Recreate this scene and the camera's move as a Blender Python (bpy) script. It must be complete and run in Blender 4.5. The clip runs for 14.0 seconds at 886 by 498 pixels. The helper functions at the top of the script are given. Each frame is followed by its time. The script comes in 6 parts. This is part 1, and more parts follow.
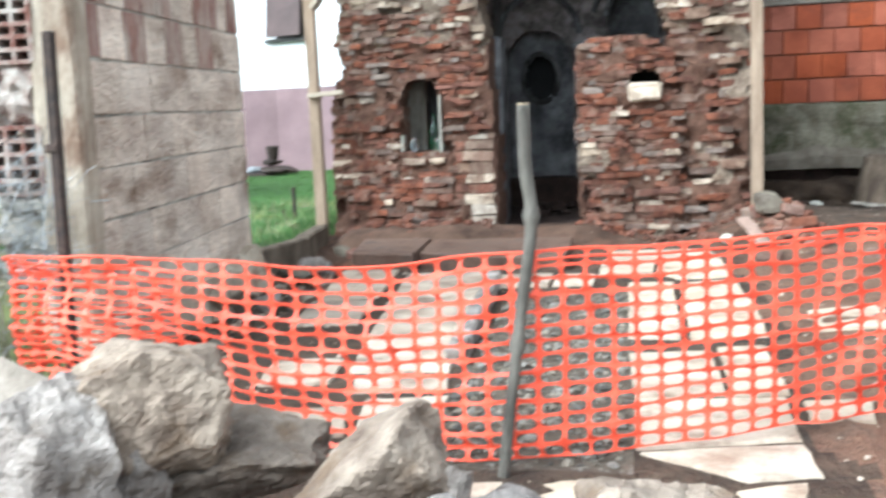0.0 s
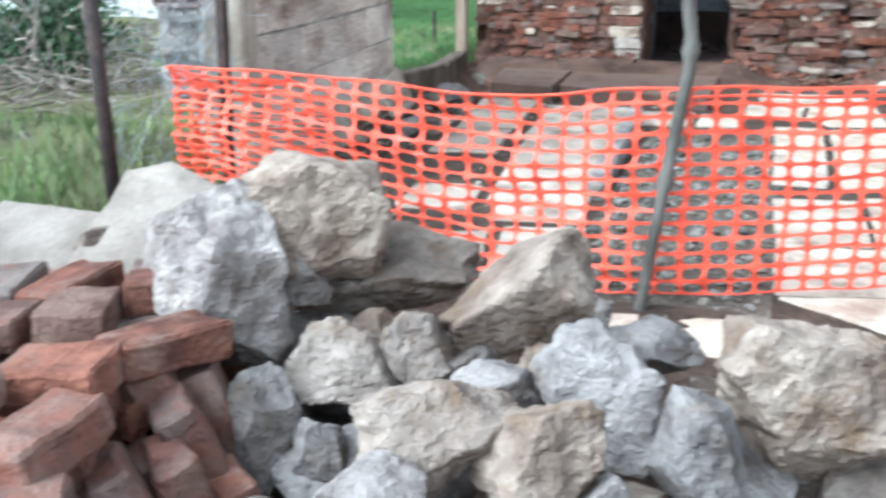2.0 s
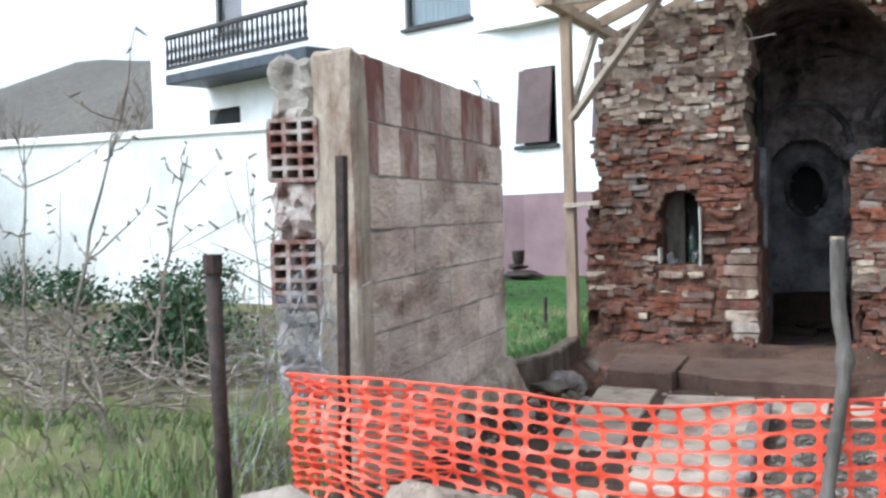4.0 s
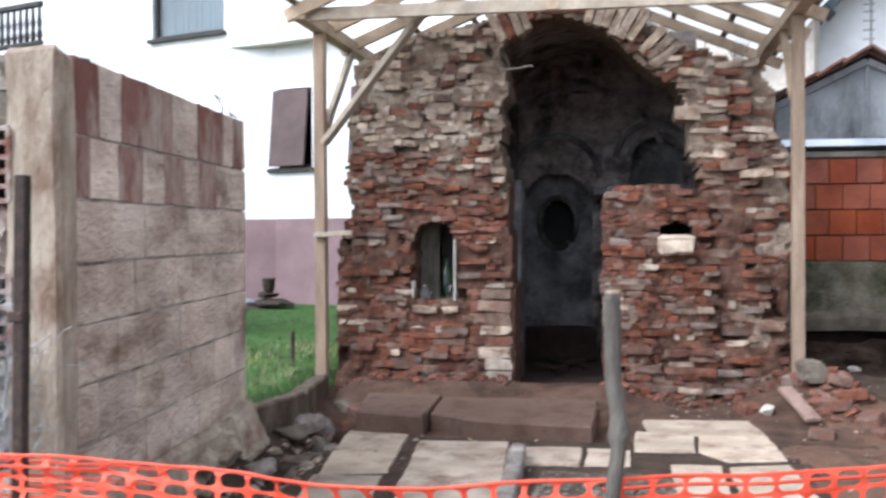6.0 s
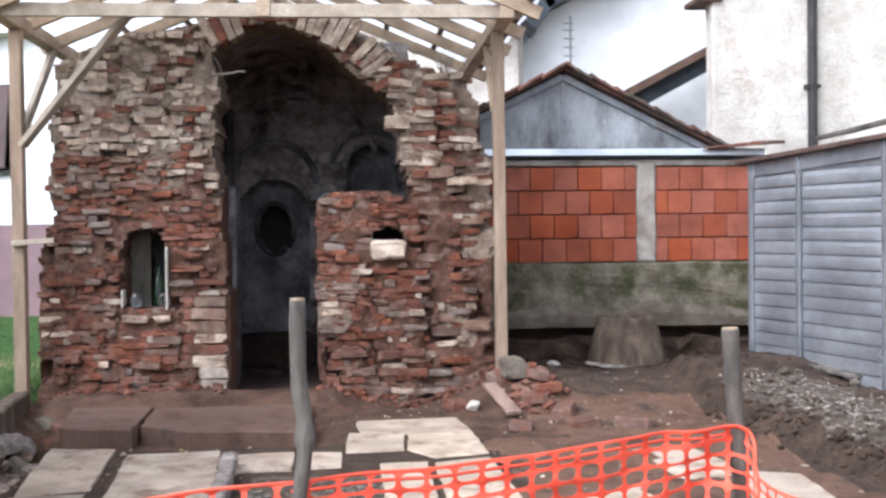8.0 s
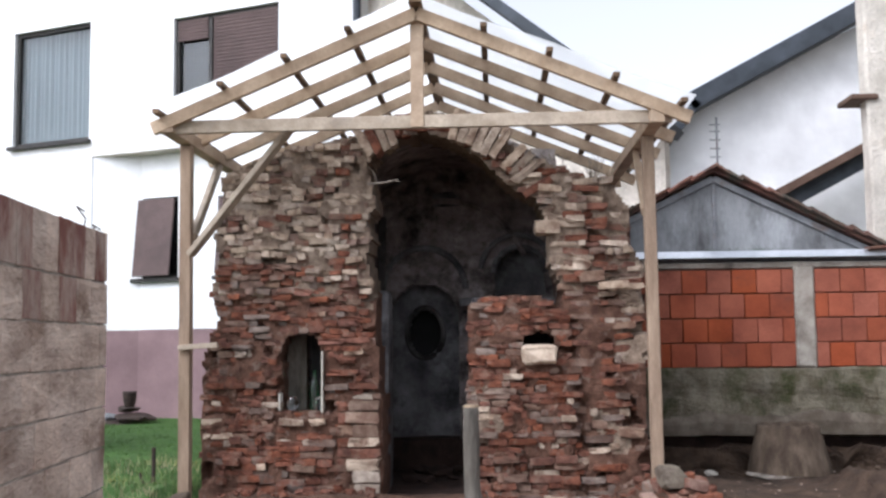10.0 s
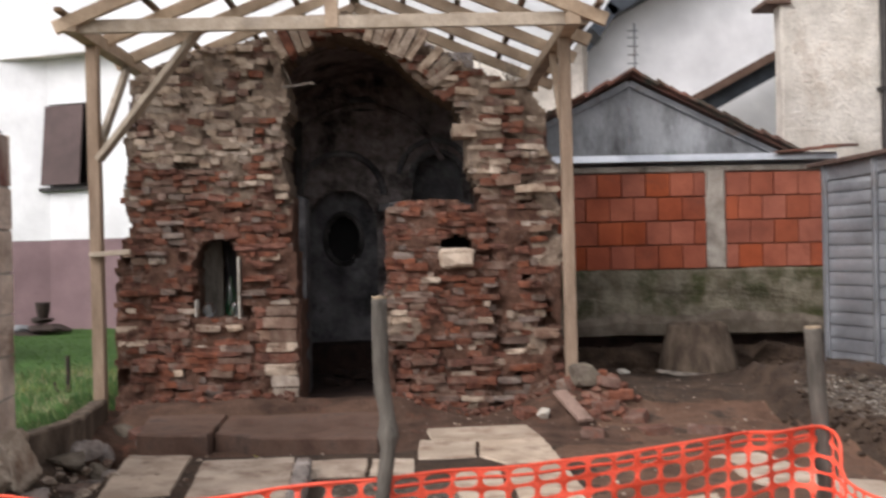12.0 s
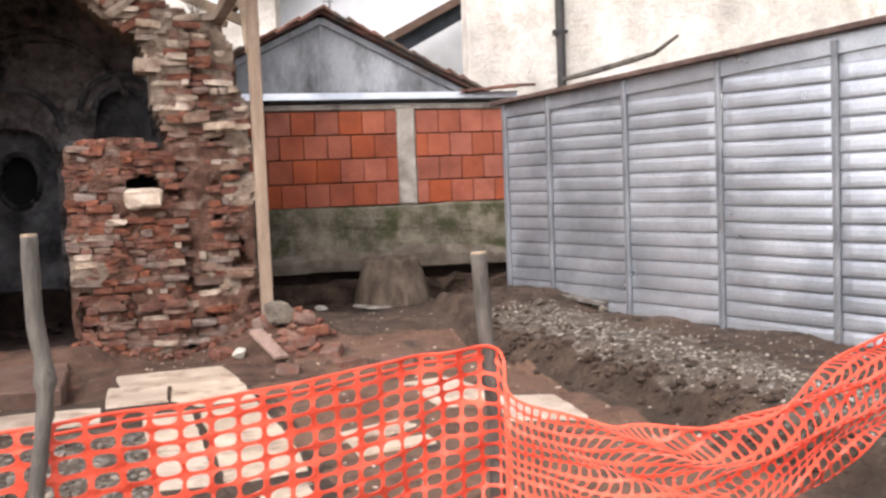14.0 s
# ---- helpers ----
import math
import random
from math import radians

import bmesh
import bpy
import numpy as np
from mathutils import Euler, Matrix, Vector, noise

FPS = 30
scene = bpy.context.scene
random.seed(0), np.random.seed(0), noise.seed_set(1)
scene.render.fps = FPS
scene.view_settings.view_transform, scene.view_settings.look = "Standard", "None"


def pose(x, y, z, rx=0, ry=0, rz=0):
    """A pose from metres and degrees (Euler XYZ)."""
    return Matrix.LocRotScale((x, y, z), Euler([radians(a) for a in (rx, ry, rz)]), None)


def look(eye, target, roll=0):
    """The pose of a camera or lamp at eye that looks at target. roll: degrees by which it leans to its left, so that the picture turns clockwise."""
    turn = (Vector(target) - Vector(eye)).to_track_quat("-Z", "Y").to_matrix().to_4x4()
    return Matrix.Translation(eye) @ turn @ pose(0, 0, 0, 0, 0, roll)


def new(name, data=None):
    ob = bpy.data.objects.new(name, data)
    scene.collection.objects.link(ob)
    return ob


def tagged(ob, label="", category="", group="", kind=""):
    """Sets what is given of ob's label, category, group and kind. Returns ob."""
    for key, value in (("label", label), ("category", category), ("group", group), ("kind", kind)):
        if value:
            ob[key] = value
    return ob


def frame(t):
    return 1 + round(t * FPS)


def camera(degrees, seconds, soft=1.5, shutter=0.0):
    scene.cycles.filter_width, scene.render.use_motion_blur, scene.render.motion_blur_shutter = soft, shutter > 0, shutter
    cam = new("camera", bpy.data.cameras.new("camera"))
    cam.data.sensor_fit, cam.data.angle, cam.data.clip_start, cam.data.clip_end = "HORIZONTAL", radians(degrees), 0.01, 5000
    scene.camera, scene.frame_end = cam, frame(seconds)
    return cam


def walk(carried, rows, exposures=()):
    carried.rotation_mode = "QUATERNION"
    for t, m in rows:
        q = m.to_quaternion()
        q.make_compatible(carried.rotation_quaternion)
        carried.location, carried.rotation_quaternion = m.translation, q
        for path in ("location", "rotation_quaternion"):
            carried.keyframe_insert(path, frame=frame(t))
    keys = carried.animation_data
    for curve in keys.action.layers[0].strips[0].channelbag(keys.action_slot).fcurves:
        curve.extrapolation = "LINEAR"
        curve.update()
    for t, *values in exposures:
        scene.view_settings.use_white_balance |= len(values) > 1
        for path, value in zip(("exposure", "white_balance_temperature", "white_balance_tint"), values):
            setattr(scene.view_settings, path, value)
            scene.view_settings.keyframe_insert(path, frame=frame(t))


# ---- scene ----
cam = camera(46.2, 14.0, soft=2.55, shutter=0.4)
PATH = [
    (0, (0.627, 0.98, 1.2), (0.257, 2.925, 0.922), -2.4),
    (0.5, (0.632, 0.932, 1.224), (0.097, 2.822, 0.849), -1.8),
    (1, (0.629, 0.935, 1.213), (0.185, 2.833, 0.764), -0.8),
    (1.5, (0.62, 0.928, 1.198), (0.159, 2.807, 0.689), -0.6),
    (2, (0.566, 0.922, 1.199), (-0.025, 2.74, 0.611), -0.4),
    (2.5, (0.545, 0.882, 1.227), (-0.332, 2.589, 0.663), -1.5),
    (3, (0.533, 0.908, 1.256), (-0.361, 2.671, 0.952), -1.4),
    (3.2, (0.523, 0.897, 1.263), (-0.358, 2.683, 1.073), -1.1),
    (5.3, (0.273, 1.544, 1.323), (-0.235, 3.478, 1.278), -0.8),
    (5.5, (0.271, 1.568, 1.32), (-0.171, 3.518, 1.252), -0.5),
    (6, (0.319, 1.638, 1.337), (-0.03, 3.607, 1.303), -0.2),
    (6.5, (0.392, 1.648, 1.353), (0.231, 3.641, 1.395), -0.3),
    (7, (0.44, 1.609, 1.351), (0.354, 3.606, 1.416), -0.3),
    (7.5, (0.435, 1.58, 1.346), (0.477, 3.58, 1.352), -0.2),
    (8, (0.430, 1.575, 1.348), (0.599, 3.568, 1.319), -0.6),
    (8.5, (0.416, 1.568, 1.333), (0.632, 3.556, 1.299), -1.7),
    (9, (0.386, 1.586, 1.369), (0.435, 3.584, 1.433), -1.5),
    (9.2, (0.365, 1.547, 1.346), (0.35, 3.544, 1.45), -1.3),
    (11.3, (0.345, 1.555, 1.385), (0.22, 3.541, 1.578), -0.4),
    (11.5, (0.362, 1.52, 1.356), (0.263, 3.513, 1.481), -0.9),
    (12, (0.384, 1.566, 1.311), (0.433, 3.566, 1.308), -1.2),
    (12.5, (0.413, 1.562, 1.293), (0.613, 3.551, 1.214), -1.3),
    (13, (0.443, 1.54, 1.292), (0.822, 3.5, 1.173), -1.7),
    (13.5, (0.472, 1.534, 1.286), (0.982, 3.461, 1.128), -1.9),
    (14, (0.483, 1.558, 1.282), (1.08, 3.462, 1.149), -2.2),
]
EXPOSURE = [
    (0.0, 1.85, 5500, -1), (0.5, 1.79, 5200, -1), (1.5, 1.73, 5100, -1), (3.0, 1.81, 5050, 0), (3.2, 1.65, 5200, 1), (5.3, 1.16, 5550, 9), (6.5, 1.32, 5700, 11), (9.2, 1.29, 5700, 13),
    (11.3, 0.22, 6350, 14), (11.6, 0.31, 6350, 14), (12.0, 0.6, 6450, 15), (12.5, 0.91, 6300, 14), (14.0, 1.32, 6400, 16),
]
walk(cam, [(t, look(eye, target, roll)) for t, eye, target, roll in PATH], exposures=EXPOSURE)

# ---------------------------------------------------------------- light
world = bpy.data.worlds.new("overcast_sky")
scene.world = world
world.use_nodes = True
wn = world.node_tree.nodes
sky = wn.new("ShaderNodeTexSky")
sky.sky_type, sky.sun_disc = "NISHITA", False
sky.sun_elevation, sky.sun_rotation = radians(45), radians(225)
sky.dust_density, sky.air_density = 4.0, 1.0
grey = wn.new("ShaderNodeHueSaturation")
grey.inputs["Saturation"].default_value = 0.14
world.node_tree.links.new(sky.outputs[0], grey.inputs["Color"])
world.node_tree.links.new(grey.outputs[0], wn["Background"].inputs["Color"])
wn["Background"].inputs["Strength"].default_value = 0.15
sun_data = bpy.data.lights.new("sun", "SUN")
sun_data.energy, sun_data.angle, sun_data.color = 0.5, radians(40), (1.0, 0.985, 0.97)
sun = new("sun", sun_data)
sun.matrix_world = look((-12, -6, 16), (0, 6, 0))


# ---------------------------------------------------------------- materials
def material(name, dark, light, scale=6.0, rough=0.85, bump=0.25, fine=60.0, spots=None, spot_scale=2.0,
             spot_at=0.55, vary="", vary_amount=0.5, metal=0.0, stretch=(1, 1, 1), detail=8.0, bump_depth=0.02, broad=0.12):
    """A weathered surface: two colours mixed by coarse and fine noise, a third in patches, and fine relief."""
    m = bpy.data.materials.new(name)
    m.use_nodes = True
    n, link = m.node_tree.nodes, m.node_tree.links.new
    b = n["Principled BSDF"]
    geo = n.new("ShaderNodeNewGeometry")
    mp = n.new("ShaderNodeMapping")
    mp.inputs["Scale"].default_value = stretch
    link(geo.outputs["Position"], mp.inputs["Vector"])

    def noise_tex(s, d=detail, r=0.6):
        t = n.new("ShaderNodeTexNoise")
        t.inputs["Scale"].default_value, t.inputs["Detail"].default_value, t.inputs["Roughness"].default_value = s, d, r
        link(mp.outputs[0], t.inputs["Vector"])
        return t

    def mix(fac, a, c):
        x = n.new("ShaderNodeMix")
        x.data_type = "RGBA"
        for sock, value in ((x.inputs[0], fac), (x.inputs[6], a), (x.inputs[7], c)):
            if isinstance(value, (tuple, float, int)):
                sock.default_value = (*value, 1) if isinstance(value, tuple) else value
            else:
                link(value, sock)
        return x.outputs[2]

    def ramp(src, lo, hi):
        r = n.new("ShaderNodeMapRange")
        r.inputs[1].default_value, r.inputs[2].default_value = lo, hi
        link(src, r.inputs[0])
        return r.outputs[0]

    coarse, small = noise_tex(scale), noise_tex(fine, 4.0)
    col = mix(ramp(coarse.outputs[0], 0.35, 0.68), dark, light)
    if vary:
        src = n.new("ShaderNodeObjectInfo").outputs["Random"] if vary == "object" else geo.outputs["Random Per Island"]
        hsv = n.new("ShaderNodeHueSaturation")
        rng = n.new("ShaderNodeMapRange")
        rng.inputs[3].default_value, rng.inputs[4].default_value = 1 - vary_amount, 1 + vary_amount
        link(src, rng.inputs[0])
        wn1 = n.new("ShaderNodeTexWhiteNoise")
        wn1.noise_dimensions = "1D"
        link(src, wn1.inputs["W"])
        rng2 = n.new("ShaderNodeMapRange")
        rng2.inputs[3].default_value, rng2.inputs[4].default_value = 1 - vary_amount * 0.7, 1 + vary_amount * 0.35
        link(wn1.outputs[0], rng2.inputs[0])
        link(rng.outputs[0], hsv.inputs["Value"])
        link(rng2.outputs[0], hsv.inputs["Saturation"])
        link(col, hsv.inputs["Color"])
        col = hsv.outputs[0]
    if spots:
        col = mix(ramp(noise_tex(spot_scale, 9.0, 0.68).outputs[0], spot_at - 0.05, spot_at + 0.12), col, spots)
    wide = n.new("ShaderNodeHueSaturation")
    wide_range = n.new("ShaderNodeMapRange")
    wide_range.inputs[1].default_value, wide_range.inputs[2].default_value = 0.3, 0.7
    wide_range.inputs[3].default_value, wide_range.inputs[4].default_value = 1 - broad, 1 + broad
    link(noise_tex(1.3, 3.0).outputs[0], wide_range.inputs[0])
    link(wide_range.outputs[0], wide.inputs["Value"])
    link(col, wide.inputs["Color"])
    col = wide.outputs[0]
    grain = n.new("ShaderNodeHueSaturation")
    gr = n.new("ShaderNodeMapRange")
    gr.inputs[3].default_value, gr.inputs[4].default_value = 0.72, 1.28
    link(small.outputs[0], gr.inputs[0])
    link(gr.outputs[0], grain.inputs["Value"])
    link(col, grain.inputs["Color"])
    link(grain.outputs[0], b.inputs["Base Color"])
    b.inputs["Metallic"].default_value = metal
    rr = n.new("ShaderNodeMapRange")
    rr.inputs[3].default_value, rr.inputs[4].default_value = max(rough - 0.12, 0.05), min(rough + 0.12, 1)
    link(coarse.outputs[0], rr.inputs[0])
    link(rr.outputs[0], b.inputs["Roughness"])
    if bump:
        bp = n.new("ShaderNodeBump")
        bp.inputs["Strength"].default_value, bp.inputs["Distance"].default_value = bump, bump_depth
        add = n.new("ShaderNodeMath")
        link(small.outputs[0], add.inputs[0])
        link(coarse.outputs[0], add.inputs[1])
        link(add.outputs[0], bp.inputs["Height"])
        link(bp.outputs[0], b.inputs["Normal"])
    b.inputs["Specular IOR Level"].default_value = 0.25
    return m


def glass(name, tint, rough=0.05, trans=1.0):
    m = bpy.data.materials.new(name)
    m.use_nodes = True
    b = m.node_tree.nodes["Principled BSDF"]
    b.inputs["Base Color"].default_value = (*tint, 1)
    b.inputs["Roughness"].default_value = rough
    b.inputs["Transmission Weight"].default_value = trans
    return m


M_DIRT = material("bare_earth", (0.0405, 0.026, 0.0176), (0.108, 0.0722, 0.0496), 5.0, 0.95, 0.9, 30, (0.055, 0.04, 0.03), 4.0, 0.55, bump_depth=0.06)
M_RED_DIRT = material("earth_with_brick_dust", (0.1, 0.055, 0.036), (0.27, 0.155, 0.1), 3.0, 0.95, 0.9, 40, (0.06, 0.045, 0.036), 3.0, 0.55, bump_depth=0.05)
M_STEP_DIRT = material("brown_brick_earth", (0.06, 0.034, 0.023), (0.16, 0.094, 0.064), 4.0, 0.95, 0.9, 40, (0.2, 0.085, 0.052), 5.0, 0.6, bump_depth=0.05)
M_LAWN_SOIL = material("lawn_ground", (0.035, 0.08, 0.018), (0.06, 0.125, 0.028), 9.0, 0.95, 0.5, 90)
M_WILD_SOIL = material("rough_garden_ground", (0.075, 0.068, 0.036), (0.19, 0.165, 0.095), 3.2, 0.95, 0.7, 50, (0.13, 0.145, 0.045), 1.1, 0.5)
M_SLAB = material("pale_stone_slab", (0.38, 0.295, 0.215), (0.56, 0.455, 0.35), 3.0, 0.85, 0.4, 60, (0.24, 0.16, 0.115), 4.0, 0.55, "object", 0.12)
M_SLAB_TAN = material("earthy_stone_slab", (0.32, 0.247, 0.187), (0.5, 0.407, 0.318), 3.0, 0.88, 0.4, 60, (0.18, 0.12, 0.088), 3.5, 0.55, "object", 0.14)
M_SLAB_GREY = material("grey_weathered_slab", (0.211, 0.171, 0.136), (0.352, 0.294, 0.242), 5.0, 0.9, 0.5, 60, (0.2, 0.165, 0.13), 6.0, 0.58, "object", 0.12)
M_STONE_DARK = material("earthy_step_stone", (0.088, 0.051, 0.037), (0.195, 0.122, 0.088), 4.0, 0.9, 0.5, 60, (0.08, 0.055, 0.045), 4.0, 0.55)
M_ROCK = material("grey_limestone", (0.125, 0.102, 0.088), (0.385, 0.335, 0.3), 7.0, 0.9, 0.9, 45, (0.16, 0.12, 0.09), 9.0, 0.59, "object", 0.24, bump_depth=0.025)
M_ROCK_TAN = material("tan_limestone", (0.135, 0.095, 0.07), (0.41, 0.325, 0.255), 7.0, 0.9, 0.9, 45, (0.17, 0.112, 0.07), 9.0, 0.57, "object", 0.24, bump_depth=0.025)
M_BRICK = material("old_red_brick", (0.082, 0.03, 0.019), (0.235, 0.092, 0.055), 11.0, 0.93, 0.9, 60, (0.21, 0.135, 0.1), 7.0, 0.56, "object", 0.2, broad=0.28)
M_BRICK_LOT = material("old_red_brick_lot", (0.082, 0.03, 0.019), (0.235, 0.092, 0.055), 11.0, 0.93, 0.9, 60, (0.21, 0.135, 0.1), 7.0, 0.56, "island", 0.2, broad=0.28)
M_RUBBLE = material("pale_rubble_stone", (0.24, 0.172, 0.125), (0.56, 0.455, 0.35), 8.0, 0.93, 0.8, 60, (0.15, 0.085, 0.058), 7.0, 0.56, "island", 0.27)
M_RUBBLE_ONE = material("pale_rubble_brick", (0.14, 0.08, 0.056), (0.31, 0.22, 0.162), 8.0, 0.93, 0.8, 60, (0.14, 0.085, 0.06), 7.0, 0.57, "object", 0.22)
M_MORTAR = material("crumbling_mortar", (0.08, 0.038, 0.025), (0.19, 0.105, 0.072), 13.0, 0.95, 0.9, 60, (0.29, 0.24, 0.2), 9.0, 0.61, bump_depth=0.04)
M_MORTAR_PALE = material("pale_lime_mortar", (0.15, 0.105, 0.076), (0.36, 0.28, 0.21), 12.0, 0.95, 0.9, 55, (0.15, 0.105, 0.08), 7.0, 0.6, bump_depth=0.04)
M_SOOT = material("sooty_plaster", (0.05, 0.047, 0.046), (0.15, 0.145, 0.14), 3.0, 0.9, 0.5, 30, (0.028, 0.026, 0.025), 2.0, 0.55)
M_PLASTER_GREY = material("grey_old_plaster", (0.095, 0.093, 0.096), (0.25, 0.247, 0.252), 4.0, 0.9, 0.3, 40, (0.045, 0.045, 0.047), 3.0, 0.56)
M_BLOCK = material("weathered_concrete_block", (0.43, 0.328, 0.26), (0.74, 0.615, 0.505), 4.0, 0.93, 0.8, 30, (0.19, 0.12, 0.082), 2.4, 0.56, "object", 0.12, stretch=(1.0, 0.5, 1.15), bump_depth=0.03)
M_CLAY_STREAK = material("whitewash_streaked_clay", (0.17, 0.062, 0.048), (0.27, 0.13, 0.1), 3.0, 0.93, 0.5, 40, (0.42, 0.34, 0.28), 2.2, 0.5, "object", 0.15, stretch=(1.2, 1.2, 0.6))
M_CLAY = material("hollow_clay_block", (0.14, 0.06, 0.045), (0.27, 0.14, 0.11), 9.0, 0.9, 0.4, 60, (0.38, 0.33, 0.29), 9.0, 0.46, "object", 0.18)
M_ORANGE = material("orange_clay_block", (0.23, 0.055, 0.026), (0.37, 0.1, 0.048), 3.0, 0.85, 0.25, 70, (0.17, 0.05, 0.03), 2.5, 0.6, "object", 0.16)
M_CONCRETE = material("grey_concrete", (0.25, 0.215, 0.18), (0.46, 0.42, 0.36), 5.0, 0.92, 0.6, 60, (0.13, 0.11, 0.09), 4.0, 0.56)
M_COLUMN = material("smeared_beige_concrete", (0.3, 0.235, 0.175), (0.54, 0.455, 0.36), 4.0, 0.93, 0.7, 40, (0.2, 0.13, 0.09), 3.0, 0.56, stretch=(1.6, 1.6, 0.7))
M_PLINTH = material("algae_stained_plinth", (0.085, 0.072, 0.046), (0.21, 0.185, 0.14), 5.0, 0.95, 0.6, 40, (0.048, 0.05, 0.02), 3.2, 0.52, bump_depth=0.03, broad=0.35)
M_GABLE = material("stained_grey_render", (0.16, 0.165, 0.17), (0.36, 0.37, 0.38), 1.6, 0.9, 0.3, 40, (0.08, 0.08, 0.08), 1.7, 0.55, stretch=(1, 1, 0.4))
M_WHITE = material("white_house_render", (0.74, 0.74, 0.74), (0.84, 0.84, 0.84), 0.8, 0.85, 0.1, 90)
M_CREAM = material("cream_garden_wall_render", (0.6, 0.6, 0.55), (0.8, 0.8, 0.76), 0.9, 0.9, 0.2, 50, (0.52, 0.52, 0.47), 1.2, 0.62)
M_PLUM = material("dull_plum_plinth", (0.2, 0.13, 0.135), (0.26, 0.175, 0.18), 1.0, 0.85, 0.1, 60)
M_PATCHY = material("patchy_cream_plaster", (0.54, 0.495, 0.425), (0.77, 0.72, 0.64), 2.4, 0.92, 0.8, 26, (0.4, 0.33, 0.26), 2.6, 0.6, bump_depth=0.04, broad=0.18)
M_WOOD = material("new_pine_timber", (0.33, 0.235, 0.155), (0.5, 0.38, 0.265), 5.0, 0.7, 0.15, 60, (0.34, 0.27, 0.2), 3.0, 0.64, "object", 0.1)
M_POST = material("greyed_pine_post", (0.21, 0.145, 0.098), (0.37, 0.272, 0.193), 4.0, 0.8, 0.25, 60, (0.16, 0.125, 0.1), 3.0, 0.58, "object", 0.12, stretch=(2, 2, 0.4))
M_WOOD_GREY = material("weathered_pine_timber", (0.29, 0.235, 0.175), (0.48, 0.405, 0.32), 5.0, 0.8, 0.2, 60, (0.3, 0.26, 0.22), 3.0, 0.6, "object", 0.1)
M_BATTEN = material("dark_batten_timber", (0.1, 0.065, 0.04), (0.2, 0.13, 0.08), 6.0, 0.8, 0.2, 60)
M_BARK = material("grey_stripped_pole", (0.06, 0.052, 0.043), (0.18, 0.16, 0.135), 12.0, 0.9, 0.5, 80, (0.06, 0.048, 0.04), 5.0, 0.6, stretch=(1, 1, 0.3))
M_CUT = material("dull_cut_wood", (0.26, 0.19, 0.12), (0.42, 0.32, 0.22), 20.0, 0.8, 0.2, 80)
M_IRON = material("dark_rusty_iron", (0.025, 0.02, 0.018), (0.07, 0.045, 0.035), 20.0, 0.75, 0.3, 80)
M_WIRE = material("galvanised_wire", (0.2, 0.2, 0.2), (0.4, 0.4, 0.4), 20.0, 0.5, 0.0, 80, metal=0.6)
M_NET = material("orange_plastic_net", (0.76, 0.084, 0.042), (0.9, 0.135, 0.076), 5.0, 0.4, 0.0, 80)
M_ZINC = material("galvanised_sheet", (0.5, 0.52, 0.55), (0.71, 0.73, 0.76), 1.2, 0.31, 0.05, 50, (0.42, 0.44, 0.475), 0.9, 0.57, metal=0.8, stretch=(1.2, 1.2, 1.6))
M_ZINC_DARK = material("dull_zinc_frame", (0.16, 0.165, 0.175), (0.28, 0.285, 0.295), 4.0, 0.55, 0.1, 50, (0.16, 0.11, 0.08), 3.0, 0.6, metal=0.5)
M_RUST = material("rusty_sheet_foot", (0.065, 0.042, 0.034), (0.145, 0.095, 0.075), 5.0, 0.85, 0.3, 50)
M_TILE = material("weathered_roof_tile", (0.09, 0.042, 0.032), (0.26, 0.11, 0.075), 6.0, 0.9, 0.4, 60, (0.07, 0.065, 0.05), 3.0, 0.52, "object", 0.3)
M_TILE_LOT = material("red_roof_tiles", (0.2, 0.08, 0.055), (0.34, 0.15, 0.11), 4.0, 0.9, 0.3, 60, vary="island", vary_amount=0.25)
M_ROOF_DARK = material("dark_roof_edge", (0.035, 0.042, 0.05), (0.07, 0.08, 0.095), 3.0, 0.6, 0.1, 60)
M_BROWN = material("brown_stained_board", (0.085, 0.05, 0.035), (0.15, 0.095, 0.07), 4.0, 0.7, 0.15, 60)
M_PLANK = material("pale_weathered_plank", (0.2, 0.13, 0.1), (0.36, 0.25, 0.2), 5.0, 0.85, 0.3, 60, (0.14, 0.09, 0.07), 5.0, 0.58, stretch=(3, 0.6, 3))
M_SHUTTER = material("brown_roller_shutter", (0.075, 0.05, 0.047), (0.12, 0.082, 0.076), 2.0, 0.6, 0.1, 60)
M_FRAME = material("dark_window_frame", (0.03, 0.028, 0.027), (0.06, 0.055, 0.05), 5.0, 0.5, 0.05, 60)
M_CURTAIN = material("blue_grey_blind", (0.116, 0.153, 0.166), (0.223, 0.269, 0.285), 2.5, 0.9, 0.1, 20, stretch=(8, 8, 0.4))
# near-black that paints the shade of unlit depths behind openings
M_SHADE = material("painted_interior_shade", (0.012, 0.012, 0.012), (0.03, 0.03, 0.03), 2.0, 0.9, 0.1, 30)
M_WINDOW = glass("window_glass", (0.85, 0.9, 0.92), 0.02)
M_BOTTLE = glass("green_bottle_glass", (0.1, 0.55, 0.25), 0.05)
M_CLEAR = glass("clear_jar_glass", (0.9, 0.95, 0.97), 0.05)
M_GRASS = material("grass_blades", (0.045, 0.1, 0.018), (0.09, 0.16, 0.04), 2.0, 0.8, 0.0, 30, vary="island", vary_amount=0.25)
M_WEED = material("pale_weed_blades", (0.15, 0.165, 0.045), (0.3, 0.3, 0.105), 1.5, 0.85, 0.0, 30, (0.4, 0.33, 0.23), 1.2, 0.54, "island", 0.3)
M_WEED_GREEN = material("green_weed_blades", (0.0864, 0.136, 0.0375), (0.187, 0.248, 0.09), 1.5, 0.85, 0.0, 30, (0.32, 0.28, 0.17), 1.4, 0.55, "island", 0.3)
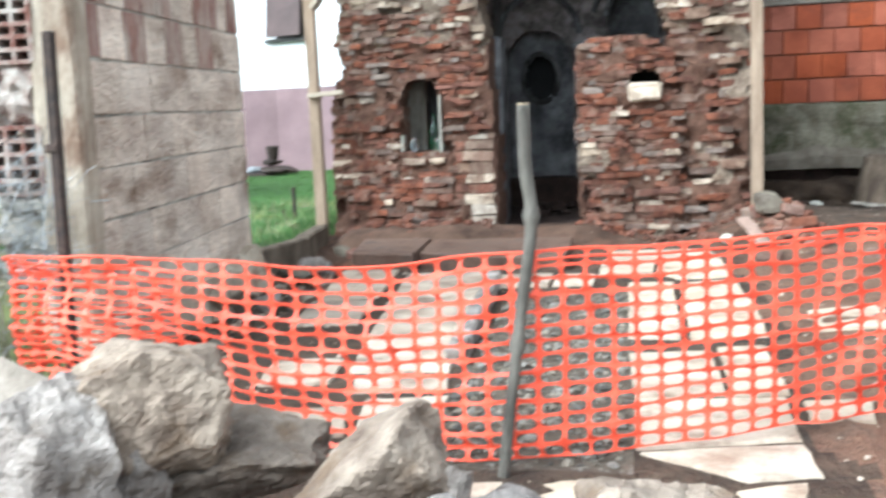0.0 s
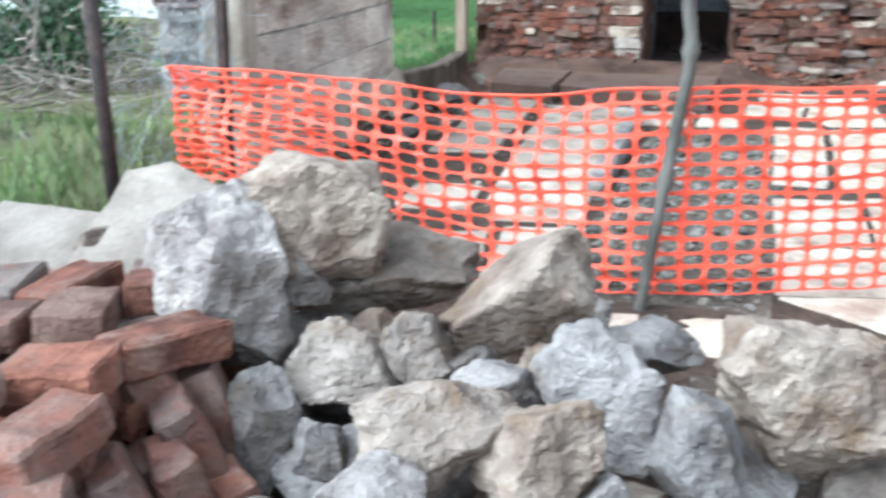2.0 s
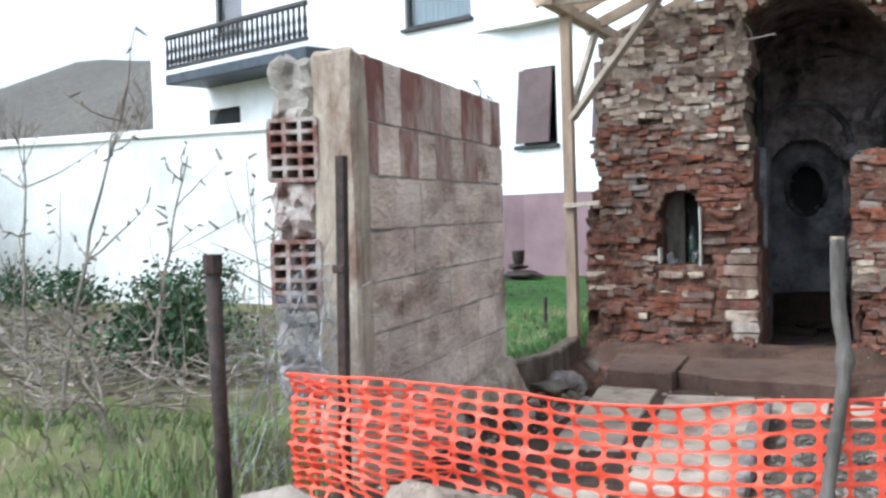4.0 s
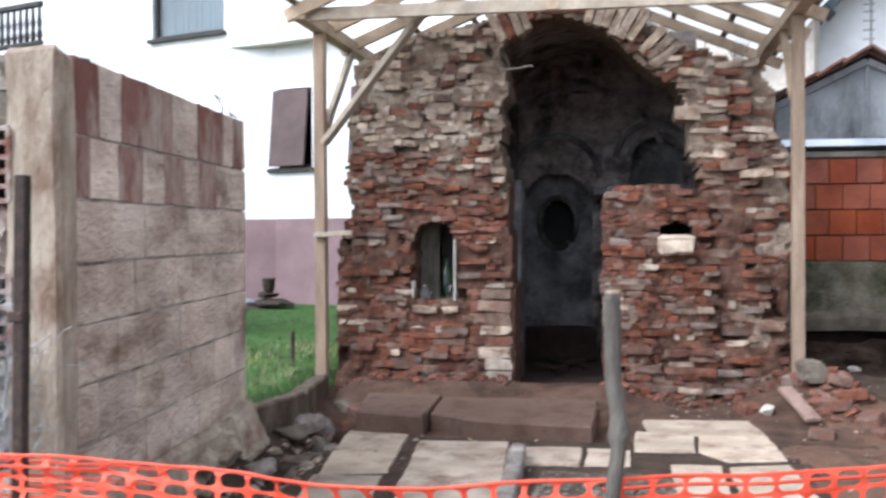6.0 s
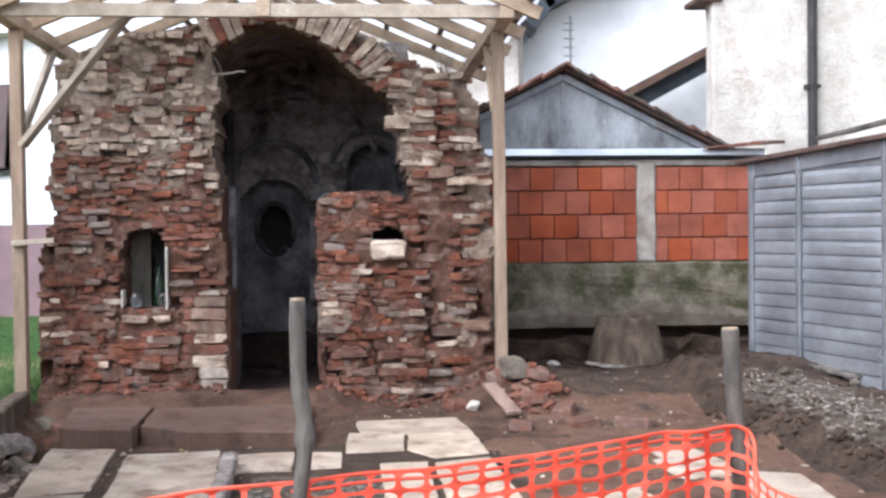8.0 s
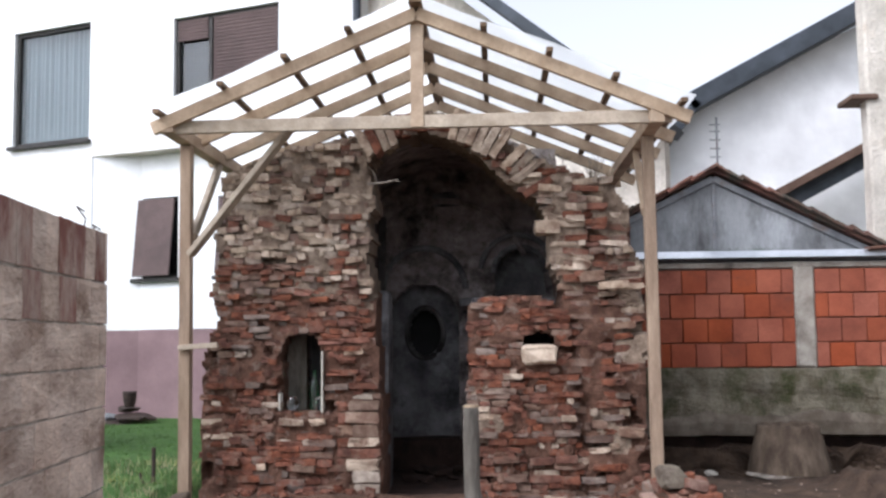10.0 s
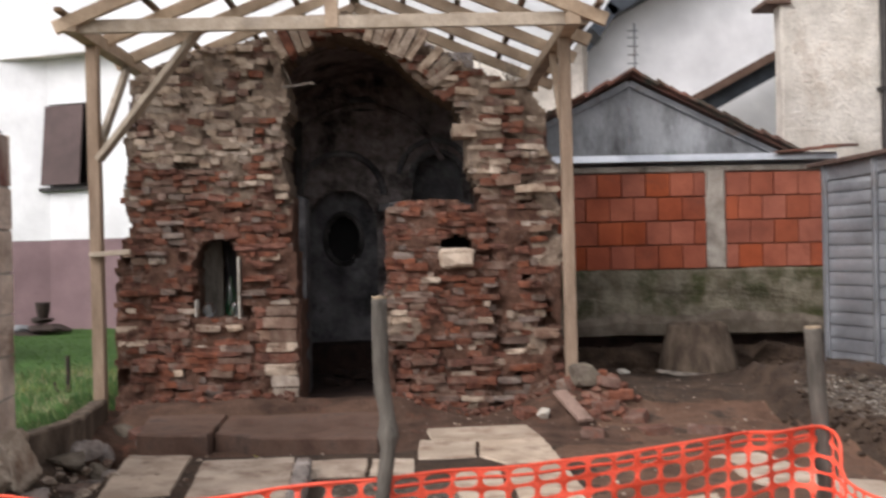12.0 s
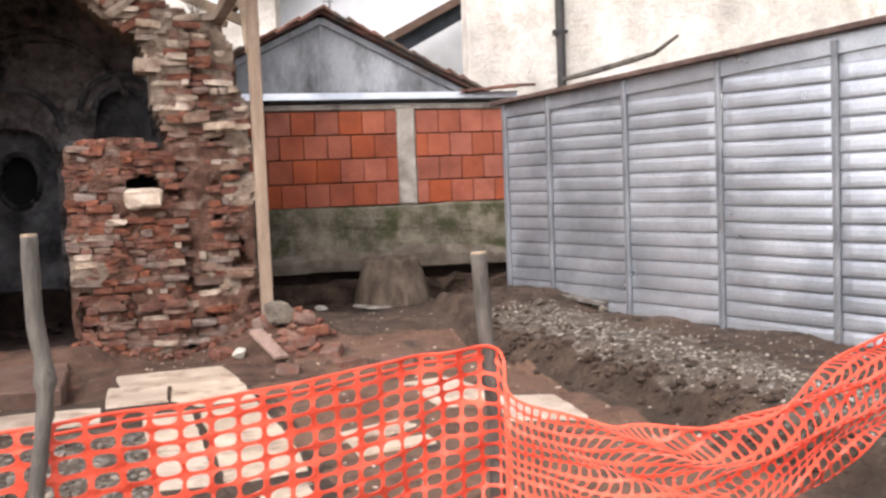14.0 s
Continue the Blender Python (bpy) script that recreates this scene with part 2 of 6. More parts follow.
M_LEAF = material("dark_shrub_leaves", (0.02, 0.045, 0.018), (0.06, 0.11, 0.045), 4.0, 0.7, 0.0, 30, vary="island", vary_amount=0.4)
M_TWIG = material("dry_twigs", (0.13, 0.105, 0.083), (0.36, 0.3, 0.24), 6.0, 0.9, 0.1, 60, vary="island", vary_amount=0.3)
M_WELL = material("tan_worn_concrete", (0.0952, 0.0762, 0.0558), (0.197, 0.166, 0.13), 5.0, 0.92, 0.4, 60, (0.08, 0.062, 0.048), 4.0, 0.56)
M_RING = material("brown_worn_concrete", (0.07, 0.05, 0.035), (0.17, 0.13, 0.095), 6.0, 0.92, 0.6, 60, (0.06, 0.042, 0.03), 4.0, 0.54, stretch=(1.5, 1.5, 0.6))
M_BRICK_GREY = material("mortar_coated_brick", (0.107, 0.0697, 0.0533), (0.246, 0.189, 0.152), 9.0, 0.93, 0.6, 80, (0.2, 0.085, 0.055), 7.0, 0.58, "object", 0.3)
M_BRICK_WORN = material("dusty_worn_brick", (0.1, 0.05, 0.036), (0.25, 0.165, 0.13), 9.0, 0.93, 0.7, 70, (0.19, 0.075, 0.048), 6.0, 0.52, "object", 0.24)
M_CRUST_LOT = material("mortar_crusted_bricks", (0.1, 0.058, 0.042), (0.25, 0.17, 0.13), 9.0, 0.93, 0.7, 70, (0.16, 0.065, 0.042), 8.0, 0.55, "island", 0.2)
M_BANK = material("bank_gravel_grit", (0.12, 0.1, 0.078), (0.38, 0.33, 0.27), 5.0, 0.93, 0.3, 60, vary="island", vary_amount=0.5)
M_GRIT = material("gritty_bank_earth", (0.05, 0.036, 0.026), (0.15, 0.115, 0.085), 9.0, 0.95, 0.8, 70, (0.36, 0.33, 0.29), 24.0, 0.59, bump_depth=0.03)
M_VAULT = material("smoky_vault_brick", (0.14, 0.12, 0.115), (0.47, 0.415, 0.395), 6.0, 0.93, 0.9, 30, (0.016, 0.014, 0.014), 2.6, 0.55, bump_depth=0.05)
# near-black earth: shade of the doorway and undercut is put into its colour
M_SHADE_EARTH = material("earth_with_painted_shade", (0.02, 0.013, 0.011), (0.055, 0.033, 0.026), 6.0, 0.95, 0.6, 50)
M_GRAVEL = material("pebble_bed", (0.12, 0.1, 0.078), (0.21, 0.18, 0.147), 5.0, 0.9, 0.3, 60, vary="island", vary_amount=0.5)
M_WHITE_BIT = material("whitewashed_fragment", (0.418, 0.38, 0.319), (0.562, 0.532, 0.471), 7.0, 0.85, 0.4, 60, (0.5, 0.43, 0.33), 5.0, 0.6)
M_YELLOW = material("yellow_leaf", (0.5, 0.42, 0.08), (0.68, 0.6, 0.16), 20.0, 0.7, 0.1, 80)
M_FILM = bpy.data.materials.new("translucent_roof_film")
M_FILM.use_nodes = True
fn = M_FILM.node_tree.nodes
fb = fn["Principled BSDF"]
fb.inputs["Base Color"].default_value = (0.86, 0.87, 0.87, 1)
fb.inputs["Roughness"].default_value = 0.55
ft = fn.new("ShaderNodeBsdfTranslucent")
ft.inputs["Color"].default_value = (0.9, 0.91, 0.9, 1)
fm = fn.new("ShaderNodeMixShader")
fm.inputs[0].default_value = 0.85
M_FILM.node_tree.links.new(fb.outputs[0], fm.inputs[1])
M_FILM.node_tree.links.new(ft.outputs[0], fm.inputs[2])
fc = fn.new("ShaderNodeBsdfTransparent")
fx = fn.new("ShaderNodeMixShader")
fx.inputs[0].default_value = 0.4
M_FILM.node_tree.links.new(fm.outputs[0], fx.inputs[1])
M_FILM.node_tree.links.new(fc.outputs[0], fx.inputs[2])
M_FILM.node_tree.links.new(fx.outputs[0], fn["Material Output"].inputs["Surface"])


# ---------------------------------------------------------------- builders
def part(name, bm, mat, parent=None, label="", smooth=False):
    me = bpy.data.meshes.new(name)
    bm.to_mesh(me)
    bm.free()
    for m in mat if isinstance(mat, (list, tuple)) else [mat]:
        me.materials.append(m)
    if smooth:
        for p in me.polygons:
            p.use_smooth = True
    ob = new(name, me)
    if parent:
        ob.parent = parent
    if label:
        ob["label"] = label
    return ob


def thing(name, label, category, group="", kind=""):
    return tagged(new(name), label, category, group, kind)


def block(size, centre=(0, 0, 0), turn=None, bevel=0.0, bm=None, rough=0.0, cuts=0, seed=0):
    """A box, optionally with bevelled edges and an uneven surface."""
    out = bm or bmesh.new()
    tmp = bmesh.new()
    bmesh.ops.create_cube(tmp, size=1)
    bmesh.ops.scale(tmp, vec=size, verts=tmp.verts)
    if cuts:
        bmesh.ops.subdivide_edges(tmp, edges=tmp.edges, cuts=cuts, use_grid_fill=True)
    if bevel:
        sharp = [e for e in tmp.edges if len(e.link_faces) == 2 and e.calc_face_angle(0) > 0.5]
        bmesh.ops.bevel(tmp, geom=sharp, offset=bevel, segments=1, affect="EDGES")
    if rough:
        for v in tmp.verts:
            v.co += Vector(noise.noise_vector(v.co * (6 if max(size) > 0.5 else 14) + Vector((seed * 3.7, seed * 1.3, seed)))) * rough
    m = Matrix.Translation(centre) @ (turn if turn else Matrix.Identity(4))
    tmp.transform(m)
    if bm is None:
        out.free()
        return tmp
    me = bpy.data.meshes.new("t")
    tmp.to_mesh(me)
    tmp.free()
    out.from_mesh(me)
    bpy.data.meshes.remove(me)
    return out


def tube(points, radii, sides=8, bm=None, jitter=0.0, cap=True):
    """A tube along points, with a radius at each."""
    bm = bm or bmesh.new()
    pts = [Vector(p) for p in points]
    rings, ref = [], Vector((0.31, 0.17, 0.93))
    for i, p in enumerate(pts):
        way = (pts[min(i + 1, len(pts) - 1)] - pts[max(i - 1, 0)]).normalized()
        a = way.cross(ref if abs(way.dot(ref)) < 0.9 else Vector((1, 0, 0))).normalized()
        b = way.cross(a)
        r = radii[i] if isinstance(radii, (list, tuple)) else radii
        rings.append([bm.verts.new(p + (a * math.cos(k * math.tau / sides) + b * math.sin(k * math.tau / sides)) * r * (1 + random.uniform(-jitter, jitter))) for k in range(sides)])
    for r0, r1 in zip(rings, rings[1:]):
        for k in range(sides):
            bm.faces.new((r0[k], r0[(k + 1) % sides], r1[(k + 1) % sides], r1[k]))
    if cap:
        bm.faces.new(rings[0][::-1])
        bm.faces.new(rings[-1])
    return bm


def beam(a, b, w, h, bevel=0.006, up=(0, 0, 1), seed=0):
    """A squared timber from a to b, w wide and h high."""
    a, b = Vector(a), Vector(b)
    y = (b - a).normalized()
    x = y.cross(Vector(up)).normalized()
    z = x.cross(y)
    m = Matrix((x, y, z)).transposed().to_4x4()
    return block((w, (b - a).length, h), (a + b) / 2, m, bevel)


def prism(outline, y0, y1, bm=None):
    """An outline of (x, z) extruded from y0 to y1."""
    bm = bm or bmesh.new()
    f = [bm.verts.new((x, y0, z)) for x, z in outline]
    g = [bm.verts.new((x, y1, z)) for x, z in outline]
    n = len(f)
    bm.faces.new(f)
    bm.faces.new(g[::-1])
    for i in range(n):
        bm.faces.new((f[i], g[i], g[(i + 1) % n], f[(i + 1) % n]))
    bmesh.ops.recalc_face_normals(bm, faces=bm.faces)
    return bm


def flag(outline, z, thick, seed=0, ragged=0.014):
    """A flagstone with an uneven outline, its top at z."""
    bm = bmesh.new()
    rim = []
    pts = [Vector((x, y, 0)) for x, y in outline]
    for i, p in enumerate(pts):
        q = pts[(i + 1) % len(pts)]
        k = max(2, int((q - p).length / 0.09))
        for j in range(k):
            s = p.lerp(q, j / k)
            rim.append(s + Vector(noise.noise_vector(s * 9 + Vector((seed, 0, 0)))) * ragged)
    mid = sum(rim, Vector()) / len(rim)
    top = [bm.verts.new((p.x, p.y, z + 0.006 * noise.noise(p * 5))) for p in [q.lerp(mid, 0.02) for q in rim]]
    edge = [bm.verts.new((p.x, p.y, z - 0.012)) for p in rim]
    low = [bm.verts.new((p.x, p.y, z - thick)) for p in rim]
    bm.faces.new(top)
    for u, v in ((top, edge), (edge, low)):
        for i in range(len(rim)):
            j = (i + 1) % len(rim)
            bm.faces.new((u[i], v[i], v[j], u[j]))
    bmesh.ops.recalc_face_normals(bm, faces=bm.faces)
    return bm


def boulder(seed, size, detail=4, cuts=12, fine=0.06, faces=()):
    """A broken stone: a ball cut flat by random planes, its faces then pitted and chipped."""
    rng = random.Random(seed)
    bm = bmesh.new()
    bmesh.ops.create_icosphere(bm, subdivisions=detail, radius=1)
    planes = [(Vector(d).normalized(), k) for d, k in faces]
    while len(planes) < cuts:
        d = Vector((rng.gauss(0, 1), rng.gauss(0, 1), rng.gauss(0, 1))).normalized()
        if all(d.dot(e) < 0.8 for e, _ in planes) or rng.random() < 0.05:
            planes.append((d, rng.uniform(0.36, 0.66)))
    off = Vector((rng.uniform(0, 50), rng.uniform(0, 50), rng.uniform(0, 50)))
    for v in bm.verts:
        reach = min([0.85] + [k / max(v.co.dot(d), 0.01) for d, k in planes if v.co.dot(d) > 0.05])
        p = v.co * reach
        chip = noise.fractal(p * 2.2 + off, 0.7, 2.1, 5)
        step = abs(noise.noise(p * 3.1 + off * 2))
        v.co = p * (1 + fine * (1.1 * chip + 1.2 * min(step, 0.35) - 0.3))
    lo = [min(v.co[i] for v in bm.verts) for i in range(3)]
    hi = [max(v.co[i] for v in bm.verts) for i in range(3)]
    for v in bm.verts:
        v.co = Vector([((v.co[i] - lo[i]) / (hi[i] - lo[i]) - 0.5) * size[i] for i in range(3)])
    return bm


def inside(x, z, poly):
    hit = False
    for i, (x0, z0) in enumerate(poly):
        x1, z1 = poly[i - 1]
        if (z0 > z) != (z1 > z) and x < (x1 - x0) * (z - z0) / (z1 - z0) + x0:
            hit = not hit
    return hit


def smooth_step(a, b, x):
    t = min(max((x - a) / (b - a), 0), 1)
    return t * t * (3 - 2 * t)


# ---------------------------------------------------------------- ground
def ground_height(x, y):
    p = Vector((x, y, 0))
    z = 0.0
    # raised lawn and garden beyond the kerb and the block wall
    edge = -2.0 - 0.1 * (y - 5.3) if y < 8.3 else -2.05
    z += 0.2 * smooth_step(edge + 0.05, edge - 0.25, x) * smooth_step(3.5, 5.0, y)
    z += 0.16 * smooth_step(-0.75, -1.5, x) * smooth_step(5.6, 4.6, y)
    # ditch along the block wall's foot
    z -= 0.2 * math.exp(-((x + 1.68) / 0.22) ** 2) * smooth_step(5.6, 7.0, y) * smooth_step(9.6, 8.6, y)
    # bank in front of the metal shed
    toe = 2.99 + 0.2 * smooth_step(8.4, 6.2, y) + 0.09 * noise.noise(p * 1.7) + 0.04 * noise.noise(p * 5)
    crest = 3.5 + 0.14 * smooth_step(8.5, 6.0, y) + 0.07 * noise.noise(p * 2.3) + 0.05 * noise.noise(p * 7)
    shed_side = smooth_step(11.4, 9.6, y) * smooth_step(2.2, 4.6, y)
    rise = 0.76 * smooth_step(toe + 0.02, toe + 0.19, x) + 0.24 * smooth_step(toe + 0.15, crest, x)
    z += (0.2 * rise - 0.03 * smooth_step(crest, crest + 0.8, x)) * shed_side
    z += 0.1 * rise * (1.15 - rise) * (noise.noise(p * 5.5) + 0.8 * noise.noise(p * 12)) * shed_side
    # trench dug along the foot of the back wall
    z += 0.14 * math.exp(-((x - 1.78) ** 2 / 0.05 + (y - 9.45) ** 2 / 0.09))
    z -= 0.04 * smooth_step(11.2, 11.45, y) * smooth_step(11.9, 11.7, y) * smooth_step(1.7, 1.9, x) * smooth_step(4.4, 4.2, x)
    # earth heaped towards the ruin and the back wall
    z += 0.2 * smooth_step(9.0, 9.8, y) * smooth_step(0.9, 1.6, x) * (1 - 0.75 * smooth_step(9.9, 11.2, y) - 0.25 * smooth_step(2.0, 2.6, x))
    z -= 0.07 * smooth_step(8.1, 8.4, y) * smooth_step(9.2, 8.9, y) * smooth_step(-2.0, -1.7, x) * smooth_step(0.32, 0.12, x)
    # earth drifted over the steps along the wall foot
    z += 0.13 * smooth_step(9.3, 9.65, y) * smooth_step(10.0, 9.9, y) * smooth_step(-2.0, -1.8, x) * smooth_step(0.5, 0.2, x)
    # mound that carries the well ring
    z += 0.1 * math.exp(-((x - 2.99) ** 2 + (y - 11.2) ** 2) / 0.45)
    # clods
    z += 0.05 * (y > 1.9) * max(0, noise.noise(p * 2.7 + Vector((9, 0, 0)))) * (1 if y > 8.9 or x > 1.3 else 0.3)
    near = 1 if -12 < x < 8 and 1.9 < y < 14 else 0.15
    # trodden flat between the paving slabs
    flat = smooth_step(-1.6, -1.4, x) * smooth_step(1.35, 1.22, x) * smooth_step(4.0, 4.3, y) * (smooth_step(8.3, 8.2, y) if x < 0.3 else smooth_step(9.1, 9.0, y))
    z += (0.006 - z) * flat
    z += near * (1 - 0.85 * flat) * (0.03 * noise.noise(p * 1.3) + 0.018 * noise.noise(p * 4.1) + 0.012 * noise.noise(p * 11.0))
    return z


def spread(lo, hi, step, far):
    inner = list(np.arange(lo, hi + step / 2, step))
    out, d, v = [], step, hi
    while v < far:
        d *= 1.45
        v += d
        out.append(v)
    back, d, v = [], step, lo
    while v > -far:
        d *= 1.45
        v -= d
        back.append(v)
    return back[::-1] + inner + out


gx, gy = spread(-5.0, 5.2, 0.05, 600), spread(2.0, 13.0, 0.05, 600)
verts = [(x, y, ground_height(x, y)) for y in gy for x in gx]
nx = len(gx)
faces = [(j * nx + i, j * nx + i + 1, (j + 1) * nx + i + 1, (j + 1) * nx + i) for j in range(len(gy) - 1) for i in range(nx - 1)]
gm = bpy.data.meshes.new("ground")
gm.from_pydata(verts, [], faces)
for m in (M_DIRT, M_RED_DIRT, M_LAWN_SOIL, M_WILD_SOIL, M_GRIT, M_STEP_DIRT):
    gm.materials.append(m)
for p in gm.polygons:
    c = p.center
    w = 0.12 * noise.noise(Vector((c.x * 2.3, c.y * 2.3, 0)))
    wild_edge = -2.02 - 0.1 * (c.y - 5.3) if 5.2 < c.y < 8.3 else -2.1 if c.y > 8.2 else -1.75 - 0.25 * max(0, 3 - c.y) ** 0.5
    if c.y > 8.2 and -4.5 < c.x < -2.1 + 0.3 * w or c.y > 12.1 and -9 < c.x < -2:
        p.material_index = 2
    elif c.x + w < wild_edge or c.y > 13.5 or abs(c.x) > 9:
        p.material_index = 3
    elif c.y > 8.3 + w and -2.1 < c.x < 1.75 + 2 * w and c.y < 10.6:
        p.material_index = 5
    elif 0.45 + w < c.x < 1.9 + 2 * w and 2.2 < c.y < 3.7 + w or -0.16 < c.x < 0.58 and 4.2 < c.y < 7.4:
        p.material_index = 4
    elif not (c.x > 1.75 + w and c.y > 9.7 + w) and c.y + 2 * w > 8.6 - 0.55 * max(c.x - 1.2, 0) and c.x < 3.0 + w and c.y < 9.4 + 3 * w or 1.3 + 2 * w < c.x < 3.05 + w and 3.4 + 6 * w < c.y < 9:
        p.material_index = 1
    elif 3.2 + 0.9 * w + 0.14 * smooth_step(8.4, 6.2, c.y) < c.x < 3.98 + 2 * w and 4.6 + 5 * w < c.y < 9.3:
        p.material_index = 4
    p.use_smooth = True
tagged(new("ground", gm), "trampled brown earth with grass at the edges", "ground", kind="structure")

# ---------------------------------------------------------------- ruined chapel
FACADE = [(-2.1, -0.2), (-2.07, 0.62), (-2.07, 1.18), (-1.93, 1.54), (-2.0, 1.8), (-1.93, 2.06), (-1.97, 2.24), (-1.88, 2.43), (-1.93, 2.71),
          (-1.69, 2.82), (-1.31, 2.97), (-0.94, 3.01), (-0.66, 3.1), (-0.48, 3.21), (-0.2, 3.25), (0.12, 3.17), (0.35, 3.04), (0.71, 2.82),
          (1.11, 2.66), (1.29, 2.65), (1.46, 2.38), (1.42, 2.15), (1.55, 1.95), (1.54, 1.61), (1.57, 1.34), (1.54, 0.63), (1.62, 0.3), (1.68, -0.2)]
OPENING = [(-0.57, -0.3), (-0.58, 0.81), (-0.61, 1.17), (-0.62, 1.67), (-0.7, 2.04), (-0.66, 2.18), (-0.71, 2.34), (-0.61, 2.45), (-0.66, 2.64),
           (-0.71, 2.8), (-0.6, 2.97), (-0.43, 3.05), (-0.2, 3.07), (0.03, 2.99), (0.25, 2.85), (0.48, 2.62), (0.7, 2.48), (0.79, 2.29),
           (0.79, 2.02), (0.9, 1.71), (0.87, 1.6), (0.72, 1.69), (0.25, 1.69), (0.13, 1.62), (0.14, -0.3)]
WINDOW = [(-1.41, 0.78)] + [(-1.235 + 0.178 * math.cos(a), 1.25 + 0.178 * math.sin(a)) for a in np.linspace(math.pi, 0, 9)] + [(-1.06, 0.78)]
NICHE = [(0.57, 1.14)] + [(0.70 + 0.14 * math.cos(a), 1.3 + 0.12 * math.sin(a)) for a in np.linspace(math.pi, 0, 7)] + [(0.84, 1.14)]


def in_wall(x, z):
    return inside(x, z, FACADE) and not inside(x, z, OPENING) and not inside(x, z, WINDOW) and not inside(x, z, NICHE)


chapel = thing("ruined_chapel", "roofless old brick chapel with a broken arched front", "ruin")


def weathering(x, z):
    """How far the front stands proud (+) or has crumbled away (-)."""
    p = Vector((x, 0, z))
    out = 0.022 * noise.noise(p * 1.9) + 0.014 * noise.noise(p * 5.3 + Vector((0, 7, 0)))
    out -= 0.11 * smooth_step(-1.72, -2.05, x) * (0.6 + 0.6 * noise.noise(p * 4))
    if x > 0.5:
        out -= 0.045 * smooth_step(0.93, 1.0, x) * smooth_step(1.75, 1.5, z) * (0.8 + noise.noise(p * 3.3))
        out -= 0.05 * math.exp(-((x - 1.02) / 0.035) ** 2) * smooth_step(0.95, 0.8, z)
        out -= 0.028 * smooth_step(0.5, 0.55, x) * smooth_step(0.93, 0.88, x) * smooth_step(1.14, 1.08, z)
        out -= 0.05 * smooth_step(1.15, 1.35, x) * smooth_step(1.7, 2.0, z)
    else:
        out -= 0.05 * smooth_step(2.35, 2.9, z) - 0.035 * smooth_step(1.62, 1.75, z) * smooth_step(-0.7, -1.1, x)
    return out


def masonry(y_front, y_back, test, x0, x1, z0, z1, step, depth, seed, pits=0.0, shape=None):
    """A rough slab of wall: cells of the front that pass the test, each pushed in or out, with sides and a back."""
    bm = bmesh.new()
    cols, rows = int((x1 - x0) / step), int((z1 - z0) / step)
    cells = {(i, j) for i in range(cols) for j in range(rows) if test(x0 + (i + 0.5) * step, z0 + (j + 0.5) * step)}
    front, back = {}, {}

    def corner(i, j, rear):
        store = back if rear else front
        if (i, j) not in store:
            p = Vector((x0 + i * step, 0, z0 + j * step))
            wob = Vector(noise.noise_vector(p * 9 + Vector((seed, 0, 0)))) * step * 0.5
            y = y_back if rear else y_front + depth * (noise.noise(p * 3.1 + Vector((0, seed, 0))) + 0.7 * noise.noise(p * 9.3)) + pits * smooth_step(0.28, 0.5, noise.noise(p * 6.7 + Vector((3, 0, seed)))) - (shape(p.x, p.z) if shape else 0)
            store[i, j] = bm.verts.new((p.x + wob.x, y, p.z + wob.z))
        return store[i, j]

    for i, j in cells:
        ring = [(i, j), (i + 1, j), (i + 1, j + 1), (i, j + 1)]
        bm.faces.new([corner(*c, False) for c in ring])
        bm.faces.new([corner(*c, True) for c in ring[::-1]])
        for k, (di, dj) in enumerate(((0, -1), (1, 0), (0, 1), (-1, 0))):
            if (i + di, j + dj) not in cells:
                a, b = ring[k], ring[(k + 1) % 4]
                bm.faces.new((corner(*b, False), corner(*a, False), corner(*a, True), corner(*b, True)))
    return bm


front_wall = part("front_wall", masonry(10.004, 10.62, in_wall, -2.2, 1.8, -0.2, 3.3, 0.025, 0.034, 3.0, 0.1, weathering), [M_MORTAR, M_MORTAR_PALE], chapel, "crumbling mortar and rubble core")
for p in front_wall.data.polygons:
    edge = 1.72 + 0.3 * noise.noise(p.center * 1.7) + 0.15 * noise.noise(p.center * 6)
    patch = noise.noise(p.center * 1.9 + Vector((4, 0, 0)))
    p.material_index = 1 if p.center.z > edge or (p.center.x > 0.95 and patch > 0.35) or patch > 0.5 else 0

# side walls, vault and sanctuary wall
part("side_wall", masonry(0, 0.85, lambda x, z: z < 2.75, 10.6, 12.7, -0.2, 2.9, 0.06, 0.03, 5.0), M_MORTAR, chapel).matrix_basis = Matrix(((0, 1, 0, -1.9), (1, 0, 0, 0), (0, 0, 1, 0), (0, 0, 0, 1)))
part("side_wall", masonry(0, 0.6, lambda x, z: z < 2.45, 10.6, 12.7, -0.2, 2.9, 0.06, 0.03, 8.0), M_MORTAR, chapel).matrix_basis = Matrix(((0, 1, 0, 0.93), (1, 0, 0, 0), (0, 0, 1, 0), (0, 0, 0, 1)))
VX, VZ, VR = -0.06, 2.1, 1.0
arc = [(VX + VR * math.cos(a), VZ + VR * math.sin(a)) for a in np.linspace(math.pi, 0, 25)]
shell = [(-1.05, 0.0), (-1.06, 2.0)] + arc + [(0.94, 2.0), (0.93, 0.0), (1.15, 0.0), (1.2, 2.0)] + [(VX + 1.22 * math.cos(a), VZ + 1.1 * math.sin(a)) for a in np.linspace(0, math.pi, 25)] + [(-1.28, 2.0), (-1.25, 0)]
bm = prism(shell, 10.5, 12.6)
part("vault", bm, M_VAULT, chapel, "soot-blackened barrel vault")
# floor and riser carry the doorway's shade in their colour
part("chapel_floor", block((2.2, 2.3, 0.1), (-0.05, 11.45, 0.02), None, 0.01, rough=0.03, cuts=6), M_SHADE_EARTH, chapel, "earth floor with the doorway's shade painted in")
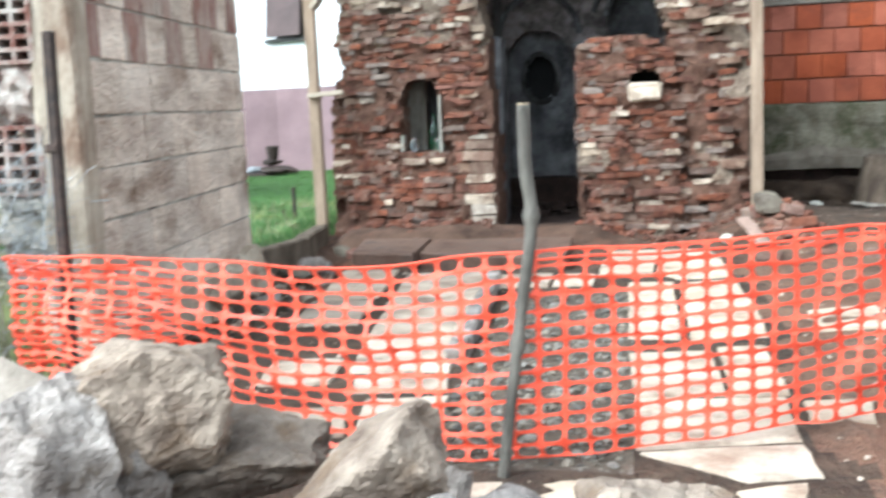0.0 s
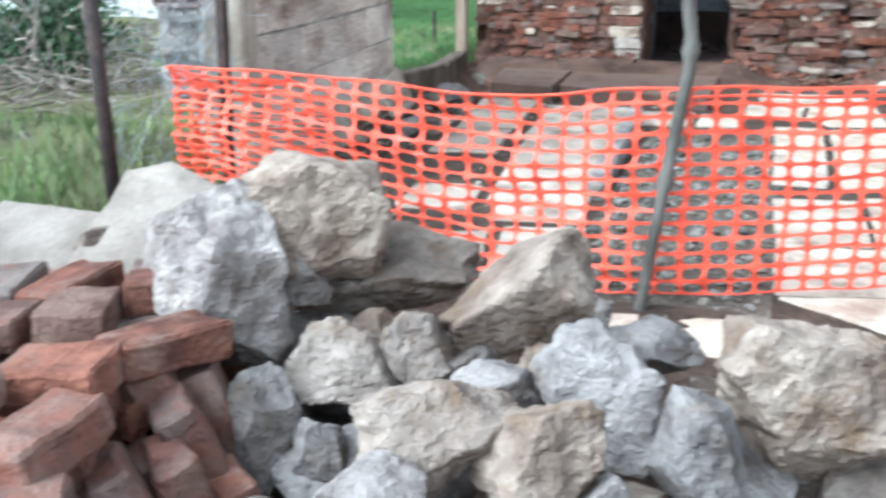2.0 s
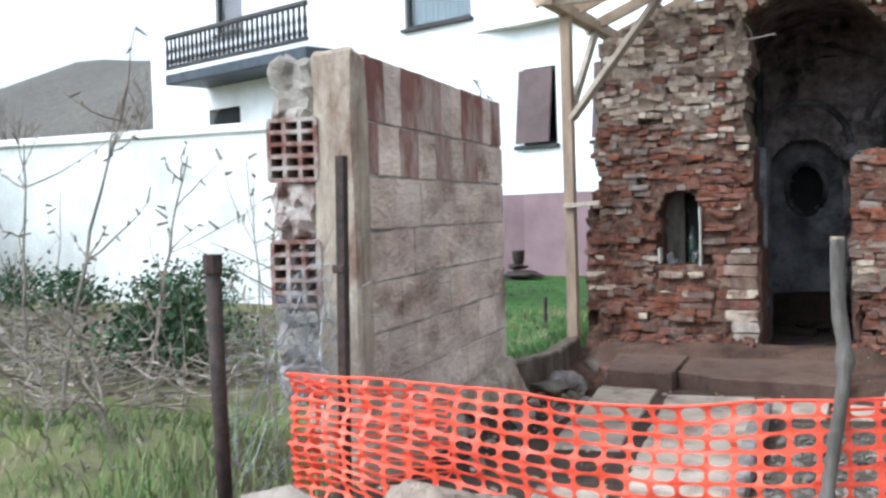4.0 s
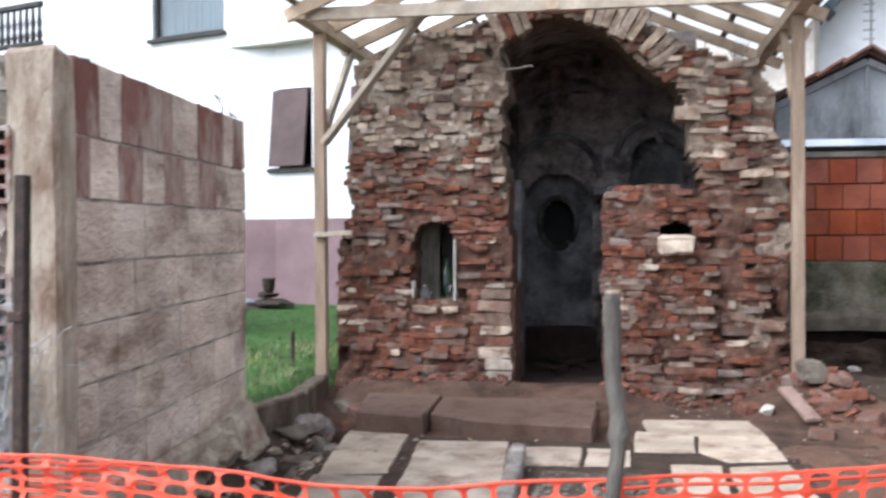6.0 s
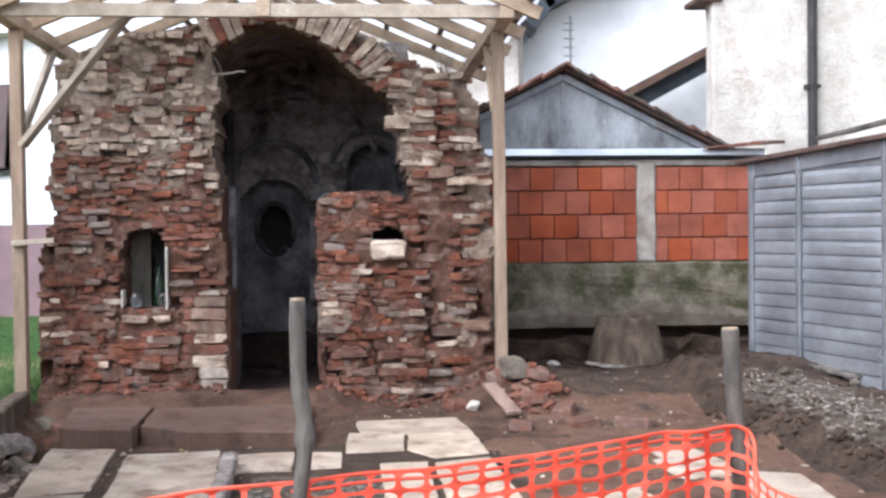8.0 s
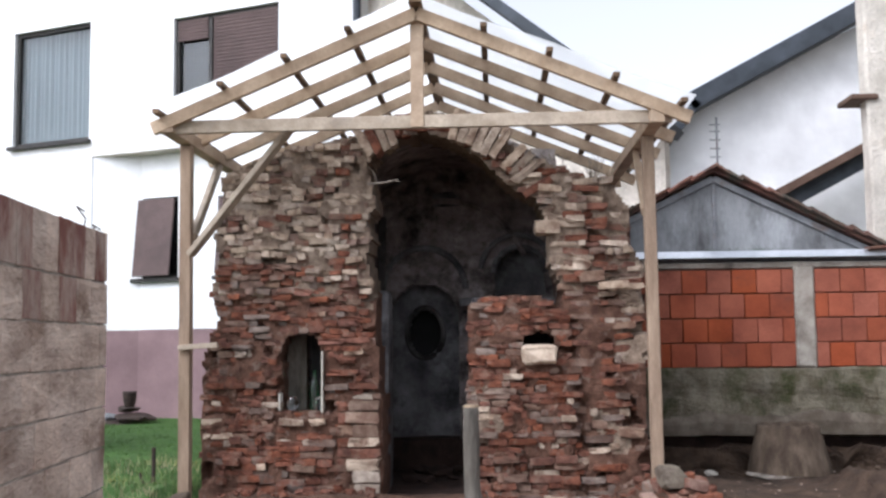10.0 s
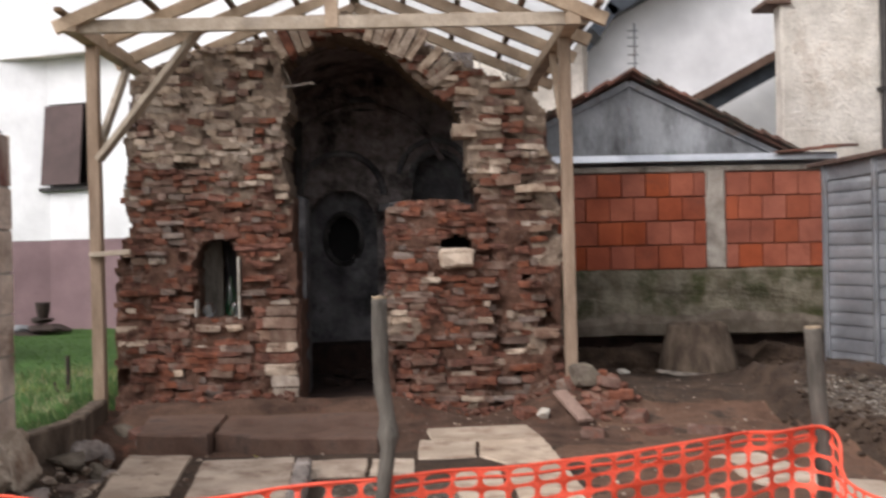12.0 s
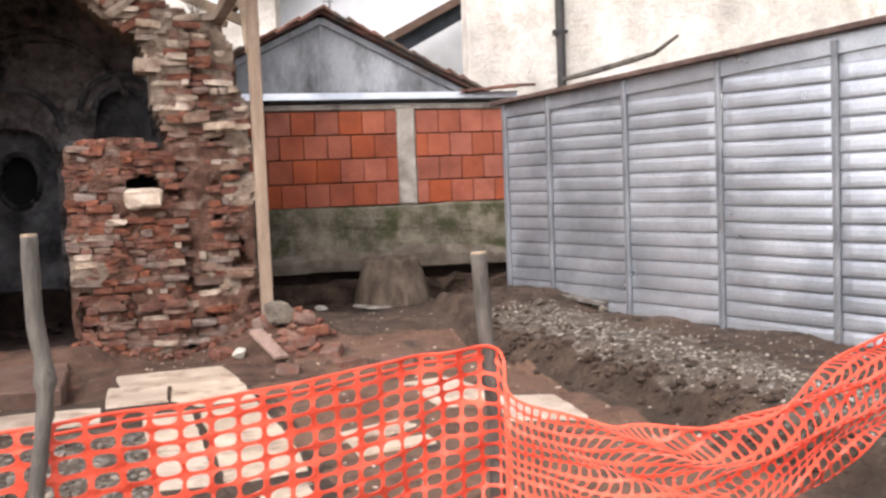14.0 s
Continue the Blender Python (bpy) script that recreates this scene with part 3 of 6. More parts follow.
part("riser", block((0.8, 0.06, 0.42), (-0.375, 12.03, 0.14), None, 0.01, rough=0.02, cuts=3), M_SHADE_EARTH, chapel, "broken riser with painted shade")


def arched(cx, half, spring, low, n=14):
    return [(cx - half, low)] + [(cx + half * math.cos(a), spring + half * math.sin(a)) for a in np.linspace(math.pi, 0, n)] + [(cx + half, low)]


APSE, SIDE = arched(-0.375, 0.355, 1.56, 0.34), arched(0.6, 0.25, 2.02, 1.72)
sanct = masonry(12.1, 12.3, lambda x, z: not inside(x, z, APSE) and not inside(x, z, SIDE), -1.1, 1.0, -0.1, 3.3, 0.022, 0.006, 12.0)
part("sanctuary_wall", sanct, M_VAULT, chapel, "sooty plastered rear wall")
OVAL = [(-0.38 + 0.17 * math.cos(a), 1.42 + 0.24 * math.sin(a)) for a in np.linspace(0, math.tau, 20, endpoint=False)]
part("apse_wall", masonry(12.36, 12.44, lambda x, z: not inside(x, z, OVAL), -0.8, 0.05, 0.3, 2.0, 0.025, 0.004, 4.0), M_PLASTER_GREY, chapel, "grey plastered niche wall")
# near-black sheet: painted darkness beyond the oval hole
part("apse_back", block((2.1, 0.08, 3.4), (-0.05, 12.6, 1.6)), M_SHADE, chapel)
part("side_niche_back", block((0.7, 0.05, 0.8), (0.56, 12.34, 2.0)), M_PLASTER_GREY, chapel)


def moulding(cx, r, spring, y, thick, start=0.0, end=math.pi):
    return tube([(cx + r * math.cos(a), y, spring + r * math.sin(a)) for a in np.linspace(start, end, 22)], thick, 8)


part("arch_moulding", moulding(-0.37, 0.42, 1.86, 12.085, 0.034), M_PLASTER_GREY, chapel, smooth=True)
part("arch_moulding", moulding(0.6, 0.26, 2.02, 12.085, 0.032), M_PLASTER_GREY, chapel, smooth=True)
part("oval_rim", tube([(-0.38 + 0.19 * math.cos(a), 12.35, 1.42 + 0.26 * math.sin(a)) for a in np.linspace(0, math.tau, 25)], 0.028, 8, cap=False), M_SOOT, chapel, smooth=True)
part("vault_cornice", moulding(VX - 0.1, 0.86, 1.9, 12.06, 0.03, 0.35, 2.7), M_VAULT, chapel, smooth=True)
part("arch_band", moulding(0.58, 0.37, 2.03, 12.06, 0.03, 0.05, 3.05), M_PLASTER_GREY, chapel, smooth=True)
part("plaster_patch", boulder(911, (0.34, 0.06, 0.16), 3, 10), M_PLASTER_GREY, chapel, "pale surviving plaster patch").matrix_basis = pose(-0.12, 12.08, 2.78)
part("soot_beam", beam((-0.8, 12.0, 1.7), (-0.78, 12.0, 2.6), 0.07, 0.07, 0.01, (0, 1, 0)), M_SOOT, chapel)
part("ledge", block((0.95, 0.28, 0.07), (0.47, 11.95, 1.72), None, 0.01, rough=0.02, cuts=3), M_PLASTER_GREY, chapel)
# the same near-black puts shade into the step's colour
part("altar_step", block((0.76, 0.3, 0.12), (-0.375, 12.2, 0.3), None, 0.01, rough=0.02, cuts=2), M_SHADE_EARTH, chapel)
part("door_reveal", block((0.16, 0.5, 1.75), (-0.66, 10.72, 0.9), None, 0.02, rough=0.02, cuts=3), M_PLASTER_GREY, chapel, "grey plaster reveal")
part("door_reveal", block((0.1, 0.42, 1.7), (0.2, 10.75, 0.86), None, 0.02, rough=0.02, cuts=3), M_PLASTER_GREY, chapel, "grey plaster reveal")
# rubble on the floor of the doorway, painted near-black for the shade there
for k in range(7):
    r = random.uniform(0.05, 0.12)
    ob = part("fallen_brick", boulder(900 + k, (r * 2.2, r * 1.6, r), 3), M_SHADE_EARTH, chapel)
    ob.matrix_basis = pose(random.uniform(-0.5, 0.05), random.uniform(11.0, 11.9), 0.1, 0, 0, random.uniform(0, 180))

# window in the front wall: a boarded recess with bottles on the sill
part("window_board", block((0.17, 0.02, 0.7), (-1.33, 10.3, 1.1), None, 0.003), M_BARK, chapel, "grey board closing the window")
# this half is painted near-black for the dark inside the window
part("window_board", block((0.15, 0.02, 0.7), (-1.14, 10.34, 1.1), None, 0.003), M_SHADE, chapel)
part("window_edge", block((0.014, 0.16, 0.5), (-1.06, 10.03, 1.02), None, 0.003), M_WHITE_BIT, chapel, "whitish torn film edge")
part("window_edge", block((0.012, 0.12, 0.14), (-1.412, 10.03, 0.86), None, 0.003), M_WHITE_BIT, chapel)
# near-black panel paints the shade at the bottom of the niche
part("niche_back", block((0.4, 0.05, 0.4), (0.7, 10.5, 1.3)), M_SHADE, chapel)

# bricks of the front, course by course
UNIT = []
for k in range(18):
    b = block((1, 1, 1), (0, 0, 0), None, 0, cuts=1)
    for v in b.verts:
        corner = sum(abs(c) > 0.4 for c in v.co)
        v.co *= (1, 1, 0.99, 0.95)[corner]
        v.co += Vector(noise.noise_vector(v.co * 2.3 + Vector((k * 7.1, 0, k)))) * (0.08 + 0.04 * (k % 4))
    UNIT.append(b)
UNIT_SETS = []
for b in UNIT:
    pair = []
    for mats in (M_BRICK, M_RUBBLE_ONE, M_BRICK_GREY):
        me = bpy.data.meshes.new("brick")
        b.to_mesh(me)
        me.materials.append(mats)
        pair.append(me)
    UNIT_SETS.append(pair)
rng = random.Random(21)
bricks = []
z = -0.05


def brick_kind(cx, cz):
    """0 red brick, 1 pale stone or limy brick, 2 brick under a skin of mortar."""
    patch = noise.noise(Vector((cx * 2.1 + 4, 0, cz * 2.1))) + 0.5 * noise.noise(Vector((cx * 5, 3, cz * 5)))
    if cx < -0.5 and cz > 1.78 + 0.12 * patch:
        odds = (0.15, 0.65, 0.2) if cz > 2.0 else (0.48, 0.28, 0.24)
    elif cx > 0.6 and cz > 1.7:
        odds = (0.34, 0.5, 0.16)
    elif cx > 0.95:
        odds = (0.4, 0.12, 0.48)
    elif cx > 0.1 and cz < 0.95 and patch > -0.05:
        odds = (0.44, 0.18, 0.38)
    elif cx > 0.1 and cz > 1.5:
        odds = (0.9, 0.03, 0.07)
    else:
        odds = (0.44, 0.26, 0.3) if patch > 0.33 else (0.68, 0.06, 0.26)
    v = rng.random()
    return 0 if v < odds[0] else 1 if v < odds[0] + odds[1] else 2


row_no = 0
while z < 3.25:
    course = rng.uniform(0.042, 0.06)
    row_no += 1
    course_out = rng.gauss(0, 0.006)
    x = -2.12 + rng.uniform(0, 0.2)
    while x < 1.68:
        w = rng.choice((0.06, 0.08, 0.11, 0.14, 0.18, 0.23)) * rng.uniform(0.8, 1.15)
        if x < -0.5 and z > 1.72:
            w = rng.uniform(0.05, 0.15)
        cx, cz = x + w / 2, z + course / 2
        if in_wall(cx, cz) and in_wall(x + 0.025, cz) and in_wall(x + w - 0.025, cz) and not (-0.9 < cx < -0.55 and 0.12 < cz < 0.84):
            upper = cz > 1.72 and (cx < -0.5 or cx > 0.6)
            rough_right = cx > 0.95 and cz < 1.75
            run_of = noise.noise(Vector((cx * 1.9, row_no * 3.7, 0)))
            gap = 0.4 if rough_right else 0.1 if upper else 0.05
            if rng.random() > gap + (0.35 if run_of < -0.42 else 0):
                out = course_out + weathering(cx, cz) + rng.gauss(-0.004, 0.009) + (0.03 if run_of > 0.36 else 0) + (rng.random() < (0.14 if upper else 0.05)) * rng.uniform(0.015, 0.045) - (rng.random() < 0.1) * 0.02
                tilt = rng.gauss(0, 5 if upper else 2.0)
                h = course * rng.uniform(0.88, 1.08)
                cz += rng.gauss(0, 0.007) + 0.022 * noise.noise(Vector((cx * 1.3, 4, cz * 1.3)))
                bricks.append((cx, cz, w + 0.004, h, out, tilt, brick_kind(cx, cz)))
        x += w + rng.uniform(0.0, 0.012)
    z += course
# stray white stones bedded high in the wall, and whitened stones under the window
for cx, cz, w, h in ((-1.38, 2.5, 0.13, 0.08), (-1.16, 2.44, 0.12, 0.08), (-1.0, 2.27, 0.16, 0.07), (-1.26, 2.57, 0.1, 0.06), (-1.12, 2.35, 0.1, 0.05), (-0.98, 2.18, 0.13, 0.05), (1.13, 1.85, 0.2, 0.09), (1.3, 1.78, 0.24, 0.06), (1.05, 1.95, 0.14, 0.08), (0.78, 2.25, 0.2, 0.11),
                     (-1.32, 0.7, 0.2, 0.05), (-1.1, 0.7, 0.13, 0.05), (1.42, 0.6, 0.2, 0.06), (-1.2, 0.33, 0.18, 0.06)):
    bricks.append((cx, cz, w, h, 0.03 + rng.uniform(0, 0.02), rng.gauss(0, 5), 1))
# pale quoins beside the doorway
z = 0.13
while z < 0.82:
    h = rng.uniform(0.075, 0.105)
    w = rng.uniform(0.2, 0.31)
    bricks.append((-0.6 - w / 2, z + h / 2, w, h - 0.008, 0.022 + rng.gauss(0, 0.008), rng.gauss(0, 1.5), int(rng.random() < 0.85)))
    bricks.append((-0.6 - w - (0.34 - w) / 2, z + h / 2, 0.34 - w, h - 0.012, rng.gauss(0, 0.006), rng.gauss(0, 2), int(rng.random() < 0.4)))
    z += h
# voussoirs of the broken arch
for a in np.arange(8, 175, 4.3):
    if not (24 < a < 80 or 106 < a < 124) or rng.random() < 0.1:
        continue
    ca, sa = math.cos(radians(a)), math.sin(radians(a))
    r = 1.06 + rng.uniform(-0.02, 0.03)
    cx, cz = -0.2 + r * ca * 0.98, 2.06 + r * sa
    bricks.append((cx, cz, 0.27, 0.068, 0.02 + rng.gauss(0, 0.012), -a, int(rng.random() < 0.85)))
LOW = [b for b in bricks if b[1] < 1.9]
rng.shuffle(LOW)
LOW = LOW[:290]
chosen = set(map(id, LOW))


def brick_pose(b):
    cx, cz, w, h, out, tilt, _ = b
    return Matrix.Translation((cx, 10.02 - out + 0.03, cz)) @ pose(0, 0, 0, rng.gauss(0, 3), tilt, rng.gauss(0, 2.5)) @ Matrix.Diagonal((w, 0.13, h, 1))


lots = {0: bmesh.new(), 1: bmesh.new(), 2: bmesh.new()}
for b in bricks:
    if id(b) in chosen:
        ob = new("brick", rng.choice(UNIT_SETS)[b[6]])
        ob.parent = chapel
        ob.matrix_basis = brick_pose(b)
    else:
        me = rng.choice(UNIT_SETS)[0].copy()
        me.transform(brick_pose(b))
        lots[b[6]].from_mesh(me)
        bpy.data.meshes.remove(me)
tagged(part("upper_brickwork", lots[0], M_BRICK_LOT, chapel, "weathered red bricks"), kind="stuff")
tagged(part("upper_rubble", lots[1], M_RUBBLE, chapel, "pale grey-beige rubble"), kind="stuff")
tagged(part("crusted_brickwork", lots[2], M_CRUST_LOT, chapel, "mortar-crusted bricks"), kind="stuff")

# cream stone in the small niche
tagged(part("stone_block", block((0.27, 0.2, 0.15), (0.7, 9.99, 1.225), None, 0.02, rough=0.025, cuts=3), M_SLAB), "pale cream cut stone block set in the wall niche", "stone")


def bottle(name, label, mat, profile, at):
    ob = thing(name, label, "bottle")
    bm = bmesh.new()
    rings = [[bm.verts.new((r * math.cos(k * math.tau / 14), r * math.sin(k * math.tau / 14), z)) for k in range(14)] for r, z in profile]
    for r0, r1 in zip(rings, rings[1:]):
        for k in range(14):
            bm.faces.new((r0[k], r0[(k + 1) % 14], r1[(k + 1) % 14], r1[k]))
    bm.faces.new(rings[0][::-1])
    bm.faces.new(rings[-1])
    part("glass", bm, mat, ob, smooth=True)
    ob.matrix_basis = Matrix.Translation(at)
    return ob


bottle("bottle", "green glass bottle standing on the window sill", M_BOTTLE, [(0.036, 0), (0.038, 0.02), (0.038, 0.19), (0.03, 0.22), (0.015, 0.25), (0.014, 0.31), (0.016, 0.32)], (-1.15, 10.12, 0.79))
for bx in (-1.32, -1.1):
    bottle("glass_jar", "small clear glass lantern on the window sill", M_CLEAR, [(0.03, 0), (0.045, 0.02), (0.05, 0.06), (0.035, 0.1), (0.03, 0.11)], (bx, 10.06, 0.79))

# ---------------------------------------------------------------- timber shelter over the ruin
shelter = thing("timber_shelter", "open pine timber canopy with translucent plastic roof", "shelter")
RIDGE, RX = 3.83, -0.22
EAVE, LX, RXX = 3.0, -2.2, 1.78
for x, y, foot in ((-2.14, 9.8, 0.12), (1.58, 9.8, 0.2), (-2.14, 12.5, 0.0), (1.58, 12.5, 0.0)):
    front = y < 10
    part("post", beam((x + 0.01, y, foot - 0.1), (x, y, 2.95), 0.092, 0.092, 0.006, (0, 1, 0)), M_POST, shelter)
for x in (-2.14, 1.58):
    part("wall_plate", beam((x, 9.25, 3.0), (x, 12.75, 3.0), 0.11, 0.1), M_WOOD, shelter)
part("tie_beam", beam((-2.2, 9.33, 3.0), (1.7, 9.33, 3.01), 0.05, 0.1, 0.004), M_WOOD_GREY, shelter, "greyish pine tie beam")
part("tie_beam", beam((-2.2, 12.6, 3.0), (1.7, 12.6, 3.0), 0.05, 0.1, 0.004), M_WOOD, shelter)
part("king_post", beam((RX, 9.32, 2.96), (RX, 9.32, 3.84), 0.1, 0.05, 0.004, (0, 1, 0)), M_WOOD, shelter)
for y in (9.27, 10.05, 10.83, 11.61, 12.4):
    part("rafter", beam((LX - 0.05, y, EAVE - 0.02), (RX, y, RIDGE), 0.055, 0.1, 0.004), M_WOOD, shelter)
    part("rafter", beam((RXX + 0.05, y, EAVE - 0.02), (RX, y, RIDGE), 0.055, 0.1, 0.004), M_WOOD, shelter)
for k in range(5):
    f = 0.02 + k * 0.242
    for ex in (LX - 0.02, RXX + 0.02):
        x, zz = ex + (RX - ex) * f, EAVE + (RIDGE - EAVE) * f + 0.072
        part("batten", beam((x, 9.12, zz), (x, 12.7, zz), 0.05, 0.035, 0.003), M_BATTEN, shelter)
part("knee_brace", beam((-2.08, 9.72, 2.05), (-1.22, 9.45, 3.0), 0.09, 0.045, 0.004), M_WOOD_GREY, shelter, "greyish diagonal brace")
part("knee_brace", beam((-2.1, 9.85, 2.2), (-2.12, 10.75, 2.97), 0.045, 0.09, 0.004), M_WOOD_GREY, shelter)
part("knee_brace", beam((1.55, 9.85, 2.35), (1.57, 10.45, 2.97), 0.045, 0.08, 0.004), M_WOOD, shelter)
part("nailed_board", beam((-2.17, 9.72, 1.31), (-1.86, 9.74, 1.33), 0.05, 0.04, 0.003), M_WOOD_GREY, shelter, "short pale board stub nailed to the post")
bm = bmesh.new()
for ex in (LX - 0.06, RXX + 0.06):
    n = 12
    grid = [[bm.verts.new((ex + (RX - ex) * i / n, y, EAVE + (RIDGE - EAVE) * i / n + 0.1 + 0.012 * math.sin(y * 5 + i))) for i in range(n + 1)] for y in np.linspace(9.1, 12.75, 20)]
    for r0, r1 in zip(grid, grid[1:]):
        for i in range(n):
            bm.faces.new((r0[i], r0[i + 1], r1[i + 1], r1[i]))
film = part("roof_film", bm, M_FILM, shelter, "translucent white plastic roof sheet")
film.modifiers.new("thick", "SOLIDIFY").thickness = 0.004

# ---------------------------------------------------------------- block wall on the garden side
bw = thing("block_wall", "weathered hollow block wall with broken end", "wall", kind="structure")
BW0, BW1 = Vector((-1.83, 5.3, 0)), Vector((-2.1, 8.0, 0))
bw_dir = (BW1 - BW0).normalized()
bw_turn = Matrix.Rotation(math.atan2(bw_dir.y, bw_dir.x), 4, "Z")
bw_len = (BW1 - BW0).length


def wall_pose(s, d, z):
    """A place s along the wall from its broken end, d behind its face."""
    return Matrix.Translation(BW0 + bw_dir * s + Vector((-bw_dir.y, bw_dir.x, 0)) * d + Vector((0, 0, z))) @ bw_turn


core = part("wall_core", block((bw_len - 0.1, 0.16, 1.8), (bw_len / 2 + 0.02, 0.088, 1.05)), M_CONCRETE, bw)
core.matrix_basis = wall_pose(0, 0, 0)
rows = [(0.22, 0.24), (0.46, 0.25), (0.71, 0.25), (0.96, 0.25), (1.21, 0.26), (1.47, 0.26), (1.73, 0.32)]
shapes = {}
rngb = random.Random(5)
for r, (z0, h) in enumerate(rows):
    s = 0.17
    k = 0
    while s < bw_len - 0.02:
        w = (0.42 if r < 5 else 0.3 if r < 6 else 0.24) * rngb.choice((1, 1, 0.9))
        if k == 0 and r % 2:
            w *= 0.5
        w = min(w, bw_len - s)
        top_red = r == 6 and rngb.random() < 0.6 or r == 5 and rngb.random() < 0.25
        key = (round(w, 2), r, top_red)
        if key not in shapes:
            shapes[key] = block((w - 0.0005, 0.2, h - 0.013), (0, 0, 0), None, 0.0015, rough=0.005, cuts=2, seed=len(shapes))
            me = bpy.data.meshes.new("block")
            shapes[key].to_mesh(me)
            me.materials.append(M_CLAY_STREAK if top_red else M_BLOCK)
            shapes[key] = me
        ob = new("block", shapes[key])
        ob.parent = bw
        ob.matrix_basis = wall_pose(s + w / 2, 0.1 + rngb.uniform(-0.003, 0.003), z0 + h / 2 + rngb.uniform(-0.004, 0.004))
        s += w
        k += 1
part("tie_column", block((0.17, 0.22, 1.9), (0, 0, 0), None, 0.02, rough=0.02, cuts=5), M_COLUMN, bw, "smeared concrete corner column").matrix_basis = wall_pose(0.08, 0.1, 1.1)
part("footing", block((bw_len + 0.1, 0.27, 0.4), (0, 0, 0), None, 0.04, rough=0.035, cuts=8), M_COLUMN, bw, "lumpy concrete footing").matrix_basis = wall_pose(bw_len / 2 + 0.04, 0.09, 0.04)

for s, z, size in ((2.15, 0.1, (0.42, 0.3, 0.3)), (2.5, 0.1, (0.45, 0.4, 0.36)), (1.7, 0.06, (0.4, 0.24, 0.22))):
    part("footing_lump", boulder(int(s * 100), size, 4, 12, 0.1), M_COLUMN, bw).matrix_basis = wall_pose(s, -0.02, z)


def hollow_block(w, h, d, nx, nz, wall=0.02):
    """A clay block lying on its side: an outer shell with a lattice of webs, open at the end."""
    bm = bmesh.new()
    for i in range(nx + 1):
        block((wall, d, h), (-w / 2 + w * i / nx, 0, 0), None, 0, bm)
    for j in range(nz + 1):
        block((w, d * 0.995, wall), (0, 0, -h / 2 + h * j / nz), None, 0, bm)
    block((w, 0.02, h), (0, d / 2, 0), None, 0, bm)
    return bm


for k, (z0, z1, mat, holes) in enumerate(((0.42, 0.6, M_CLAY, 0), (0.6, 0.86, M_CONCRETE, 0), (0.87, 1.17, M_CLAY, 1), (1.18, 1.45, M_CLAY, 0), (1.46, 1.74, M_CLAY, 1), (1.74, 2.03, M_CONCRETE, 0))):
    at = wall_pose(0.1, 0.31, (z0 + z1) / 2) @ pose(0, 0, 0, 0, 0, -90)
    if holes:
        part("broken_block", hollow_block(0.24, z1 - z0, 0.22, 3, 5), M_CLAY, bw, "broken hollow clay block end").matrix_basis = at
    else:
        part("broken_block", block((0.23, 0.2, z1 - z0), (0, 0, 0), None, 0.03, rough=0.05, cuts=5, seed=k), mat, bw).matrix_basis = at
part("wall_back", block((bw_len - 0.3, 0.2, 1.8), (0, 0, 0)), M_BLOCK, bw).matrix_basis = wall_pose(bw_len / 2 + 0.15, 0.31, 1.05)

# low kerb that holds the lawn
for a, b in (((-2.12, 8.05), (-2.0, 8.75)), ((-2.0, 8.77), (-2.1, 9.65))):
    a, b = Vector((*a, 0.03)), Vector((*b, 0.06))
    ks = part("kerb", block((0.13, (b - a).length, 0.3), (0, 0, 0), None, 0.015, rough=0.014, cuts=5), M_RING)
    ks.matrix_basis = Matrix.Translation((a + b) / 2) @ pose(0, 0, 0, 0, 0, math.degrees(math.atan2(b.y - a.y, b.x - a.x)) - 90)
    tagged(ks, "rough low concrete kerb along the lawn", "kerb", kind="structure")

# ---------------------------------------------------------------- back wall of orange blocks
back = thing("back_wall", "boundary wall of orange clay blocks on mossy plinth", "wall", kind="structure")
WY = 11.8
# near-black slab paints the shade below the plinth's edge
part("undercut", block((3.1, 0.1, 0.9), (3.2, WY + 0.2, 0.0), None, 0.01, rough=0.03, cuts=5), M_SHADE_EARTH, back, "dug-out earth under the plinth with painted shade")
part("earth_face", block((3.05, 0.2, 0.3), (3.2, WY + 0.05, 0.13), None, 0.03, rough=0.11, cuts=16), M_DIRT, back, "crumbling dark earth below the plinth")
part("plinth", block((3.1, 0.28, 0.65), (3.2, WY + 0.12, 0.72), None, 0.02, rough=0.03, cuts=9), M_PLINTH, back, "mossy stained concrete plinth")
skirt = bmesh.new()
for i in range(31):
    x = 1.68 + i * 0.1
    h = 0.2 + 0.09 * noise.noise(Vector((x * 1.3, 2, 0))) + 0.05 * noise.noise(Vector((x * 4, 5, 0)))
    for zz, y in ((0.38 + 0.15 * h, -0.004), (0.4 + 0.6 * h, -0.008), (0.4 + h, 0.012)):
        skirt.verts.new((x, WY + y - 0.05 + 0.012 * noise.noise(Vector((x * 5, 0, zz * 5))), zz))
skirt.verts.ensure_lookup_table()
for i in range(30):
    for k in range(2):
        skirt.faces.new([skirt.verts[v] for v in (i * 3 + k, i * 3 + 3 + k, i * 3 + 4 + k, i * 3 + 1 + k)])
part("skirt", skirt, M_WELL, back, "pale rendered skirt of the plinth").modifiers.new("thick", "SOLIDIFY").thickness = -0.03
part("core", block((3.0, 0.14, 1.0), (3.2, WY + 0.14, 1.53)), M_RUST, back, "dark recessed mortar bed")
part("column", block((0.2, 0.24, 1.0), (3.35, WY + 0.115, 1.54), None, 0.02, rough=0.025, cuts=5), M_CONCRETE, back, "rough concrete column")
part("lintel_band", block((3.1, 0.24, 0.06), (3.2, WY + 0.12, 2.04), None, 0.01, rough=0.01, cuts=4), M_CONCRETE, back)
part("coping", block((3.0, 0.36, 0.07), (3.05, WY + 0.1, 2.125), pose(0, 0, 0, -6), 0.004), M_ZINC, back, "pale sheet-metal coping")
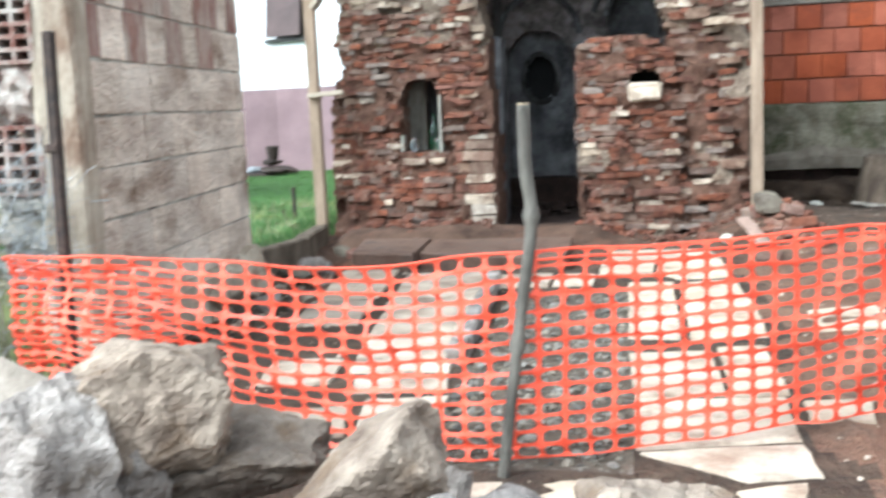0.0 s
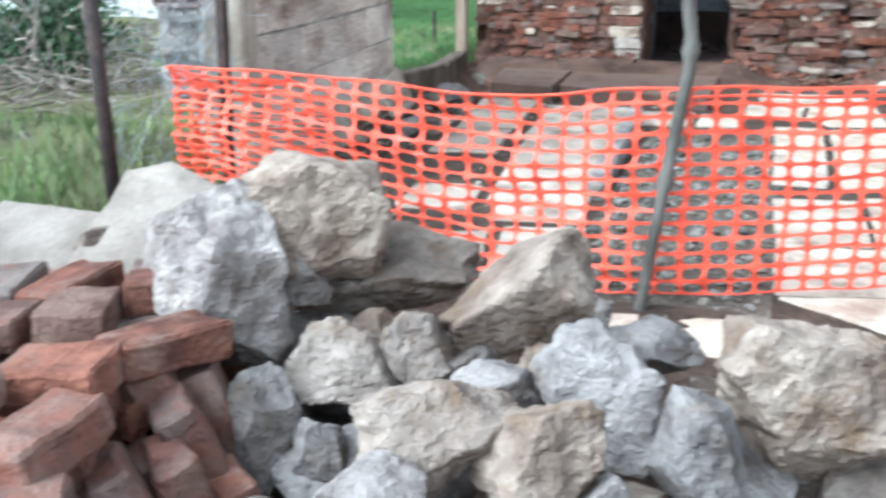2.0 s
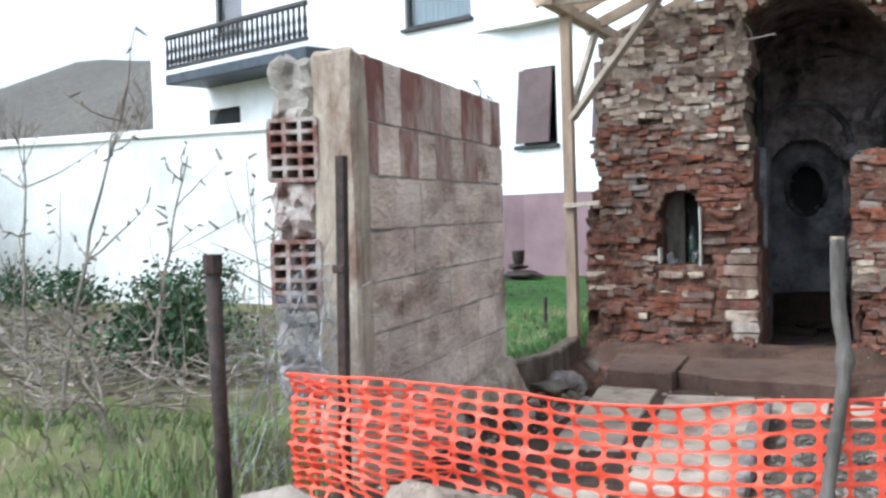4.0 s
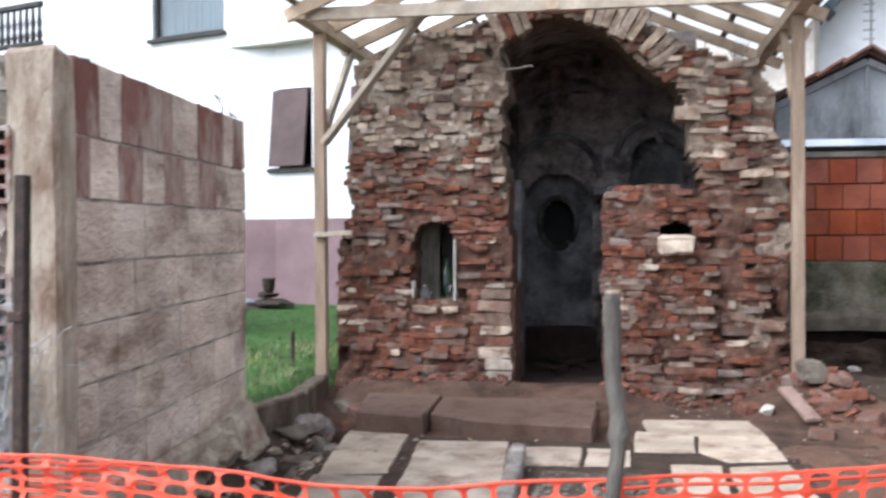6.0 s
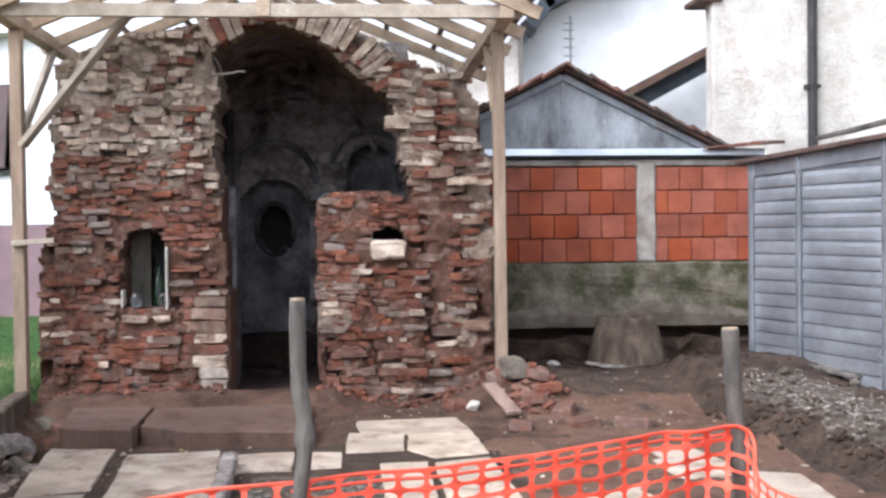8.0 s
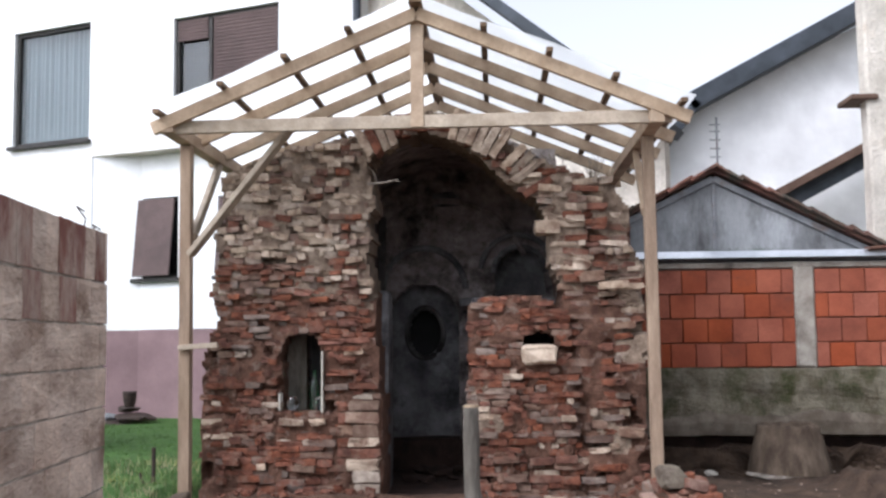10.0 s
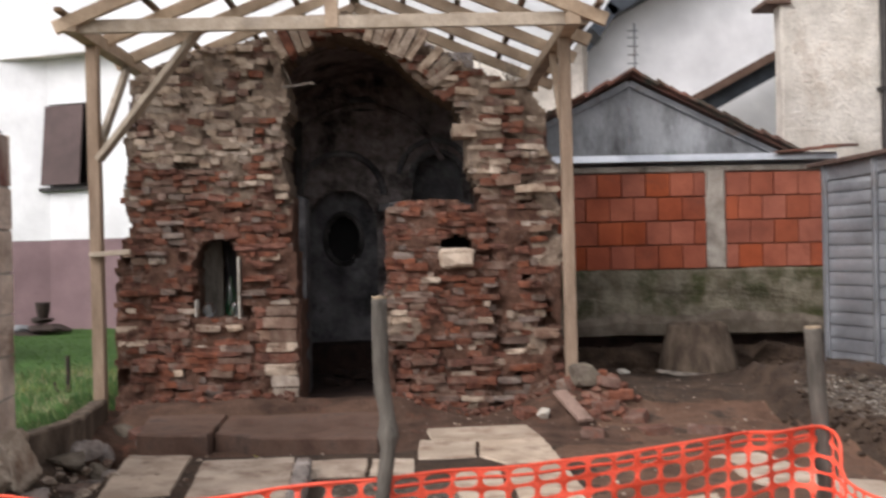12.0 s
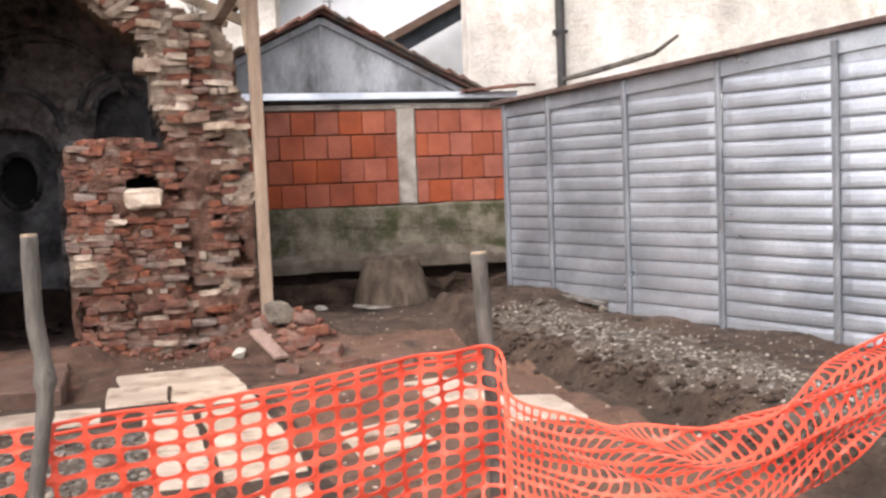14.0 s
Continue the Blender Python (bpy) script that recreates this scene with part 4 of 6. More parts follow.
ob_me = bpy.data.meshes.new("clay_block")
block((0.232, 0.2, 0.228), (0, 0, 0), None, 0.004, rough=0.004, cuts=1).to_mesh(ob_me)
ob_me.materials.append(M_ORANGE)
half_me = bpy.data.meshes.new("clay_block")
block((0.116, 0.2, 0.231), (0, 0, 0), None, 0.006).to_mesh(half_me)
half_me.materials.append(M_ORANGE)
for r in range(4):
    z = 1.05 + 0.119 + r * 0.238
    for lo, hi, first in ((1.72, 3.25, 0.12 if r % 2 else 0.0), (3.45, 4.75, 0.12 if r % 2 == 0 else 0.0)):
        x = hi if lo < 2 else lo
        sgn = -1 if lo < 2 else 1
        if first:
            ob = new("clay_block", half_me)
            ob.parent, ob.matrix_basis = back, pose(x + sgn * 0.06, WY + 0.09, z)
            x += sgn * 0.12
        while (x - 0.2 > lo) if sgn < 0 else (x + 0.2 < hi):
            ob = new("clay_block", ob_me)
            ob.parent, ob.matrix_basis = back, pose(x + sgn * 0.12, WY + 0.09 + rngb.uniform(-0.006, 0.006), z)
            x += sgn * 0.24

# ---------------------------------------------------------------- metal shed
SP, SU = Vector((4.05, 9.69, 0)), Vector((0.755, -2.67, 0)).normalized()
shed_turn = Matrix.Rotation(math.atan2(SU.y, SU.x), 4, "Z")


def shed_pose(u, d, z):
    """u along the shed's front from its second post, d behind its face."""
    return Matrix.Translation(SP + SU * u + Vector((-SU.y, SU.x, 0)) * d + Vector((0, 0, z))) @ shed_turn


shed = thing("metal_shed", "low shed clad in ribbed galvanised steel", "shed")
posts = [-0.64, -0.03, 0.9, 1.84, 2.78, 3.72, 4.66, 5.6]


def rib_panel(w, z0, z1, pitch=0.111):
    """Sheet pressed into lapped horizontal ribs, counted down from the top, with flat margins at both ends."""
    bm = bmesh.new()
    prof, z = [(0.0, z1 + 0.12)], z1
    while z > z0:
        prof += [(0.0, z), (-0.01, z - 0.01), (-0.017, z - 0.036), (-0.021, z - 0.072), (-0.021, z - pitch + 0.014), (-0.016, z - pitch + 0.005), (-0.004, z - pitch + 0.001)]
        z -= pitch
    cols = [(-w / 2, 0.55), (-w / 2 + 0.05, 0.75), (-w / 2 + 0.1, 1.0), (0, 1.06), (w / 2 - 0.1, 1.0), (w / 2 - 0.05, 0.75), (w / 2, 0.55)]
    rows_of = [[bm.verts.new((x, y * k, zz)) for x, k in cols] for y, zz in prof]
    for r0, r1 in zip(rows_of, rows_of[1:]):
        for i in range(len(cols) - 1):
            bm.faces.new((r1[i], r1[i + 1], r0[i + 1], r0[i]))
    return bm


for k, (u0, u1) in enumerate(zip(posts, posts[1:])):
    w = u1 - u0
    p = part("panel", rib_panel(w, 0.26 - 0.025 * k, 1.815 if k < 2 else 1.83 if k < 3 else 1.91), M_ZINC, shed)
    p.matrix_basis = shed_pose((u0 + u1) / 2, 0, 0) @ pose(0, 0, 0, 0, 0.35 if k % 2 else -0.25)
    p.modifiers.new("thick", "SOLIDIFY").thickness = 0.003
    part("foot_strip", block((w, 0.03, 0.12), (0, 0, 0), None, 0.004, rough=0.004, cuts=2), M_RUST, shed, "rusted sheet foot").matrix_basis = shed_pose((u0 + u1) / 2, 0.012, 0.21 - 0.025 * k)
for k, u in enumerate(posts):
    part("post", block((0.04, 0.03, 2.0), (0, 0, 0), None, 0.004), M_ZINC_DARK, shed).matrix_basis = shed_pose(u, -0.035, 0.97 + 0.02 * k)
part("fascia", block((6.4, 0.03, 0.14), (0, 0, 0), pose(0, 0, 0, 0, -2.6, 0), 0.004), M_ZINC, shed, "plain top strip").matrix_basis = shed_pose(2.5, -0.01, 2.02)
part("end_panel", rib_panel(1.2, 0.2, 1.8), M_ZINC, shed).matrix_basis = Matrix.Translation(SP + SU * -0.64) @ shed_turn @ pose(0, 0.6, 0, 0, 0, -90)
part("roof", block((6.8, 3.0, 0.04), (0, 0, 0), pose(0, 0, 0, 4, -2.6, 0), 0.006), M_RUST, shed, "rusty roof sheet").matrix_basis = shed_pose(2.6, 1.4, 2.2)
tagged(part("fallen_branch", tube([shed_pose(u, 0.05, z).translation for u, z in ((0.1, 2.08), (0.5, 2.11), (0.95, 2.15), (1.15, 2.17), (1.4, 2.27))], [0.022, 0.025, 0.022, 0.02, 0.012], 7, jitter=0.15), M_BARK), "bare grey branch lying on the shed roof edge", "branch")

# ---------------------------------------------------------------- gabled outbuilding behind the back wall
gb = thing("outbuilding", "small gabled building in stained grey render", "building")
part("gable_wall", prism([(1.2, 0.0), (4.25, 0.0), (4.25, 2.2), (2.62, 3.0), (1.2, 2.3)], 12.35, 12.6), M_GABLE, gb)
part("side_wall", block((0.2, 4, 2.2), (4.15, 14.5, 1.1)), M_GABLE, gb)
for (x0, z0), (x1, z1) in (((2.62, 3.06), (4.5, 2.13)), ((2.62, 3.06), (0.9, 2.2))):
    part("roof_slope", beam(((x0 + x1) / 2, 12.25, (z0 + z1) / 2), ((x0 + x1) / 2, 16.5, (z0 + z1) / 2), math.hypot(x1 - x0, z1 - z0), 0.03, 0, (math.sin(math.atan2(z0 - z1, x1 - x0)), 0, math.cos(math.atan2(z0 - z1, x1 - x0)))), M_TILE, gb)
    n = 14
    for k in range(n):
        f = (k + 0.5) / n
        ob = part("verge_tile", block((0.19, 0.42, 0.035), (0, 0, 0), None, 0.008, rough=0.006, cuts=1), M_TILE, gb)
        a = math.degrees(math.atan2(z0 - z1, x1 - x0))
        ob.matrix_basis = Matrix.Translation((x0 + (x1 - x0) * f, 12.38, z0 + (z1 - z0) * f + 0.03 + random.uniform(-0.006, 0.012))) @ pose(0, 0, 0, 0, a + random.uniform(-3, 3) + (5 if x1 > x0 else -5), random.uniform(-4, 4))
part("gable_frame", beam((2.62, 12.33, 2.98), (4.2, 12.33, 2.2), 0.03, 0.07), M_ZINC_DARK, gb)
part("gable_frame", beam((2.62, 12.33, 2.98), (1.2, 12.33, 2.28), 0.03, 0.07), M_ZINC_DARK, gb)
part("gable_joint", beam((2.62, 12.34, 2.1), (2.62, 12.34, 2.95), 0.03, 0.02, 0.002, (0, 1, 0)), M_ZINC_DARK, gb)

# ---------------------------------------------------------------- houses round about
patchy = thing("plastered_house", "old house wall with patchy cream plaster", "house")
part("wall", block((9.0, 0.25, 8.0), (9.04, 13.33, 2.0), None, 0.02, rough=0.02, cuts=8), M_PATCHY, patchy)
part("eave_board", block((0.3, 0.5, 0.06), (4.5, 13.4, 4.0), None, 0.01), M_BROWN, patchy)
part("downpipe", tube([(5.7, 13.15, z) for z in (0.3, 2.0, 4.0, 6.0)], 0.055, 10), M_FRAME, patchy, "dark brown downpipe", smooth=True)
part("pipe_bracket", block((0.16, 0.12, 0.04), (5.7, 13.16, 3.0)), M_FRAME, patchy)

right_house = thing("white_gabled_house", "white rendered house with dark roof edge", "house")
part("wall", prism([(2.6, 0), (16, 0), (16, 11.4), (7.1, 6.95), (3.6, 5.25), (3.2, 4.5)], 20.0, 20.3), M_WHITE, right_house)
part("roof_edge", beam((3.0, 19.7, 4.35), (3.85, 19.7, 5.45), 0.6, 0.3, 0.01), M_ROOF_DARK, right_house, "dark slate-blue roof edge")
part("roof_edge", beam((3.75, 19.7, 5.38), (12, 19.7, 9.75), 0.6, 0.32, 0.01), M_ROOF_DARK, right_house, "dark slate-blue roof edge")
part("lower_roof_edge", beam((5.1, 19.2, 3.72), (9.0, 19.2, 5.75), 0.6, 0.14, 0.01), M_BROWN, right_house, "brown lower roof edge")
part("lower_roof_edge", beam((5.2, 19.3, 3.55), (9.0, 19.3, 5.55), 0.4, 0.26, 0.01), M_ROOF_DARK, right_house)
for zz in (4.45, 4.6, 4.75, 4.9, 5.02):
    part("antenna_rod", beam((4.12, 19.6, zz), (4.3, 19.6, zz), 0.02, 0.02, 0), M_ZINC_DARK, right_house)
part("antenna_mast", beam((4.24, 19.6, 4.3), (4.24, 19.6, 5.15), 0.03, 0.03, 0, (0, 1, 0)), M_ZINC_DARK, right_house)
far_house = thing("red_roofed_house", "distant white house with red tiled roof", "house")
part("wall", block((5, 3, 5), (1.2, 27.5, 2.0)), M_WHITE, far_house)
part("roof", prism([(-1.8, 4.3), (4.2, 4.3), (1.2, 6.6)], 25.6, 29.4), M_TILE_LOT, far_house)
part("roof_slope", prism([(-1.8, 4.35), (4.3, 4.35), (4.3, 4.75), (-1.8, 4.75)], 25.3, 25.7), M_TILE_LOT, far_house)

# big white house behind the lawn
HP, HU = Vector((-4.6, 17.0, 0)), Vector((0.934, -0.358, 0)).normalized()
house_turn = Matrix.Rotation(math.atan2(HU.y, HU.x), 4, "Z")
house = thing("white_house", "large white two-storey house with plum plinth", "house")
house.matrix_basis = Matrix.Translation(HP) @ house_turn


def hole_wall(u0, u1, z0, z1, d0, d1, holes):
    """A wall between u0 and u1 with square openings cut right through it."""
    us = sorted({u0, u1, *[h[0] for h in holes], *[h[1] for h in holes]})
    zs = sorted({z0, z1, *[h[2] for h in holes], *[h[3] for h in holes]})
    solid = {(i, j) for i in range(len(us) - 1) for j in range(len(zs) - 1)
             if not any(h[0] < (us[i] + us[i + 1]) / 2 < h[1] and h[2] < (zs[j] + zs[j + 1]) / 2 < h[3] for h in holes)}
    bm = bmesh.new()
    for i, j in solid:
        a, b, c, e = us[i], us[i + 1], zs[j], zs[j + 1]
        for d, flip in ((d0, False), (d1, True)):
            ring = [bm.verts.new((a, d, c)), bm.verts.new((b, d, c)), bm.verts.new((b, d, e)), bm.verts.new((a, d, e))]
            bm.faces.new(ring[::-1] if flip else ring)
        for (di, dj), q in (((-1, 0), ((a, c), (a, e))), ((1, 0), ((b, e), (b, c))), ((0, -1), ((b, c), (a, c))), ((0, 1), ((a, e), (b, e)))):
            if (i + di, j + dj) not in solid:
                (p, r), (s, t) = q
                bm.faces.new([bm.verts.new((p, d0, r)), bm.verts.new((s, d0, t)), bm.verts.new((s, d1, t)), bm.verts.new((p, d1, r))])
    bmesh.ops.remove_doubles(bm, verts=bm.verts, dist=0.0005)
    return bm


def house_window(u0, u1, z0, z1, d, fill, split=None, shutter=0.0, open_sash=False):
    win = part("window", block((u1 - u0 + 0.1, 0.12, 0.06), ((u0 + u1) / 2, d - 0.03, z0 - 0.03), None, 0.006), M_FRAME, house)
    for a in (u0 + 0.03, u1 - 0.03) + ((split,) if split else ()):
        part("frame", block((0.06, 0.08, z1 - z0), (a, d + 0.1, (z0 + z1) / 2), None, 0.004), M_FRAME, win)
    for zz in (z0 + 0.03, z1 - 0.03):
        part("frame", block((u1 - u0, 0.08, 0.06), ((u0 + u1) / 2, d + 0.1, zz), None, 0.004), M_FRAME, win)
    part("pane", block((u1 - u0 - 0.1, 0.01, z1 - z0 - 0.1), ((u0 + u1) / 2, d + 0.12, (z0 + z1) / 2)), M_WINDOW, win).visible_shadow = False
    if fill is M_CURTAIN:
        drape = bmesh.new()
        edge = [[drape.verts.new((u0 + (u1 - u0) * k / 96, d + 0.24 + 0.03 * math.sin(k * 1.05) + 0.015 * math.sin(k * 0.37), zz)) for k in range(97)] for zz in (z0, z1)]
        for k in range(96):
            drape.faces.new((edge[0][k], edge[0][k + 1], edge[1][k + 1], edge[1][k]))
        part("curtain", drape, fill, win, "pleated blue-grey curtain")
    else:
        # a near-black fill here paints the shade of the unlit room
        part("blind", block((u1 - u0, 0.02, z1 - z0), ((u0 + u1) / 2, d + 0.24, (z0 + z1) / 2)), fill, win)
    return win


UP = [(-3.2, -1.58, 4.58, 6.5), (0.08, 1.97, 5.03, 6.32), (-9.2, -8.2, 5.3, 6.9)]
LOWW = [(-0.8, 0.0, 2.34, 3.6), (0.74, 1.6, 2.34, 3.55)]
part("upper_wall", hole_wall(-12, 3.3, 4.3, 9.0, 0, 0.3, UP), M_WHITE, house)
part("lower_wall", hole_wall(-12, -1.5, 1.54, 4.3, 0.002, 0.3, [(-9.6, -8.4, 1.8, 3.7)]), M_WHITE, house)
part("recessed_wall", hole_wall(-0.75, 3.3, 1.54, 4.3, 0.25, 0.5, LOWW), M_WHITE, house)
part("splayed_wall", beam((-1.52, 0.15, 2.92), (-0.74, 0.4, 2.92), 0.3, 2.76, 0), M_WHITE, house)
part("splayed_plinth", beam((-1.52, 0.158, 0.6), (-0.74, 0.408, 0.6), 0.3, 1.9, 0), M_PLUM, house, "dull plum painted plinth")
part("plinth_wall", block((2.25, 0.3, 1.9), (-2.625, 0.16, 0.6)), M_PLUM, house, "dull plum painted plinth")
part("plinth_wall", block((4.05, 0.3, 1.9), (1.275, 0.4, 0.6)), M_PLUM, house, "dull plum painted plinth")
part("plinth_wall", block((8.25, 0.3, 1.9), (-7.875, 0.16, 0.6)), M_CREAM, house)
part("soffit", prism([(-1.5, 4.285), (3.3, 4.285), (3.3, 4.4), (-1.5, 4.4)], 0.012, 0.6), M_PATCHY, house, "shaded underside of the upper storey")
house_window(*UP[0], 0.0, M_CURTAIN)
w = house_window(*UP[1], 0.0, M_SHADE, 0.72)
for a, b, c in ((0.78, 1.92, 5.06), (0.12, 0.68, 5.95)):
    for k in range(int((6.28 - c) / 0.055)):
        part("shutter_slat", block((b - a, 0.025, 0.052), ((a + b) / 2, 0.06, c + 0.03 + k * 0.055), None, 0.006), M_SHUTTER, w)
house_window(*UP[2], 0.0, M_SHUTTER)
for u0, u1, z0, z1 in LOWW:
    w = house_window(u0, u1, z0, z1, 0.25, M_SHADE)
    part("shutter", block((u1 - u0 - 0.1, 0.03, z1 - z0 - 0.05), ((u0 + u1) / 2, 0.16, (z0 + z1) / 2), pose(0, 0, 0, -6), 0.006), M_SHUTTER, w, "brown tilted shutter")
# added near-black panel that paints the rooms' darkness
part("house_back", block((15.3, 0.2, 9), (-4.35, 1.6, 4.4)), M_SHADE, house)
part("side_wing_wall", prism([(3.3, 0), (7.5, 0), (7.5, 4.0), (6.3, 4.75), (4.86, 5.95), (3.3, 7.3)], 0.3, 0.6), M_PATCHY, house)
part("wing_eave", beam((7.7, -0.1, 3.85), (3.3, -0.1, 7.5), 0.9, 0.14, 0.01), M_ROOF_DARK, house, "dark sloping eave")
part("corner_pipe", tube([(3.3, -0.05, z) for z in (0, 3, 6, 9)], 0.06, 8), M_ROOF_DARK, house, smooth=True)
part("roof", block((16, 4, 0.3), (-4.3, 0.8, 9.1), None, 0.02), M_ROOF_DARK, house)
balcony = part("balcony", block((4.9, 1.1, 0.22), (-7.2, -0.5, 4.3), None, 0.02), M_ROOF_DARK, house, "dark balcony with turned balusters")
part("rail", block((4.9, 0.1, 0.1), (-7.2, -1.0, 5.2), None, 0.02), M_FRAME, balcony)
part("rail", block((4.9, 0.08, 0.08), (-7.2, -1.0, 4.55), None, 0.02), M_FRAME, balcony)
for k in range(30):
    u = -9.6 + k * 0.165
    part("baluster", tube([(u, -1.0, z) for z in (4.55, 4.68, 4.78, 4.9, 5.02, 5.18)], [0.025, 0.05, 0.028, 0.045, 0.028, 0.03], 8), M_FRAME, balcony, smooth=True)
# solid near-black fill: the opening's shade is put into its colour
part("arched_opening", prism(arched(-9.0, 0.6, 3.2, 1.8, 12), 0.1, 0.35), M_SHADE, house)

# garden wall and far backdrop
gw = thing("garden_wall", "long cream rendered garden wall", "wall", kind="structure")
part("wall", block((7.4, 0.22, 2.5), (-8.2, 12.1, 1.1), None, 0.01, rough=0.01, cuts=5), M_CREAM, gw)
part("coping", block((7.5, 0.3, 0.12), (-8.2, 12.1, 2.4), None, 0.02, rough=0.01, cuts=5), M_CREAM, gw)
part("return_wall", block((0.22, 9.0, 2.5), (-11.9, 7.6, 1.1), None, 0.01), M_CREAM, gw)
part("return_coping", block((0.3, 9.0, 0.12), (-11.9, 7.6, 2.4), None, 0.02), M_CREAM, gw)

# roof tiles left on the wall corner, bent wire on the wall head
for k in range(4):
    ob = part("cap_tile", block((0.2, 0.3, 0.03), (0, 0, 0), None, 0.008, rough=0.006, cuts=1, seed=k), M_TILE, back)
    ob.matrix_basis = pose(4.05 + 0.16 * k, 11.75 - 0.05 * k, 2.19 + 0.012 * k, 4, -4, 8 * k - 10)
wires = bmesh.new()
for k, (du, dz, lean) in enumerate(((2.5, 0.24, -0.12), (2.56, 0.14, 0.16), (2.62, 0.1, 0.22), (2.5, 0.1, -0.05))):
    a = wall_pose(du, 0.1, 1.99).translation
    b = wall_pose(du + lean, 0.1, 2.0 + 0.75 * dz).translation
    tube([a, a.lerp(b, 0.5) + Vector((0.03, 0.02, 0.03)), b, b + Vector((0.04, 0.03, -0.03))], 0.005, 5, wires)
tagged(part("bent_wire", wires, M_IRON), "bent reinforcing wires sticking out of the wall head", "wire")

# ---------------------------------------------------------------- paving
STEPS = [[(-1.55, 8.7), (-1.05, 8.56), (-1.1, 9.97), (-1.74, 9.97)], [(-1.04, 8.78), (-0.86, 8.66), (-0.66, 8.52), (-0.35, 8.47), (0.1, 8.42), (0.12, 9.97), (-1.09, 9.97)]]
for k, o in enumerate(STEPS):
    tagged(part("threshold_slab", flag(o, 0.08 - 0.012 * k, 0.26, k, 0.026), M_STONE_DARK), "worn earthy stone step before the doorway", "step", "threshold slabs")
FLAGS = [[(-1.5, 8.3), (-1.08, 8.22), (-0.98, 7.2), (-1.35, 7.1)], [(-0.97, 8.02), (-0.41, 8.08), (-0.31, 6.95), (-0.86, 6.92)],
         [(-0.85, 6.9), (-0.31, 6.93), (-0.25, 6.1), (-0.76, 6.05)], [(-0.75, 6.02), (-0.25, 6.08), (-0.21, 5.42), (-0.67, 5.38)],
         [(-1.36, 7.06), (-0.99, 7.1), (-0.9, 6.4), (-1.28, 6.36)], [(-0.62, 5.3), (-0.2, 5.36), (-0.16, 5.12), (-0.56, 5.06)],
         [(-0.9, 4.78), (-0.52, 4.86), (-0.44, 4.5), (-0.8, 4.46)], [(-0.48, 4.95), (-0.14, 5.02), (-0.1, 4.5), (-0.4, 4.45)],
         [(-1.1, 5.6), (-0.75, 5.62), (-0.7, 5.2), (-1.02, 5.15)],
         [(0.42, 9.0), (1.15, 9.05), (1.2, 8.62), (0.78, 8.5), (0.45, 8.6)], [(0.77, 8.47), (1.2, 8.58), (1.23, 7.85), (0.9, 7.75), (0.74, 8.0)],
         [(0.37, 8.58), (0.74, 8.47), (0.72, 7.99), (0.36, 7.96)], [(-0.38, 7.95), (0.05, 7.98), (0.06, 7.52), (-0.34, 7.5)], [(0.08, 7.97), (0.34, 7.94), (0.34, 7.56), (0.08, 7.54)],
         [(0.56, 7.6), (0.84, 7.62), (0.83, 6.75), (0.57, 6.8)], [(0.57, 6.75), (0.83, 6.7), (0.82, 6.05), (0.57, 6.08)], [(0.88, 7.6), (1.22, 7.72), (1.26, 6.6), (1.24, 6.12), (0.87, 6.03)],
         [(0.58, 5.75), (0.95, 5.8), (0.96, 5.1), (0.6, 5.05)], [(0.98, 5.86), (1.2, 5.9), (1.2, 5.1), (0.98, 5.08)], [(0.6, 5.0), (1.18, 5.05), (1.17, 4.55), (0.61, 4.42)],
         [(0.62, 4.38), (1.17, 4.5), (1.18, 4.2), (0.95, 4.15)], [(0.9, 4.05), (1.12, 4.14), (1.1, 4.0), (0.93, 3.98)], [(0.84, 3.96), (1.08, 3.94), (1.14, 3.68), (0.88, 3.64)],
         [(0.9, 3.58), (1.3, 3.6), (1.35, 3.2), (0.95, 3.25)], [(0.28, 4.08), (0.58, 4.12), (0.55, 3.78), (0.3, 3.8)], [(-0.02, 4.05), (0.2, 4.06), (0.22, 3.85), (0.0, 3.85)],
         [(1.24, 5.0), (1.5, 5.05), (1.45, 4.75), (1.22, 4.75)], [(2.1, 7.8), (2.45, 7.9), (2.6, 7.2), (2.2, 7.05)], [(2.5, 7.2), (2.85, 7.05), (2.8, 6.5), (2.4, 6.6)], [(1.5, 6.7), (1.95, 6.9), (1.9, 6.3), (1.5, 6.25)]]
for k, o in enumerate(FLAGS):
    cx, cy = sum(p[0] for p in o) / len(o), sum(p[1] for p in o) / len(o)
    tagged(part("paving_slab", flag(o, 0.02 + 0.008 * noise.noise(Vector((cx * 3, cy * 3, 0))), 0.12, k * 3.1), M_SLAB_TAN if cx < 0.02 else M_SLAB), "pale flat stone slab bedded in the earth", "slab", "excavated paving slabs")
for k in range(9):
    a = Vector((-0.3 + 0.012 * k, 7.55 - 0.24 * k, 0.02))
    tagged(part("edging_stone", block((0.09, 0.22, 0.16), a, pose(0, 0, 0, 0, 0, 4 + random.uniform(-4, 4)), 0.012, rough=0.015, cuts=2, seed=k), M_ROCK), "narrow grey edging stone beside the pebble bed", "stone", "edging stones")
# pebbles
bm = bmesh.new()
rp = random.Random(8)
base = [boulder(300 + k, (1, 0.8, 0.6), 1, 6) for k in range(6)]
base_me = []
for b in base:
    me = bpy.data.meshes.new("p")
    b.to_mesh(me)
    base_me.append(me)


